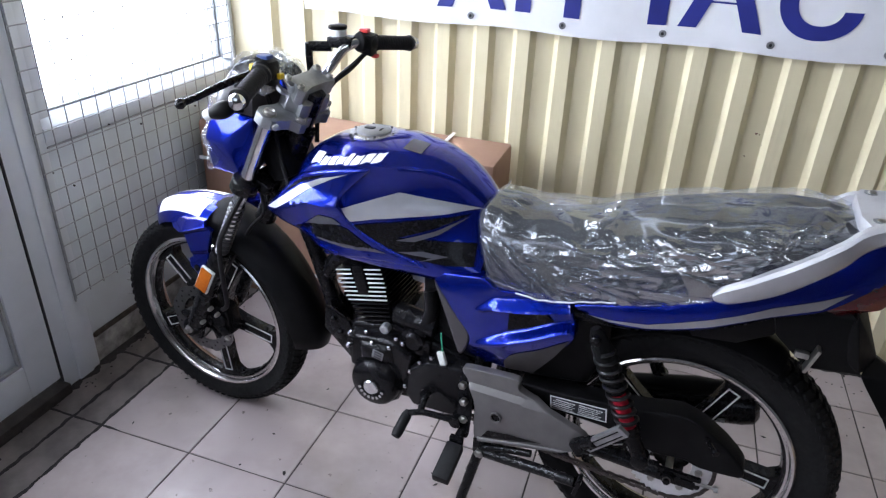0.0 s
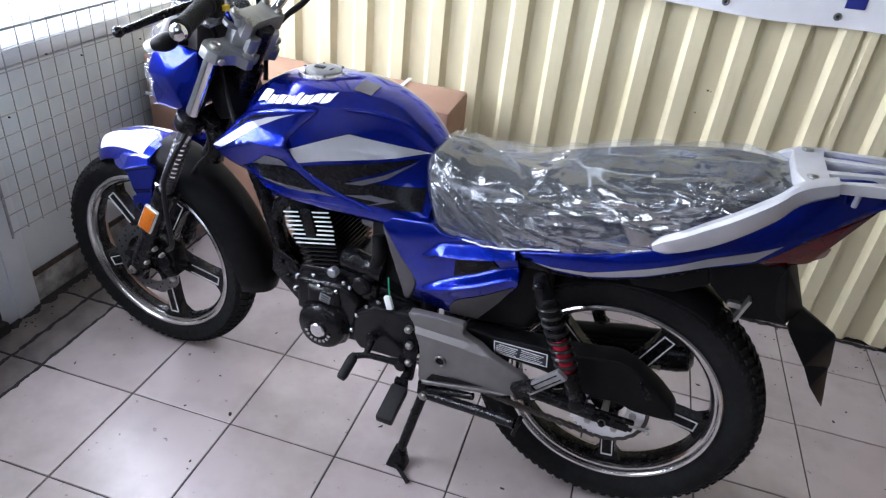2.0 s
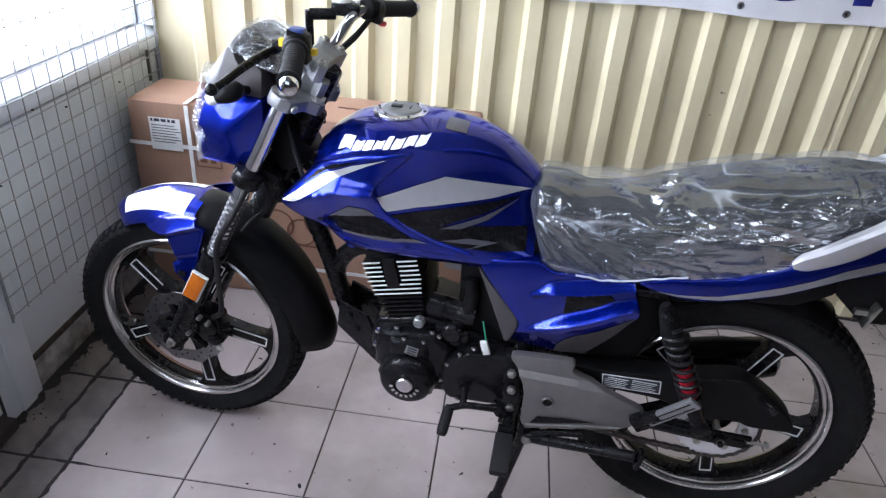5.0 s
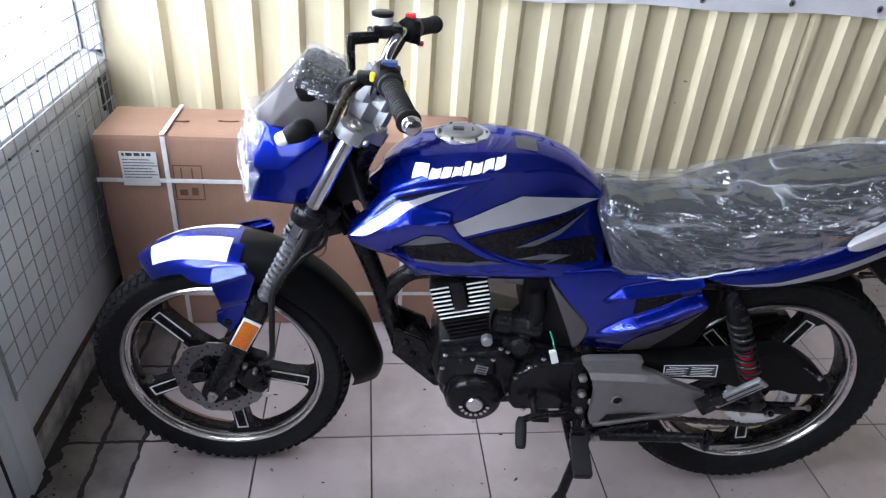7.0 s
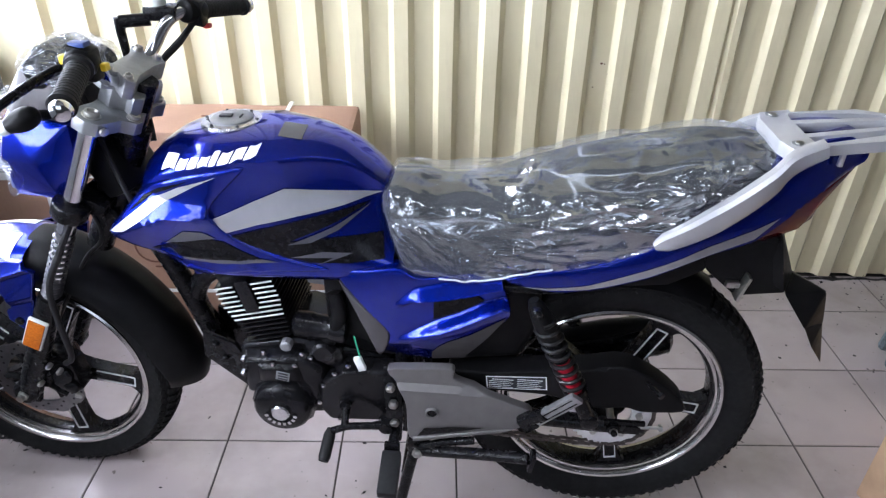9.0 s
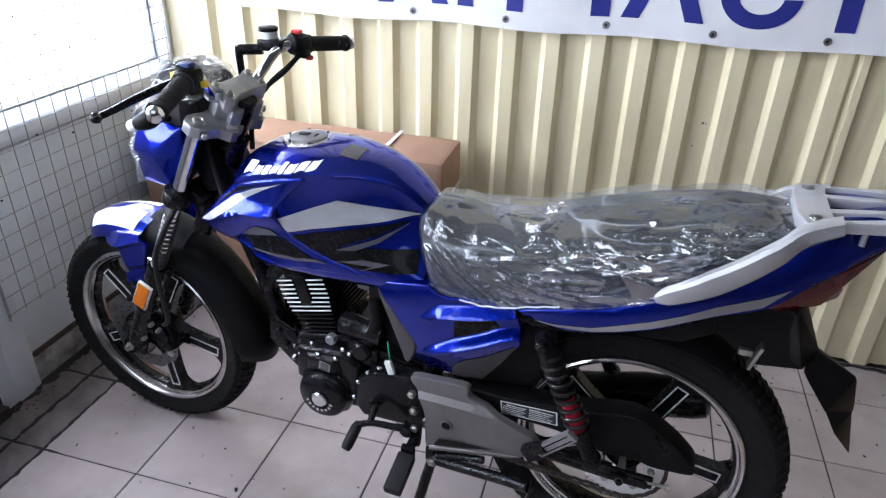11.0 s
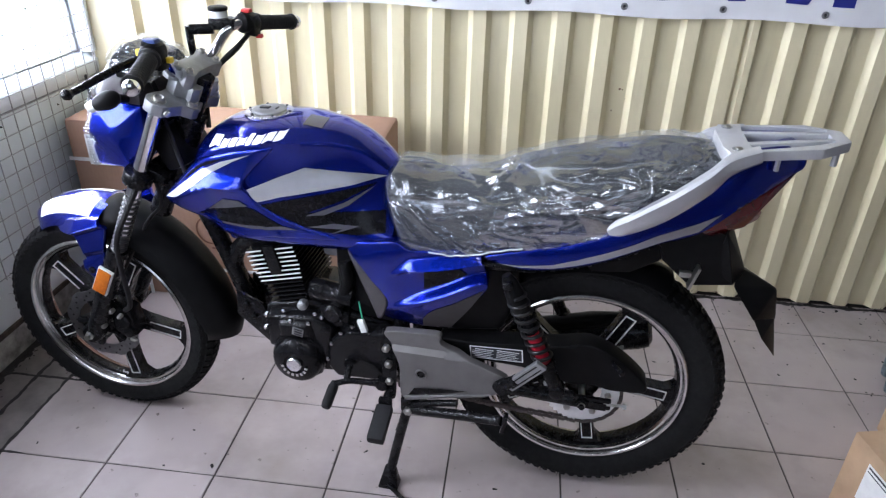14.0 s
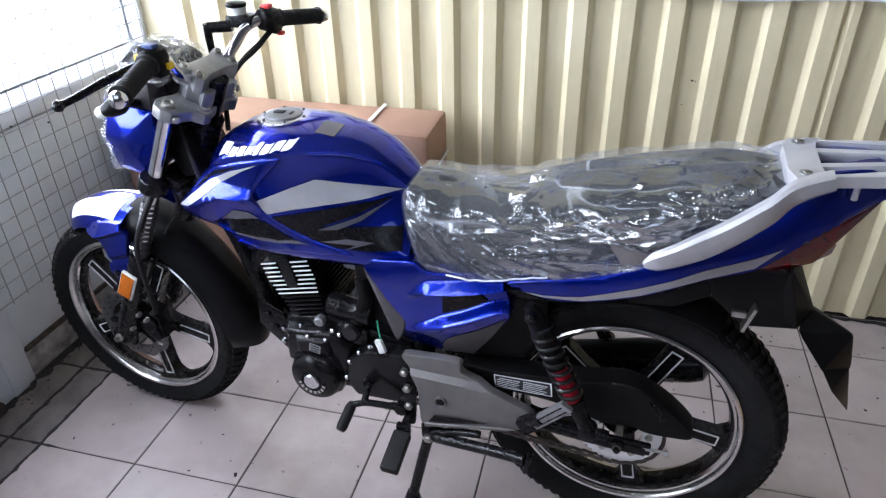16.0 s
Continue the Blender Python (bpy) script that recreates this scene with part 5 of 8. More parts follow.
def shroud_y(x, z):
    mid = float(np.interp(x, [0.60, 0.75, 0.85, 0.98], [0.700, 0.790, 0.785, 0.737]))
    d = z - mid
    out = sh_ridge(x)
    if d > 0:
        return max(out - 0.62 * d - 2.6 * d * d, tank_y(x, z) + 0.005)
    fold = 0.030 * max(0, 1 - abs(z - (mid - 0.085)) / 0.012) * 0.12
    return max(out + 0.40 * d - 0.8 * d * d, tank_y(x, z) + 0.005) + fold


for s in (1, -1):
    shroud = part("tank_shroud", panel(SH_OUT, shroud_y, 0.030, s, 0.008, 0.007), M["blue"], bike, "glossy blue tank shroud with a pointed nose")
    for name, out, mat in (
            ("stripe", [(0.966, 0.745), (0.930, 0.774), (0.880, 0.812), (0.820, 0.842), (0.748, 0.866), (0.790, 0.846), (0.850, 0.812), (0.900, 0.774), (0.938, 0.748)], "silver_decal"),
            ("black_patch", [(0.900, 0.706), (0.852, 0.726), (0.785, 0.742), (0.755, 0.738), (0.720, 0.716), (0.690, 0.700), (0.790, 0.694)], "black_decal"),
            ("grey_patch", [(0.870, 0.722), (0.824, 0.757), (0.790, 0.756), (0.768, 0.744), (0.800, 0.738)], "grey_decal"),
            ("thin_stripe", [(0.902, 0.700), (0.860, 0.692), (0.770, 0.688), (0.660, 0.696), (0.690, 0.702), (0.790, 0.696)], "grey_decal"),
            ("dark_edge", [(0.926, 0.784), (0.896, 0.813), (0.860, 0.835), (0.800, 0.855), (0.824, 0.843), (0.876, 0.820)], "black_decal")):
        part(name, panel(out, shroud_y, 0.0, s, 0.006, 0.0, False, 0.0016), M[mat], shroud)
    # two small blue scoops under the shroud
    for a, b in (((0.888, 0.706), (0.838, 0.690)), ((0.842, 0.670), (0.782, 0.664))):
        bm = bmesh.new()
        y = 0.118
        hull(bm, [(a[0], s * (y - 0.02), a[1] - 0.004), (a[0] - 0.004, s * (y + 0.004), a[1] + 0.006), (b[0], s * (y + 0.008), b[1] + 0.004), (b[0], s * (y - 0.02), b[1] + 0.016), (b[0] + 0.01, s * (y - 0.014), b[1] - 0.018), (a[0] - 0.012, s * (y - 0.012), a[1] - 0.010)], 0.003)
        part("scoop", bm, M["blue"], shroud)
    for name, out, mat in (
            ("silver_blade", [(0.776, 0.779), (0.740, 0.796), (0.690, 0.818), (0.640, 0.838), (0.560, 0.828), (0.474, 0.816), (0.540, 0.800), (0.620, 0.786), (0.690, 0.772), (0.748, 0.755), (0.764, 0.768)], "silver_decal"),
            ("black_blade", [(0.740, 0.748), (0.690, 0.762), (0.600, 0.782), (0.492, 0.802), (0.560, 0.768), (0.640, 0.736), (0.560, 0.742), (0.472, 0.744), (0.468, 0.700), (0.530, 0.692), (0.600, 0.694), (0.650, 0.706), (0.700, 0.726)], "black_decal"),
            ("grey_edge", [(0.494, 0.798), (0.560, 0.762), (0.642, 0.730), (0.600, 0.734), (0.550, 0.756)], "grey_decal"),
            ("silver_hook", [(0.640, 0.704), (0.580, 0.716), (0.524, 0.712), (0.590, 0.690), (0.560, 0.704)], "grey_decal")):
        part(name, panel(out, tank_y, 0.0, s, 0.005, 0.0, False, 0.0024 if name in ("silver_blade", "black_blade") else 0.0036), M[mat], tank)
    # emblem on the tank, drawn as plain white blocks
    x = 0.852
    for k, w in enumerate((0.029, 0.020, 0.018, 0.018, 0.013, 0.020, 0.020, 0.020)):
        z0 = 0.865 + (0.852 - x) * 0.196
        h = (0.022 if k == 0 else (0.020 if k == 4 else 0.017)) - 0.012 * (0.852 - x)
        lean = 0.004
        z1 = 0.865 + (0.852 - x + w) * 0.196
        bm = panel([(x, z0), (x - lean * 0.3, z0 + h * 0.4), (x - 0.002 - lean, z0 + h), (x - w * 0.55 - lean, z0 + (z1 - z0) * 0.55 + h * (0.86 if k % 2 else 1.0)), (x - w - lean, z1 + h * 0.94), (x - w, z1 + h * 0.12), (x - w * 0.62, z0 + (z1 - z0) * 0.62 + (h * 0.22 if k % 3 == 0 else 0.0))], tank_y, 0.0, s, 0.004, 0.0, False, 0.0024)
        part("emblem_stroke", bm, M["white_decal"], tank, "white stroke of the tank emblem")
        x -= w + 0.0020

bm = bmesh.new()                                            # filler cap
cc, cn = V(0.755, 0, 0.9185), V(0.03, 0, 1).normalized()
lathe(bm, [(0.056, -0.006), (0.056, 0.001), (0.053, 0.004), (0.040, 0.005), (0.040, 0.001), (0.030, 0.001)], cc, cn, 48)
part("filler_cap", bm, M["alloy"], tank, "silver ring filler cap with a dark centre")
bm = bmesh.new()
lathe(bm, [(0.0385, 0.001), (0.0385, 0.007), (0.036, 0.009), (0.010, 0.0095)], cc, cn, 40)
part("filler_cap_lid", bm, M["cast_alloy"], tank)
bm = bmesh.new()
box(bm, cc + V(0.010, 0.0, 0.0105), (0.022, 0.014, 0.004), None, 0.001)
part("key_cover", bm, M["label_black"], tank)
bm = bmesh.new()
box(bm, cc + V(-0.018, 0.0, 0.0105), (0.003, 0.016, 0.003), None, 0.0005)
part("key_slot", bm, M["label_black"], tank)
for k in range(6):
    a = k * math.pi / 3
    bm = bmesh.new()
    lathe(bm, [(0.0032, 0), (0.0032, 0.0015), (0.002, 0.003)], cc + V(0.0465 * math.cos(a), 0.0465 * math.sin(a), 0.0045), cn, 8)
    part("cap_screw", bm, M["label_black"], tank)
bm = bmesh.new()                                            # warning label and dark film patches on the rear of the tank
g = []
for i in range(9):
    x = 0.655 - 0.042 * i / 8
    g.append([bm.verts.new((x, 0.005 + 0.052 * j / 6, tank_top(x) + 0.0012 - 0.95 * (0.005 + 0.052 * j / 6) ** 2 * 2.2)) for j in range(7)])
for p, q in zip(g, g[1:]):
    for j in range(6):
        bm.faces.new((p[j], p[j + 1], q[j + 1], q[j]))
part("warning_label", bm, M["grey_decal"], tank, "small grey warning label")

# -- side panels under the seat
side_line = pchip([0.22, 0.30, 0.40, 0.48, 0.57], [0.122, 0.126, 0.124, 0.118, 0.100])


FIN = (((0.250, 0.690), (0.280, 0.685), (0.353, 0.670), (0.408, 0.656), (0.450, 0.614)), ((0.250, 0.671), (0.293, 0.658), (0.343, 0.645), (0.405, 0.634), (0.450, 0.609)),
       ((0.246, 0.641), (0.278, 0.631), (0.324, 0.604), (0.372, 0.581), (0.439, 0.539), (0.458, 0.524)), ((0.243, 0.635), (0.273, 0.620), (0.322, 0.591), (0.369, 0.567), (0.439, 0.526), (0.458, 0.515)))


# lines along the two ledges, at their edges and between them
LEDGES = tuple(tuple((x, float(np.interp(x, [p[0] for p in FIN[k]], [p[1] for p in FIN[k]])) * (1 - f) + float(np.interp(x, [p[0] for p in FIN[k + 1]], [p[1] for p in FIN[k + 1]])) * f + o) for x in np.linspace(0.446, 0.254, 40))
               for k, f, o in ((0, 0.0, 0.0025), (0, 0.0, -0.0015), (0, 0.5, 0.0), (0, 1.0, 0.0015), (0, 1.0, -0.0015), (0, 1.0, -0.0075), (2, 0.0, 0.0015), (2, 0.0, -0.0015), (2, 1.0, 0.0015), (2, 1.0, -0.0015)))


def fin_line(k, x):
    return float(np.interp(x, [p[0] for p in FIN[k]], [p[1] for p in FIN[k]]))


def side_raw(x, z):
    """Two up-facing ledges with a hollow between them, on a gently bowed side."""
    t1, b1, t2, b2 = (fin_line(k, x) for k in range(4))
    k1 = min(1, max(0, (0.452 - x) / 0.05))
    k2 = min(1, max(0, (0.458 - x) / 0.09))
    if z >= t1:
        d = 0.10 * min(0.02, z - t1)
    elif z >= b1:
        d = 0.019 * k1 * (t1 - z) / (t1 - b1)
    elif z >= t2:
        d = k1 * (0.019 - 0.024 * min(1, (b1 - z) / 0.006))
    elif z >= b2:
        d = -0.005 * k1 + (0.024 * k2 + 0.005 * k1) * (t2 - z) / (t2 - b2)
    else:
        d = 0.024 * k2 - 0.34 * min(0.11, b2 - z)
    return side_line(x) + d - 1.0 * (z - 0.60) ** 2


def side_y(x, z):
    return sum(side_raw(x + a, z + b) for a in (-0.006, 0, 0.006) for b in (-0.0015, 0, 0.0015)) / 9


for s in (1, -1):
    sp = part("side_panel", panel([(0.566, 0.668), (0.500, 0.681), (0.436, 0.695), (0.408, 0.674), (0.350, 0.684), (0.284, 0.698), (0.252, 0.700), (0.242, 0.650), (0.226, 0.622), (0.270, 0.555), (0.317, 0.472), (0.474, 0.470), (0.474, 0.500), (0.456, 0.533), (0.470, 0.556), (0.510, 0.600)], side_y, 0.03, s, 0.0042, 0.003, creases=LEDGES), M["blue"], bike, "glossy blue sculpted side panel", sharp=40)
    part("recess", panel([(0.374, 0.629), (0.340, 0.636), (0.296, 0.648), (0.279, 0.637), (0.322, 0.611), (0.374, 0.586)], lambda x, z: side_line(x) - 0.005, 0.0, s, 0.006, 0.0, False, 0.0012), M["black_decal"], sp, "black recessed vent")
    part("grey_insert", panel([(0.345, 0.545), (0.300, 0.570), (0.238, 0.614), (0.266, 0.558), (0.314, 0.478), (0.378, 0.474), (0.376, 0.505), (0.362, 0.530)], side_y, 0.0, s, 0.006, 0.0, False, 0.0014), M["grey_plastic"], sp, "brown-grey lower insert")
    part("grey_edge", panel([(0.562, 0.654), (0.505, 0.592), (0.466, 0.556), (0.458, 0.530), (0.480, 0.472), (0.500, 0.520), (0.528, 0.582)], lambda x, z: side_line(x) - 0.004, 0.03, s, 0.010, 0.004), M["grey_plastic"], sp, "dark grey front edge")
    # grey heel plate with its cut-outs
    hp_y = lambda x, z: 0.138 + 0.013 * min(1, max(0, (0.437 - z) / 0.010)) - 0.03 * max(0, 0.20 - x) - 0.10 * max(0, 0.42 - z) * 0.2
    hp = part("heel_plate", panel([(0.472, 0.470), (0.400, 0.476), (0.326, 0.480), (0.336, 0.452), (0.250, 0.424), (0.168, 0.392), (0.176, 0.362), (0.198, 0.338), (0.300, 0.314), (0.422, 0.284), (0.424, 0.340), (0.424, 0.388), (0.440, 0.430)], hp_y, 0.016, s, 0.0055, 0.003, creases=(((0.45, 0.437), (0.32, 0.437)), ((0.45, 0.427), (0.32, 0.427)))), M["silver_paint"], bike, "silver-grey painted heel plate", sharp=24)
    bm = bmesh.new()
    lathe(bm, [(0.0125, 0.006), (0.014, 0.003), (0.014, 0.0), (0.0105, 0.0), (0.010, 0.0045)], (0.372, s * 0.1500, 0.372), (0, s, 0), 28, closed=True)
    part("ring", bm, M["silver_paint"], hp)
    bm = bmesh.new()
    lathe(bm, [(0.0105, 0.0), (0.0105, 0.002)], (0.372, s * 0.1495, 0.372), (0, s, 0), 24)
    part("hole", bm, M["black_decal"], hp)
    part("long_slot", panel([(0.402, 0.304), (0.388, 0.328), (0.330, 0.337), (0.262, 0.341), (0.330, 0.322)], hp_y, 0.0, s, 0.006, 0.0, False, 0.003), M["black_decal"], hp, "dark slot")
    part("lower_lip", panel([(0.412, 0.298), (0.330, 0.317), (0.236, 0.336), (0.206, 0.340), (0.225, 0.331), (0.300, 0.314), (0.412, 0.286)], hp_y, 0.004, s, 0.01, 0.003, False, 0.005), M["silver_paint"], hp)
    # passenger foot rest, folded up
    bm = bmesh.new()
    rod(bm, (0.190, s * 0.158, 0.372), (0.150, s * 0.180, 0.420), 0.013, 10)
    box(bm, (0.180, s * 0.165, 0.380), (0.034, 0.022, 0.036), Matrix.Rotation(radians(38), 3, "Y"), 0.005)
    peg = part("passenger_footrest", bm, M["black_gloss"], bike, "folded passenger footrest with a bare metal tread")
    bm = bmesh.new()
    c0, c1, wv, ov = V(0.168, s * 0.172, 0.390), V(0.099, s * 0.207, 0.492), V(0.82, 0, 0.57), V(0, s, -0.35 * 0)
    hull(bm, [c + wv * k + ov * q for c in (c0, c1) for k in (-0.0135, 0.0135) for q in (-0.007, 0.006)], 0.003)
    part("tread", bm, M["cast_alloy"], peg)
    bm = bmesh.new()
    for k in (-0.0062, 0.0062):
        rod(bm, c0.lerp(c1, 0.08) + wv * k + ov * 0.0056, c0.lerp(c1, 0.92) + wv * k + ov * 0.0056, 0.0016, 6)
    part("groove", bm, M["black_gloss"], peg)

# -- seat and its film
SX = [-0.225, -0.19, -0.12, 0.0, 0.10, 0.20, 0.29, 0.36, 0.42, 0.455, 0.474]
seat_top = pchip(SX, [0.900, 0.930, 0.930, 0.912, 0.888, 0.858, 0.828, 0.818, 0.836, 0.836, 0.815])
seat_bot = pchip(SX, [0.872, 0.872, 0.838, 0.775, 0.738, 0.712, 0.684, 0.676, 0.676, 0.744, 0.790])
seat_wide = pchip(SX, [0.030, 0.080, 0.112, 0.134, 0.136, 0.132, 0.124, 0.115, 0.106, 0.088, 0.060])
seat_f = pchip([0, 0.3, 0.6, 0.8, 0.92, 1.0], [0.95, 1.0, 0.95, 0.82, 0.58, 0.0])


# long pulled folds of the film: from (x, z) to (x, z), half-width and height
FOLDS = ((0.40, 0.800, 0.0, 0.815, 0.010, 0.008), (0.37, 0.776, 0.17, 0.764, 0.009, 0.007), (0.470, 0.780, 0.34, 0.690, 0.008, 0.007), (0.462, 0.765, 0.385, 0.684, 0.007, 0.006), (0.450, 0.802, 0.300, 0.700, 0.009, 0.007), (0.455, 0.745, 0.41, 0.684, 0.006, 0.005),
         (0.30, 0.748, 0.21, 0.716, 0.010, 0.007), (0.10, 0.712, 0.0, 0.772, 0.009, 0.007), (-0.08, 0.845, -0.18, 0.90, 0.010, 0.008), (0.25, 0.80, 0.02, 0.862, 0.009, 0.006), (0.12, 0.80, -0.10, 0.870, 0.008, 0.006), (0.33, 0.72, 0.12, 0.724, 0.008, 0.006))
_r = random.Random(21)
for _k in range(34):                                        # shorter creases, most of them along the saddle
    _x, _a, _l = _r.uniform(-0.16, 0.44), radians(_r.choice((-1, 1)) * _r.uniform(4, 30) + (60 if _k % 6 == 0 else 0)), _r.uniform(0.03, 0.15)
    _z = seat_bot(_x) + (seat_top(_x) - seat_bot(_x)) * _r.uniform(0.15, 0.95)
    FOLDS += ((_x, _z, _x - _l * math.cos(_a), _z + _l * math.sin(_a), _r.uniform(0.005, 0.009), _r.uniform(0.003, 0.0065)),)


def seat_shell(nx, nv, grow, fold, drop=0.0):
    bm = bmesh.new()
    rows = []
    rnd = random.Random(4)
    for i in range(nx + 1):
        x = SX[0] + (SX[-1] - SX[0]) * i / nx
        slack = 0.020 * math.exp(-((x - 0.335) / 0.075) ** 2) + 0.010 * math.exp(-((x - 0.12) / 0.08) ** 2) if fold else 0.0
        lo, hi, w = seat_bot(x) - drop, seat_top(x) + grow + slack, seat_wide(x) + grow
        half = []
        for k in range(nv + 1):
            s = 1 - (1 - k / nv) ** 1.7
            half.append((w * seat_f(s), lo + (hi - lo) * s))
        ring = half + [(-y, z) for y, z in half[-2::-1]]
        row = []
        for y, z in ring:
            p = V(x, y, z)
            if fold:
                if 0 < i < nx:
                    p.x += rnd.uniform(-0.0006, 0.0006)
                n = V(0, y * 1.5, z - 0.70).normalized()
                u, v = x * 0.90 + z * 0.44, z * 0.90 - x * 0.44
                a = noise.noise((x * 9 + z * 5, y * 7, z * 14 - x * 6))
                torn = noise.noise((x * 13 + 4, y * 9, z * 17))          # crumpled where this is high, taut elsewhere
                crush = min(1, max(0.10, (torn + 0.05) * 4.0))
                streak = noise.noise((u * 22, y * 30, v * 62)) + 0.4 * noise.noise((u * 60 + 5, y * 60, v * 110))
                rise = fold * max(-0.3, (1 - abs(a) * 2.2) * 0.7) + 0.0024 * crush * streak
                for x0, z0, x1, z1, wd, hh in FOLDS:
                    ux, uz = x1 - x0, z1 - z0
                    k = min(1, max(0, ((x - x0) * ux + (z - z0) * uz) / (ux * ux + uz * uz)))
                    dd = math.hypot(x - x0 - ux * k, z - z0 - uz * k + 0.004 * noise.noise((x * 30, z * 30, wd * 900)))
                    rise += hh * max(0, 1 - dd / wd) * math.sin(math.pi * min(1, max(0.05, k)) * 0.9 + 0.2)
                p += n * rise
            row.append(bm.verts.new(p))
        rows.append(row)
    for p, q in zip(rows, rows[1:]):
        for k in range(len(p) - 1):
            if fold and rnd.random() < 0.75:
                bm.faces.new((p[k], p[k + 1], q[k]))
                bm.faces.new((p[k + 1], q[k + 1], q[k]))
            elif fold:
                bm.faces.new((p[k], p[k + 1], q[k + 1]))
                bm.faces.new((p[k], q[k + 1], q[k]))
            else:
                bm.faces.new((p[k], p[k + 1], q[k + 1], q[k]))
    if not fold:
        for p, q in zip(rows, rows[1:]):
            bm.faces.new((p[-1], p[0], q[0], q[-1]))
        bm.faces.new(rows[0])
        bm.faces.new(rows[-1][::-1])
    return bm


seat = part("seat", seat_shell(40, 16, 0.0, 0.0), M["seat_vinyl"], bike, "black vinyl saddle stepped up towards the tail", sharp=60)
part("seat_film", seat_shell(240, 72, 0.005, 0.0045, 0.003), M["film"], seat, "loose crinkled clear packing film over the saddle", sharp=32)
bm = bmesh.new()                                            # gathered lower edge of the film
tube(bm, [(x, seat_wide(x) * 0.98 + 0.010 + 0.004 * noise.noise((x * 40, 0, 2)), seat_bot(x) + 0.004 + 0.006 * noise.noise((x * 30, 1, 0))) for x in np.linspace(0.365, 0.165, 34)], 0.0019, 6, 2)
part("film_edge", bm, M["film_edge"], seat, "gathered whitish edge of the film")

# -- tail
tail_line = pchip([-0.33, -0.25, -0.15, 0.0, 0.12, 0.24], [0.046, 0.090, 0.124, 0.144, 0.142, 0.126])
tail_low = pchip([-0.34, -0.241, -0.167, -0.096, -0.047, 0.004, 0.057, 0.101, 0.172, 0.245], [0.912, 0.846, 0.792, 0.768, 0.745, 0.720, 0.700, 0.687, 0.677, 0.684])


def tail_y(x, z):
    """A band bowed outwards above a crease, turned under sharply below it."""
    d = z - tail_low(x)
    return tail_line(x) + (1.3 * d if d < 0 else -0.10 * d - 3.2 * max(0, d - 0.022) ** 2)


for s in (1, -1):
    tl = part("tail_panel", panel([(0.248, 0.686), (0.236, 0.694), (0.170, 0.716), (0.072, 0.742), (-0.010, 0.786), (-0.100, 0.858), (-0.170, 0.912), (-0.250, 0.950), (-0.330, 0.962), (-0.350, 0.930), (-0.338, 0.902), (-0.290, 0.868), (-0.241, 0.834), (-0.200, 0.800), (-0.167, 0.776), (-0.100, 0.752), (-0.050, 0.726), (0.003, 0.701), (0.050, 0.684), (0.100, 0.672), (0.172, 0.664), (0.220, 0.669)], tail_y, 0.035, s, 0.008, 0.005, creases=(tuple((x, tail_low(x)) for x in np.linspace(0.21, -0.22, 24)),)), M["blue"], bike, "glossy blue tail panel with a grey stripe", sharp=30)
    part("stripe", panel([(0.216, 0.679), (0.172, 0.683), (0.102, 0.697), (0.058, 0.714), (0.006, 0.736), (-0.045, 0.760), (-0.094, 0.786), (-0.164, 0.813), (-0.205, 0.832), (-0.167, 0.796), (-0.096, 0.770), (-0.047, 0.747), (0.004, 0.722), (0.057, 0.702), (0.101, 0.689), (0.172, 0.679)], tail_y, 0.0, s, 0.008, 0.0, False, 0.0012), M["stripe_grey"], tl, "silver-grey stripe")
    bm = bmesh.new()
    hull(bm, [(-0.172, s * 0.100, 0.786), (-0.205, s * 0.084, 0.806), (-0.250, s * 0.074, 0.842), (-0.298, s * 0.056, 0.872), (-0.336, s * 0.036, 0.902), (-0.262, s * 0.064, 0.790), (-0.200, s * 0.082, 0.772), (-0.20, s * 0.01, 0.772), (-0.345, 0, 0.905), (-0.285, 0, 0.800)], 0.005)
    lamp = part("tail_lamp", bm, M["red_lens"], bike, "red tail lamp lens under the tail")
    bm = bmesh.new()
    hull(bm, [(-0.252, s * 0.066, 0.787), (-0.262, s * 0.066, 0.803), (-0.288, s * 0.044, 0.800), (-0.292, s * 0.044, 0.820), (-0.268, s * 0.03, 0.786), (-0.292, s * 0.01, 0.806)], 0.003)
    part("clear_lens", bm, M["lamp_clear"], lamp, "smoky clear strip of the tail lamp")
bm = bmesh.new()
hull(bm, mirror_y([(0.25, 0.08, 0.655), (0.25, 0.08, 0.70), (0.05, 0.10, 0.70), (-0.10, 0.09, 0.77), (-0.22, 0.06, 0.86), (-0.22, 0.06, 0.82), (-0.05, 0.08, 0.70), (0.10, 0.08, 0.655)]), 0.006)
part("tail_core", bm, M["black_plastic"], bike)
bm = bmesh.new()
hull(bm, [(-0.10, 0.0, 0.90), (-0.20, 0.09, 0.915), (-0.20, -0.09, 0.915), (-0.33, 0.035, 0.955), (-0.33, -0.035, 0.955), (-0.31, 0.03, 0.90), (-0.31, -0.03, 0.90), (-0.15, 0.10, 0.87), (-0.15, -0.10, 0.87)], 0.006)
part("tail_top", bm, M["blue"], bike)

# rear mudguard and plate holder
bm = bmesh.new()
hull(bm, mirror_y([(0.05, 0.066, 0.690), (0.02, 0.066, 0.648), (-0.06, 0.070, 0.660), (-0.118, 0.080, 0.704), (-0.10, 0.08, 0.765), (0.0, 0.07, 0.74)]), 0.005)
hull(bm, mirror_y([(-0.10, 0.08, 0.765), (-0.116, 0.084, 0.706), (-0.178, 0.085, 0.654), (-0.266, 0.085, 0.667), (-0.255, 0.085, 0.700), (-0.232, 0.085, 0.775), (-0.19, 0.07, 0.79)]), 0.005)
rm = part("rear_mudguard", bm, M["black_plastic"], bike, "black plastic rear mudguard with plate holder")
bm = bmesh.new()
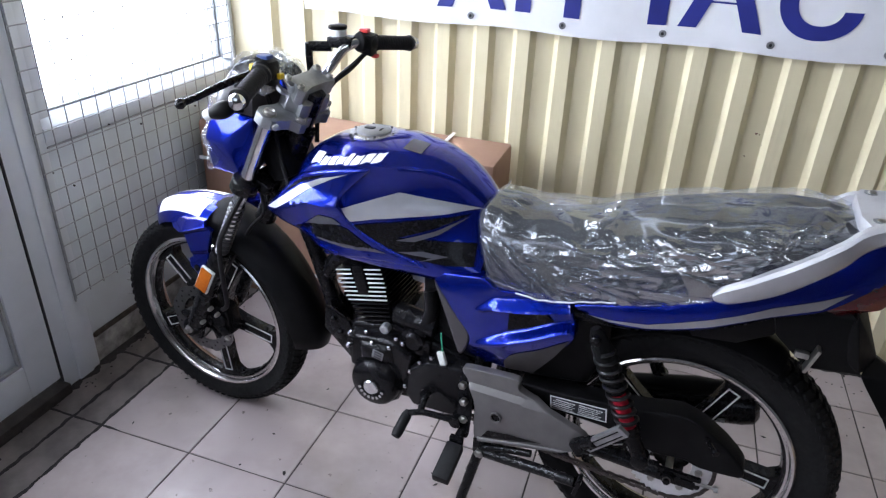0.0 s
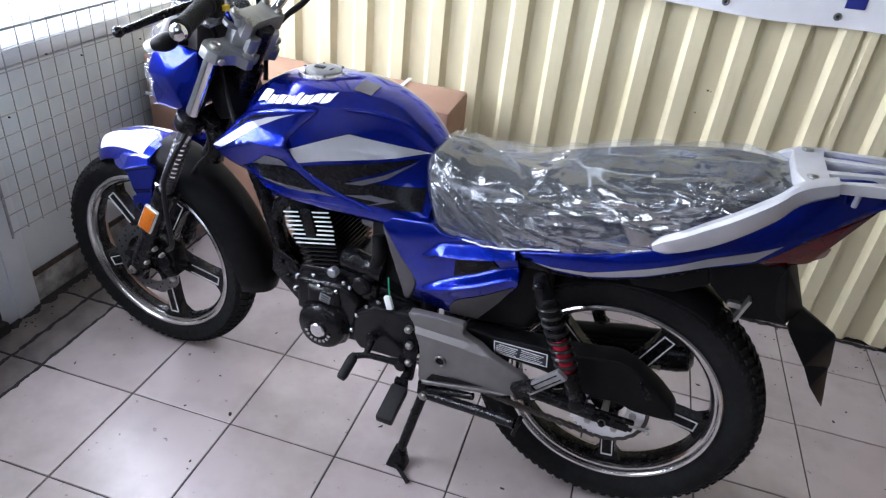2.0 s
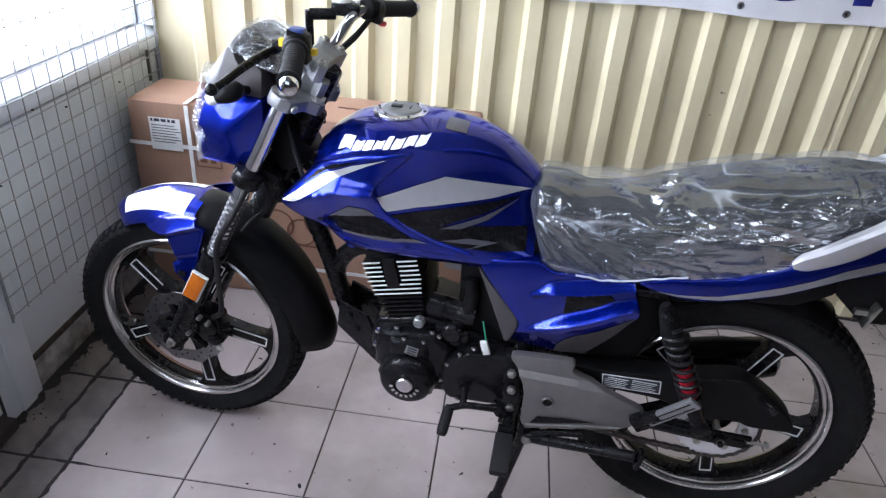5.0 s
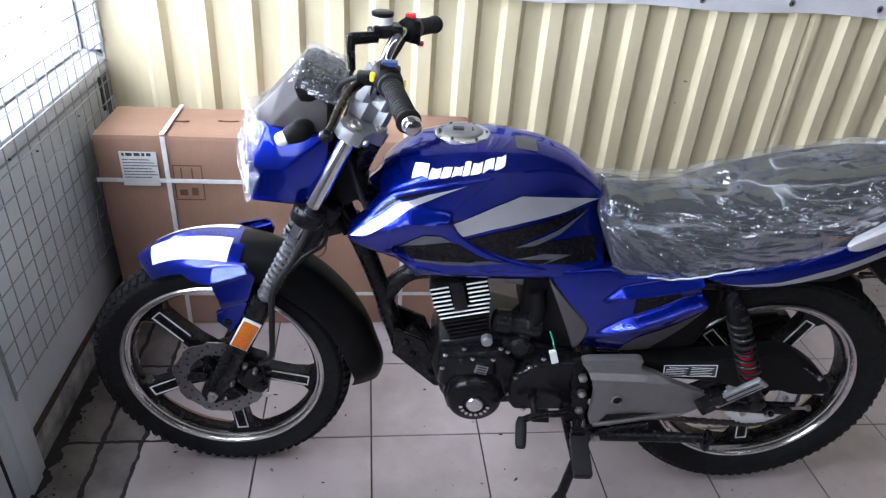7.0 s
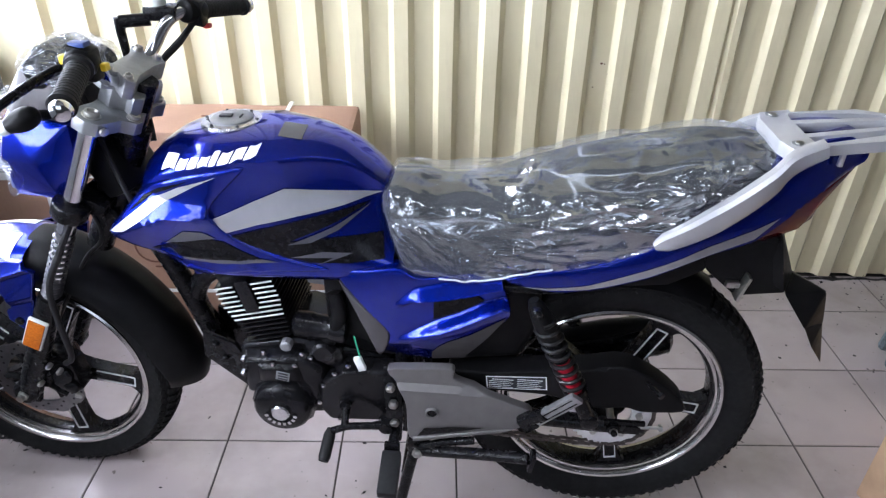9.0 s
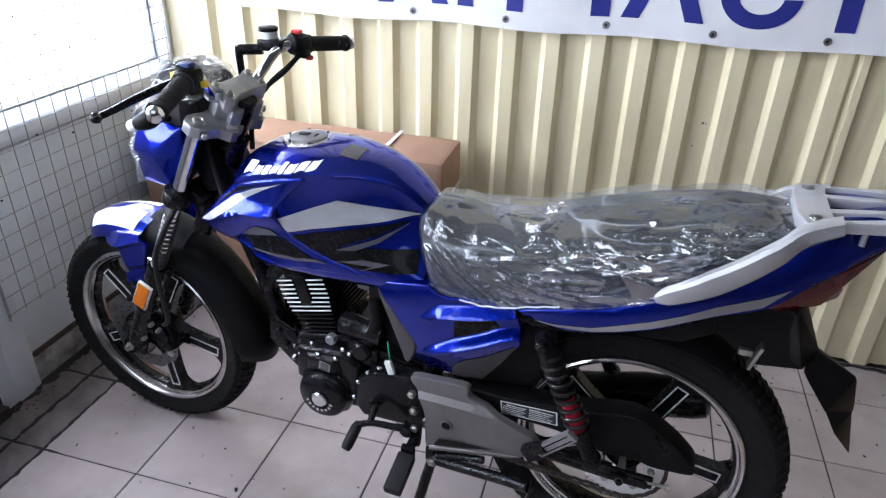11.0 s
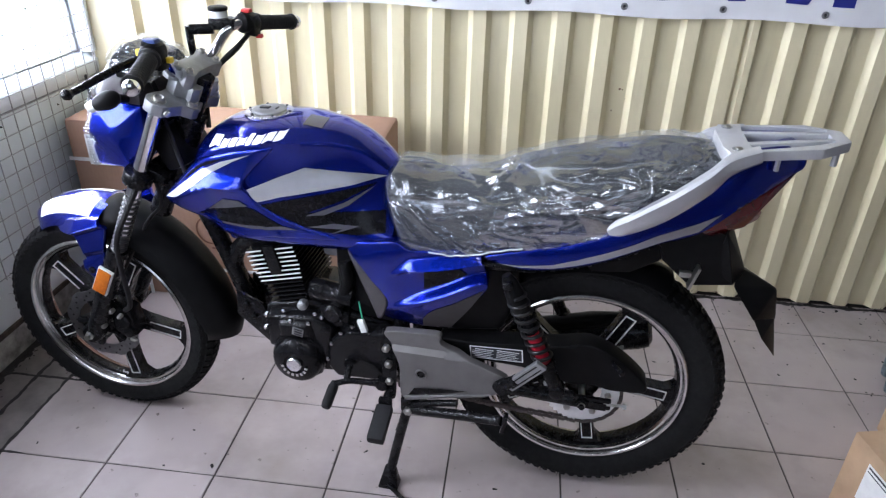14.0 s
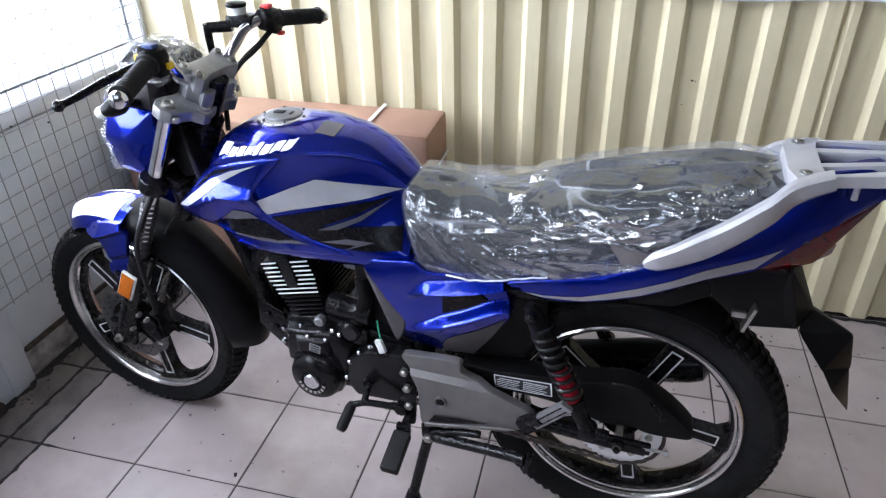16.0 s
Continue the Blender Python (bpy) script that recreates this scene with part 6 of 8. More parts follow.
hull(bm, [(-0.228, 0.088, 0.785), (-0.215, 0.080, 0.700), (-0.262, 0.090, 0.668), (-0.246, 0.036, 0.782), (-0.264, 0.036, 0.720), (-0.292, 0.036, 0.682), (-0.240, 0.000, 0.782), (-0.250, 0.000, 0.700), (-0.286, 0.000, 0.684)], 0.004)
hull(bm, [(-0.262, 0.090, 0.668), (-0.292, 0.036, 0.682), (-0.362, 0.044, 0.650), (-0.378, 0.044, 0.572), (-0.320, 0.090, 0.590), (-0.340, 0.060, 0.575), (-0.286, 0.010, 0.680), (-0.355, 0.020, 0.640), (-0.366, 0.024, 0.580)], 0.004)
part("plate_holder", bm, M["black_plastic"], rm)
bm = bmesh.new()
hull(bm, [(-0.318, 0.090, 0.596), (-0.372, 0.050, 0.580), (-0.346, 0.086, 0.548), (-0.368, 0.058, 0.530), (-0.392, 0.060, 0.488), (-0.330, 0.080, 0.590), (-0.366, 0.046, 0.576), (-0.366, 0.050, 0.528)], 0.002)
part("holder_fin", bm, M["black_plastic"], rm)
bm = bmesh.new()
box(bm, (-0.182, 0.092, 0.682), (0.006, 0.03, 0.052), Matrix.Rotation(radians(-15), 3, "Y"), 0.001)
box(bm, (-0.166, 0.090, 0.684), (0.024, 0.012, 0.012), None, 0.002)
part("bracket", bm, M["steel"], rm, "bare metal bracket")
bm = bmesh.new()                                            # inner guard close over the tyre
merge(bm, arc_shell(RC, lambda t: 0.342, 55, 118, lambda t: 0.060, 0.03, 24, 8))
part("inner_guard", bm, M["black_plastic"], rm)

# -- luggage rack with its grab arms
rack = new("luggage_rack")
rack.parent = bike
tagged(rack, "silver cast luggage rack with grab arms")
for s in (1, -1):
    bm = bmesh.new()
    arm = [(0.004, 0.153, 0.790), (-0.05, 0.150, 0.818), (-0.11, 0.142, 0.858), (-0.165, 0.128, 0.902), (-0.200, 0.108, 0.932), (-0.250, 0.090, 0.950)] if s > 0 else [(0.004, 0.150, 0.780), (-0.05, 0.144, 0.806), (-0.11, 0.128, 0.846), (-0.165, 0.104, 0.888), (-0.200, 0.082, 0.925), (-0.250, 0.068, 0.944)]
    t = bmesh.new()
    line = smooth_line([V(x, s * y, z) for x, y, z in arm], 5)
    rings = []
    for i, q in enumerate(line):
        k = i / (len(line) - 1)
        d = (line[min(i + 1, len(line) - 1)] - line[max(i - 1, 0)]).normalized()
        up = V(0, 0, 1) - d * d.z
        up.normalize()
        out = V(0, s, 0)
        hh = float(np.interp(k, [0, 0.08, 0.3, 0.75, 1], [0.006, 0.015, 0.021, 0.019, 0.014]))
        ww = float(np.interp(k, [0, 0.08, 0.5, 1], [0.004, 0.009, 0.013, 0.014]))
        rings.append([t.verts.new(q + up * hh * a + out * ww * b) for a, b in ((1, -0.9), (1, 0.3), (0.7, 0.9), (-0.6, 1.0), (-1, 0.5), (-1, -0.9))])
    for p, q in zip(rings, rings[1:]):
        for k in range(6):
            t.faces.new((p[k], p[(k + 1) % 6], q[(k + 1) % 6], q[k]))
    t.faces.new(rings[0][::-1])
    t.faces.new(rings[-1])
    merge(bm, t)
    part("grab_arm", bm, M["rack_silver"], rack)


def rack_z(x):
    return float(np.interp(x, [-0.40, -0.33, -0.20], [0.974, 0.966, 0.952]))


def slab(bm, loop, thick):
    """A flat casting from an (x, y) loop, following the slope of the rack."""
    t = bmesh.new()
    loop = [(x, y * 0.86 + 0.012) for x, y in loop]
    top = [t.verts.new((x, y, rack_z(x))) for x, y in loop]
    bot = [t.verts.new((x, y, rack_z(x) - thick)) for x, y in loop]
    t.faces.new(top)
    t.faces.new(bot[::-1])
    for k in range(len(loop)):
        t.faces.new((top[k], bot[k], bot[(k + 1) % len(loop)], top[(k + 1) % len(loop)]))
    bmesh.ops.bevel(t, geom=t.edges[:], offset=0.003, segments=2, affect="EDGES", profile=0.6, clamp_overlap=True)
    merge(bm, t)


bm = bmesh.new()
slab(bm, [(-0.196, 0.100), (-0.186, 0.060), (-0.186, -0.060), (-0.196, -0.100), (-0.242, -0.092), (-0.232, -0.05), (-0.232, 0.05), (-0.242, 0.092)], 0.024)
part("cross_piece", bm, M["rack_silver"], rack)
for loop in ([(-0.240, 0.092), (-0.238, 0.080), (-0.345, 0.062), (-0.395, 0.034), (-0.412, 0.036), (-0.355, 0.084)], [(-0.240, -0.092), (-0.238, -0.080), (-0.345, -0.062), (-0.395, -0.034), (-0.412, -0.036), (-0.355, -0.084)], [(-0.384, 0.042), (-0.412, 0.036), (-0.412, -0.036), (-0.384, -0.042)]):
    bm = bmesh.new()
    slab(bm, loop, 0.020)
    part("side_rail", bm, M["rack_silver"], rack)
for y in (0.030, -0.030):
    bm = bmesh.new()
    slab(bm, [(-0.228, y * 1.25 + 0.010), (-0.228, y * 1.25 - 0.010), (-0.390, y * 0.72 - 0.008), (-0.390, y * 0.72 + 0.008)], 0.018)
    part("bar", bm, M["rack_silver"], rack)
for s in (1, -1):
    bm = bmesh.new()
    rod(bm, (-0.392, s * 0.030 + 0.012, 0.965), (-0.392, s * 0.030 + 0.012, 0.925), 0.006, 10)
    part("stub", bm, M["rack_silver"], rack)
    bm = bmesh.new()
    rod(bm, (-0.285, s * 0.066 + 0.012, 0.945), (-0.285, s * 0.066 + 0.012, 0.918), 0.005, 10)
    part("stub", bm, M["rack_silver"], rack)
    bm = bmesh.new()
    lathe(bm, [(0.012, 0.0), (0.012, 0.0012), (0.008, 0.0012)], (-0.212, s * 0.066 + 0.012, rack_z(-0.212)), (0, 0, 1), 20)
    part("bolt_recess", bm, M["cast_alloy"], rack)
    bm = bmesh.new()
    lathe(bm, [(0.007, 0.0), (0.007, 0.003), (0.004, 0.005)], (-0.212, s * 0.066 + 0.012, rack_z(-0.212)), (0, 0, 1), 6)
    part("bolt", bm, M["steel"], rack)

# -- headlamp cowl, screen and instruments
cowl = new("headlamp_cowl")
cowl.parent = bike
tagged(cowl, "blue angular headlamp cowl half wrapped in clear film")
bm = bmesh.new()
hull(bm, mirror_y([(1.062, 0.088, 0.786), (1.012, 0.096, 0.862), (1.005, 0.098, 0.938), (1.090, 0.106, 0.868), (1.150, 0.096, 0.868), (1.166, 0.064, 0.780), (1.120, 0.090, 0.944), (1.176, 0.05, 0.880)]) + [(1.186, 0.0, 0.752), (1.192, 0.0, 0.870), (1.16, 0, 0.95)], 0.005)
part("shell", bm, M["blue"], cowl)
bm = bmesh.new()
hull(bm, mirror_y([(1.170, 0.070, 0.790), (1.160, 0.078, 0.862), (1.168, 0.060, 0.872), (1.178, 0.040, 0.785)]) + [(1.190, 0.0, 0.768), (1.198, 0.0, 0.872)], 0.006)
part("headlamp_lens", bm, M["white_plastic"], cowl, "pale headlamp lens")
bm = bmesh.new()
hull(bm, mirror_y([(1.010, 0.092, 0.934), (1.118, 0.078, 0.940), (1.165, 0.030, 0.940), (1.090, 0.060, 1.020), (1.045, 0.082, 1.020), (1.060, 0.050, 1.055), (1.008, 0.088, 0.990)]), 0.005)
part("screen", bm, M["grey_plastic"], cowl, "dark grey screen above the lamp")
bm = bmesh.new()
hull(bm, mirror_y([(1.070, 0.082, 1.020), (1.060, 0.090, 1.036), (0.992, 0.082, 1.012), (0.988, 0.078, 0.992), (1.058, 0.088, 0.992), (1.046, 0.060, 1.054), (1.056, 0.040, 1.056), (0.992, 0.060, 1.028)]), 0.006)
inst = part("instrument_cluster", bm, M["black_plastic"], cowl, "black instrument cluster in clear film")
bm = bmesh.new()
hull(bm, mirror_y([(1.078, 0.086, 1.024), (1.064, 0.097, 1.042), (0.984, 0.090, 1.018), (0.980, 0.086, 0.984), (1.048, 0.064, 1.064), (1.060, 0.044, 1.066), (0.986, 0.064, 1.040)]), 0.004)
bmesh.ops.subdivide_edges(bm, edges=bm.edges[:], cuts=3, use_grid_fill=True)
for v in bm.verts:
    v.co += V(noise.noise(v.co * 40), noise.noise(v.co * 40 + V(9, 0, 0)), noise.noise(v.co * 40 + V(0, 9, 0))) * 0.007
part("wrapping", bm, M["film_nose"], inst, "clear crinkled film")
bm = bmesh.new()
hull(bm, mirror_y([(1.120, 0.090, 0.905), (1.158, 0.094, 0.870), (1.172, 0.070, 0.776), (1.132, 0.080, 0.955), (1.150, 0.094, 0.800)]) + [(1.190, 0.0, 0.752), (1.200, 0.0, 0.872), (1.17, 0, 0.965)], 0.003)
bmesh.ops.subdivide_edges(bm, edges=bm.edges[:], cuts=4, use_grid_fill=True)
for v in bm.verts:
    v.co += V(noise.noise(v.co * 34), noise.noise(v.co * 34 + V(9, 0, 0)), noise.noise(v.co * 34 + V(0, 9, 0))) * 0.008 + V(0.003, 0, 0)
part("wrapping", bm, M["film_nose"], cowl, "clear crinkled film over the lamp")
for s in (1, -1):                                           # front turn lamps folded against the cowl
    bm = bmesh.new()
    rod(bm, (1.040, s * 0.088, 0.950), (1.058, s * 0.130, 0.962), 0.009, 10)
    t = bmesh.new()
    bmesh.ops.create_uvsphere(t, u_segments=20, v_segments=12, radius=1.0)
    for v in t.verts:                                       # an egg, blunt where the lens sits
        v.co = V(v.co.x * 0.034, v.co.y * (0.021 - 0.006 * v.co.x), v.co.z * (0.019 - 0.005 * v.co.x))
    aim = Matrix.Translation((1.056, s * 0.140, 0.957)) @ Matrix.Rotation(radians(24 * s), 4, "Z") @ Matrix.Rotation(radians(20), 4, "Y")
    merge(bm, t, aim)
    pod = part("turn_lamp", bm, M["black_plastic"], cowl, "black turn lamp with a clear lens")
    bm = bmesh.new()
    t = bmesh.new()
    lathe(t, [(0.0125, 0.0), (0.0125, 0.010), (0.009, 0.016), (0.003, 0.018)], (0.022, 0, 0), (1, 0, 0), 20)
    merge(bm, t, aim)
    part("lens", bm, M["white_plastic"], pod, "pale lamp lens")
bm = bmesh.new()                                            # lamp bracket and wiring behind the cowl
for s in (1, -1):
    tube(bm, [on_fork(0.86, 0.085 * s), (1.06, s * 0.06, 0.84), (1.09, s * 0.05, 0.80)], 0.010, 8)
    tube(bm, [(1.03, s * 0.03, 0.93), (1.00, s * 0.05, 0.84), (1.02, s * 0.03, 0.76), (0.98, s * 0.04, 0.70)], 0.008, 8)
box(bm, (0.985, 0.0, 0.83), (0.06, 0.13, 0.10), Matrix.Rotation(radians(25), 3, "Y"), 0.015)
part("lamp_bracket", bm, M["black_plastic"], cowl)

# -- handlebar and controls
bars = new("handlebar")
bars.parent = bike
tagged(bars, "chromed handlebar with black grips and controls")
bm = bmesh.new()
half_l = [(0.928, 0.0, 1.004), (0.928, 0.060, 1.005), (0.922, 0.095, 1.026), (0.912, 0.130, 1.062), (0.900, 0.170, 1.072), (0.880, 0.245, 1.062), (0.856, 0.318, 1.050)]
half_r = [(0.928, 0.0, 1.004), (0.927, -0.060, 1.005), (0.918, -0.090, 1.026), (0.898, -0.120, 1.064), (0.876, -0.160, 1.074), (0.845, -0.240, 1.064), (0.812, -0.312, 1.055)]
tube(bm, half_l[::-1] + half_r[1:], 0.011, 16)
part("bar", bm, M["chrome"], bars)
for s, a, b, e in ((1, V(0.893, 0.196, 1.0695), V(0.859, 0.310, 1.051), V(0.848, 0.335, 1.047)), (-1, V(0.862, -0.192, 1.070), V(0.818, -0.300, 1.056), V(0.806, -0.322, 1.053))):
    bm = bmesh.new()
    cuts, radii = [0.0, 0.06, 0.08], [0.021, 0.021, 0.0165]
    for k in range(12):
        cuts += [0.12 + 0.066 * k, 0.125 + 0.066 * k, 0.160 + 0.066 * k, 0.165 + 0.066 * k]
        radii += [0.0162, 0.0174, 0.0174, 0.0162]
    cuts += [0.955, 0.965, 1.0]
    radii += [0.0165, 0.0195, 0.0195]
    ring_tube(bm, [a.lerp(b, k) for k in cuts], radii, 20)
    part("grip", bm, M["grip_rubber"], bars, "ribbed black rubber grip")
    bm = bmesh.new()
    d = (e - b).normalized()
    lathe(bm, [(0.011, -0.002), (0.0145, 0.002), (0.0155, 0.011), (0.0125, 0.020), (0.005, 0.024)], b, d, 24)
    part("bar_end", bm, M["chrome"], bars, "chromed bar end weight")
    bm = bmesh.new()                                        # switch gear
    c = a + (a - b).normalized() * 0.022
    ax = (a - b).normalized()
    lathe(bm, [(0.018, -0.024), (0.023, -0.018), (0.0245, 0.006), (0.022, 0.022), (0.016, 0.026)], c, ax, 20)
    hull(bm, [c + V(0.012, dy, dz) for dy in (-0.018, 0.018) for dz in (-0.022, 0.028)] + [c + V(-0.022, dy, dz) for dy in (-0.016, 0.016) for dz in (-0.030, 0.018)], 0.005)
    part("switch_housing", bm, M["black_plastic"], bars, "black switch housing")
    for off, sz, mat in (((( -0.004, 0.004, 0.026), (0.026, 0.020, 0.008), "blue_plastic"), ((0.022, 0.010, 0.004), (0.010, 0.012, 0.014), "yellow_plastic"), ((-0.026, -0.012, -0.012), (0.010, 0.014, 0.012), "yellow_plastic")) if s > 0 else (((0.000, 0.004, 0.028), (0.022, 0.018, 0.009), "red_plastic"), ((-0.022, -0.006, -0.030), (0.014, 0.016, 0.009), "red_plastic"))):
        bm = bmesh.new()
        box(bm, c + V(*off), sz, None, 0.003)
        part("switch", bm, M[mat], bars, mat.replace("_", " ") + " switch")
bm = bmesh.new()                                            # clutch lever
box(bm, (0.928, 0.150, 1.064), (0.045, 0.030, 0.020), None, 0.005)
tube(bm, [(0.940, 0.150, 1.058), (0.958, 0.185, 1.050), (0.968, 0.240, 1.042), (0.974, 0.300, 1.033), (0.978, 0.328, 1.030)], [0.008, 0.008, 0.0075, 0.0065, 0.006], 10)
lathe(bm, [(0.003, -0.010), (0.008, -0.007), (0.0105, 0.0), (0.008, 0.007), (0.003, 0.010)], (0.978, 0.330, 1.030), (0.1, 1, -0.1), 14)
part("clutch_lever", bm, M["black_gloss"], bars, "black ball-ended clutch lever")
bm = bmesh.new()                                            # brake master cylinder
box(bm, (0.915, -0.138, 1.075), (0.060, 0.046, 0.026), Matrix.Rotation(radians(8), 3, "Z"), 0.006)
rod(bm, (0.935, -0.125, 1.064), (0.985, -0.105, 1.062), 0.012, 14)
tube(bm, [(0.985, -0.105, 1.070), (0.986, -0.104, 1.045), (0.984, -0.104, 1.000)], [0.010, 0.009, 0.008], 12, 0)
tube(bm, [(0.930, -0.165, 1.066), (0.955, -0.20, 1.060), (0.945, -0.26, 1.048), (0.915, -0.315, 1.036)], [0.008, 0.007, 0.006, 0.006], 10)
lathe(bm, [(0.003, -0.010), (0.008, -0.007), (0.010, 0.0), (0.008, 0.007), (0.003, 0.010)], (0.912, -0.318, 1.035), (0.1, 1, -0.1), 14)
mc = part("brake_master_cylinder", bm, M["black_gloss"], bars, "black brake master cylinder with lever")
bm = bmesh.new()
lathe(bm, [(0.018, 0.0), (0.0205, 0.002), (0.0205, 0.022), (0.018, 0.024)], (0.926, -0.138, 1.080), (0, 0, 1), 28)
part("reservoir", bm, M["white_plastic"], mc, "milky brake fluid reservoir")
bm = bmesh.new()
lathe(bm, [(0.0215, 0.0), (0.0225, 0.002), (0.0225, 0.007), (0.019, 0.009)], (0.926, -0.138, 1.103), (0, 0, 1), 28)
part("reservoir_cap", bm, M["black_plastic"], mc)

# cables and hoses
for pts, r in (([(0.880, -0.205, 1.050), (0.900, -0.17, 1.020), (0.930, -0.13, 0.985), (0.955, -0.09, 0.93), (0.94, -0.05, 0.85)], 0.006),
               ([(0.885, -0.20, 1.045), (0.905, -0.165, 1.010), (0.94, -0.12, 0.97), (0.97, -0.08, 0.90)], 0.005),
               ([(0.985, -0.104, 1.000), (1.00, -0.06, 0.95), (1.02, 0.02, 0.86), (1.045, 0.10, 0.76), (1.075, 0.130, 0.690), (1.120, 0.125, 0.610), (1.130, 0.120, 0.520), (1.140, 0.105, 0.420), (1.170, 0.092, 0.385)], 0.0065),
               ([(0.945, 0.150, 1.066), (0.985, 0.10, 1.03), (1.000, 0.04, 0.96), (0.97, 0.06, 0.86), (0.92, 0.08, 0.74), (0.86, 0.07, 0.66)], 0.005),
               ([(1.03, -0.03, 1.0), (1.06, 0.0, 0.9), (1.04, 0.06, 0.8), (1.02, 0.07, 0.70), (1.09, 0.05, 0.62), (1.23, 0.05, 0.40)], 0.0045)):
    bm = bmesh.new()
    tube(bm, pts, r, 8)
    part("cable", bm, M["grip_rubber"], bars, "black cable")

# -- frame
fr = new("frame")
fr.parent = bike
tagged(fr, "black tubular frame")
for nm, pts, r in (("head_tube", [(0.945, 0, 0.90), (1.03, 0, 0.72)], 0.034), ("down_tube", [(1.00, 0, 0.76), (0.93, 0, 0.60), (0.878, 0, 0.44), (0.86, 0, 0.38)], 0.021), ("backbone", [(0.98, 0, 0.80), (0.80, 0, 0.70), (0.55, 0, 0.66), (0.45, 0, 0.62)], 0.024),
                   ("seat_tube", [(0.45, 0.06, 0.64), (0.44, 0.075, 0.50), (0.43, 0.080, 0.36), (0.43, 0.075, 0.27)], 0.019), ("seat_tube", [(0.45, -0.06, 0.64), (0.44, -0.075, 0.50), (0.43, -0.080, 0.36), (0.43, -0.075, 0.27)], 0.019),
                   ("seat_rail", [(0.45, 0.07, 0.66), (0.18, 0.10, 0.66), (-0.05, 0.08, 0.72), (-0.22, 0.05, 0.84)], 0.014), ("seat_rail", [(0.45, -0.07, 0.66), (0.18, -0.10, 0.66), (-0.05, -0.08, 0.72), (-0.22, -0.05, 0.84)], 0.014)):
    bm = bmesh.new()
    tube(bm, pts, r, 14)
    part(nm, bm, M["black_gloss"], fr)
bm = bmesh.new()
box(bm, (1.00, 0.0, 0.70), (0.10, 0.035, 0.035), Matrix.Rotation(radians(20), 3, "Y"), 0.01)
part("gusset", bm, M["black_gloss"], fr)
for s in (1, -1):
    bm = bmesh.new()                                        # engine cradle plates
    hull(bm, [(0.872, s * 0.050, 0.462), (0.805, s * 0.050, 0.432), (0.878, s * 0.050, 0.395), (0.790, s * 0.050, 0.372), (0.775, s * 0.050, 0.300), (0.748, s * 0.050, 0.300)] + [(0.872, s * 0.040, 0.462), (0.805, s * 0.040, 0.432), (0.878, s * 0.040, 0.395), (0.790, s * 0.040, 0.372), (0.775, s * 0.040, 0.300), (0.748, s * 0.040, 0.300)], 0.002)
    pl = part("cradle_plate", bm, M["black_gloss"], fr)
    for x, z in ((0.848, 0.430), (0.830, 0.395), (0.785, 0.340)):
        bm = bmesh.new()
        lathe(bm, [(0.008, 0), (0.008, 0.006), (0.004, 0.009)], (x, s * 0.050, z), (0, s, 0), 6)
        part("bolt", bm, M["engine_black"], pl)
    bm = bmesh.new()                                        # footrest hanger
    hull(bm, [(0.478, s * 0.110, 0.45), (0.440, s * 0.110, 0.46), (0.470, s * 0.140, 0.36), (0.432, s * 0.140, 0.35), (0.462, s * 0.150, 0.28), (0.436, s * 0.150, 0.28), (0.478, s * 0.095, 0.45), (0.436, s * 0.135, 0.28)], 0.006)
    hg = part("footrest_hanger", bm, M["black_gloss"], fr)
    for x, z in ((0.457, 0.425), (0.452, 0.380), (0.450, 0.330)):
        bm = bmesh.new()
        lathe(bm, [(0.010, 0), (0.010, 0.010), (0.005, 0.014)], (x, s * 0.138, z), (0, s, 0), 6)
        part("bolt", bm, M["steel"], hg)

# -- engine
eng = new("engine")
eng.parent = bike
tagged(eng, "air-cooled single-cylinder engine, black with bare fin edges")
bm = bmesh.new()                                            # crankcase
hull(bm, mirror_y([(0.776, 0.085, 0.462), (0.790, 0.080, 0.400), (0.760, 0.080, 0.300), (0.690, 0.080, 0.270), (0.50, 0.075, 0.288), (0.455, 0.070, 0.330), (0.465, 0.070, 0.440), (0.560, 0.085, 0.470), (0.66, 0.090, 0.490)]), 0.014, 3)
part("crankcase", bm, M["engine_black"], eng)
bm = bmesh.new()                                            # left crank cover
hull(bm, [(0.762, 0.115, 0.445), (0.640, 0.118, 0.462), (0.600, 0.115, 0.430), (0.610, 0.115, 0.340), (0.765, 0.112, 0.360), (0.775, 0.08, 0.455), (0.630, 0.08, 0.475), (0.590, 0.08, 0.430), (0.600, 0.08, 0.32), (0.775, 0.08, 0.34)], 0.010, 3)
part("crank_cover", bm, M["engine_black"], eng)
bm = bmesh.new()                                            # round alternator cover with ribs
ac = V(0.688, 0.085, 0.340)
lathe(bm, [(0.064, 0.0), (0.064, 0.034), (0.060, 0.050), (0.052, 0.058), (0.026, 0.062), (0.024, 0.060)], ac, (0, 1, 0), 56)
cover = part("alternator_cover", bm, M["engine_black"], eng, "round black cover with a bright centre plug")
bm = bmesh.new()
lathe(bm, [(0.0195, 0.058), (0.0195, 0.066), (0.017, 0.069), (0.005, 0.069)], ac, (0, 1, 0), 36)
part("plug", bm, M["alloy"], eng, "bright metal plug")
for k in range(8):                                          # emblem strokes round the plug
    a = radians(195 + 150 * k / 7)
    bm = bmesh.new()
    box(bm, ac + V(-0.031 * math.cos(a), 0.0645, 0.031 * math.sin(a)), (0.007, 0.003, 0.008), Matrix.Rotation(a + math.pi / 2, 3, "Y"), 0.0008)
    part("emblem_stroke", bm, M["alloy"], cover, "raised bright emblem stroke")
bm = bmesh.new()                                            # sprocket cover
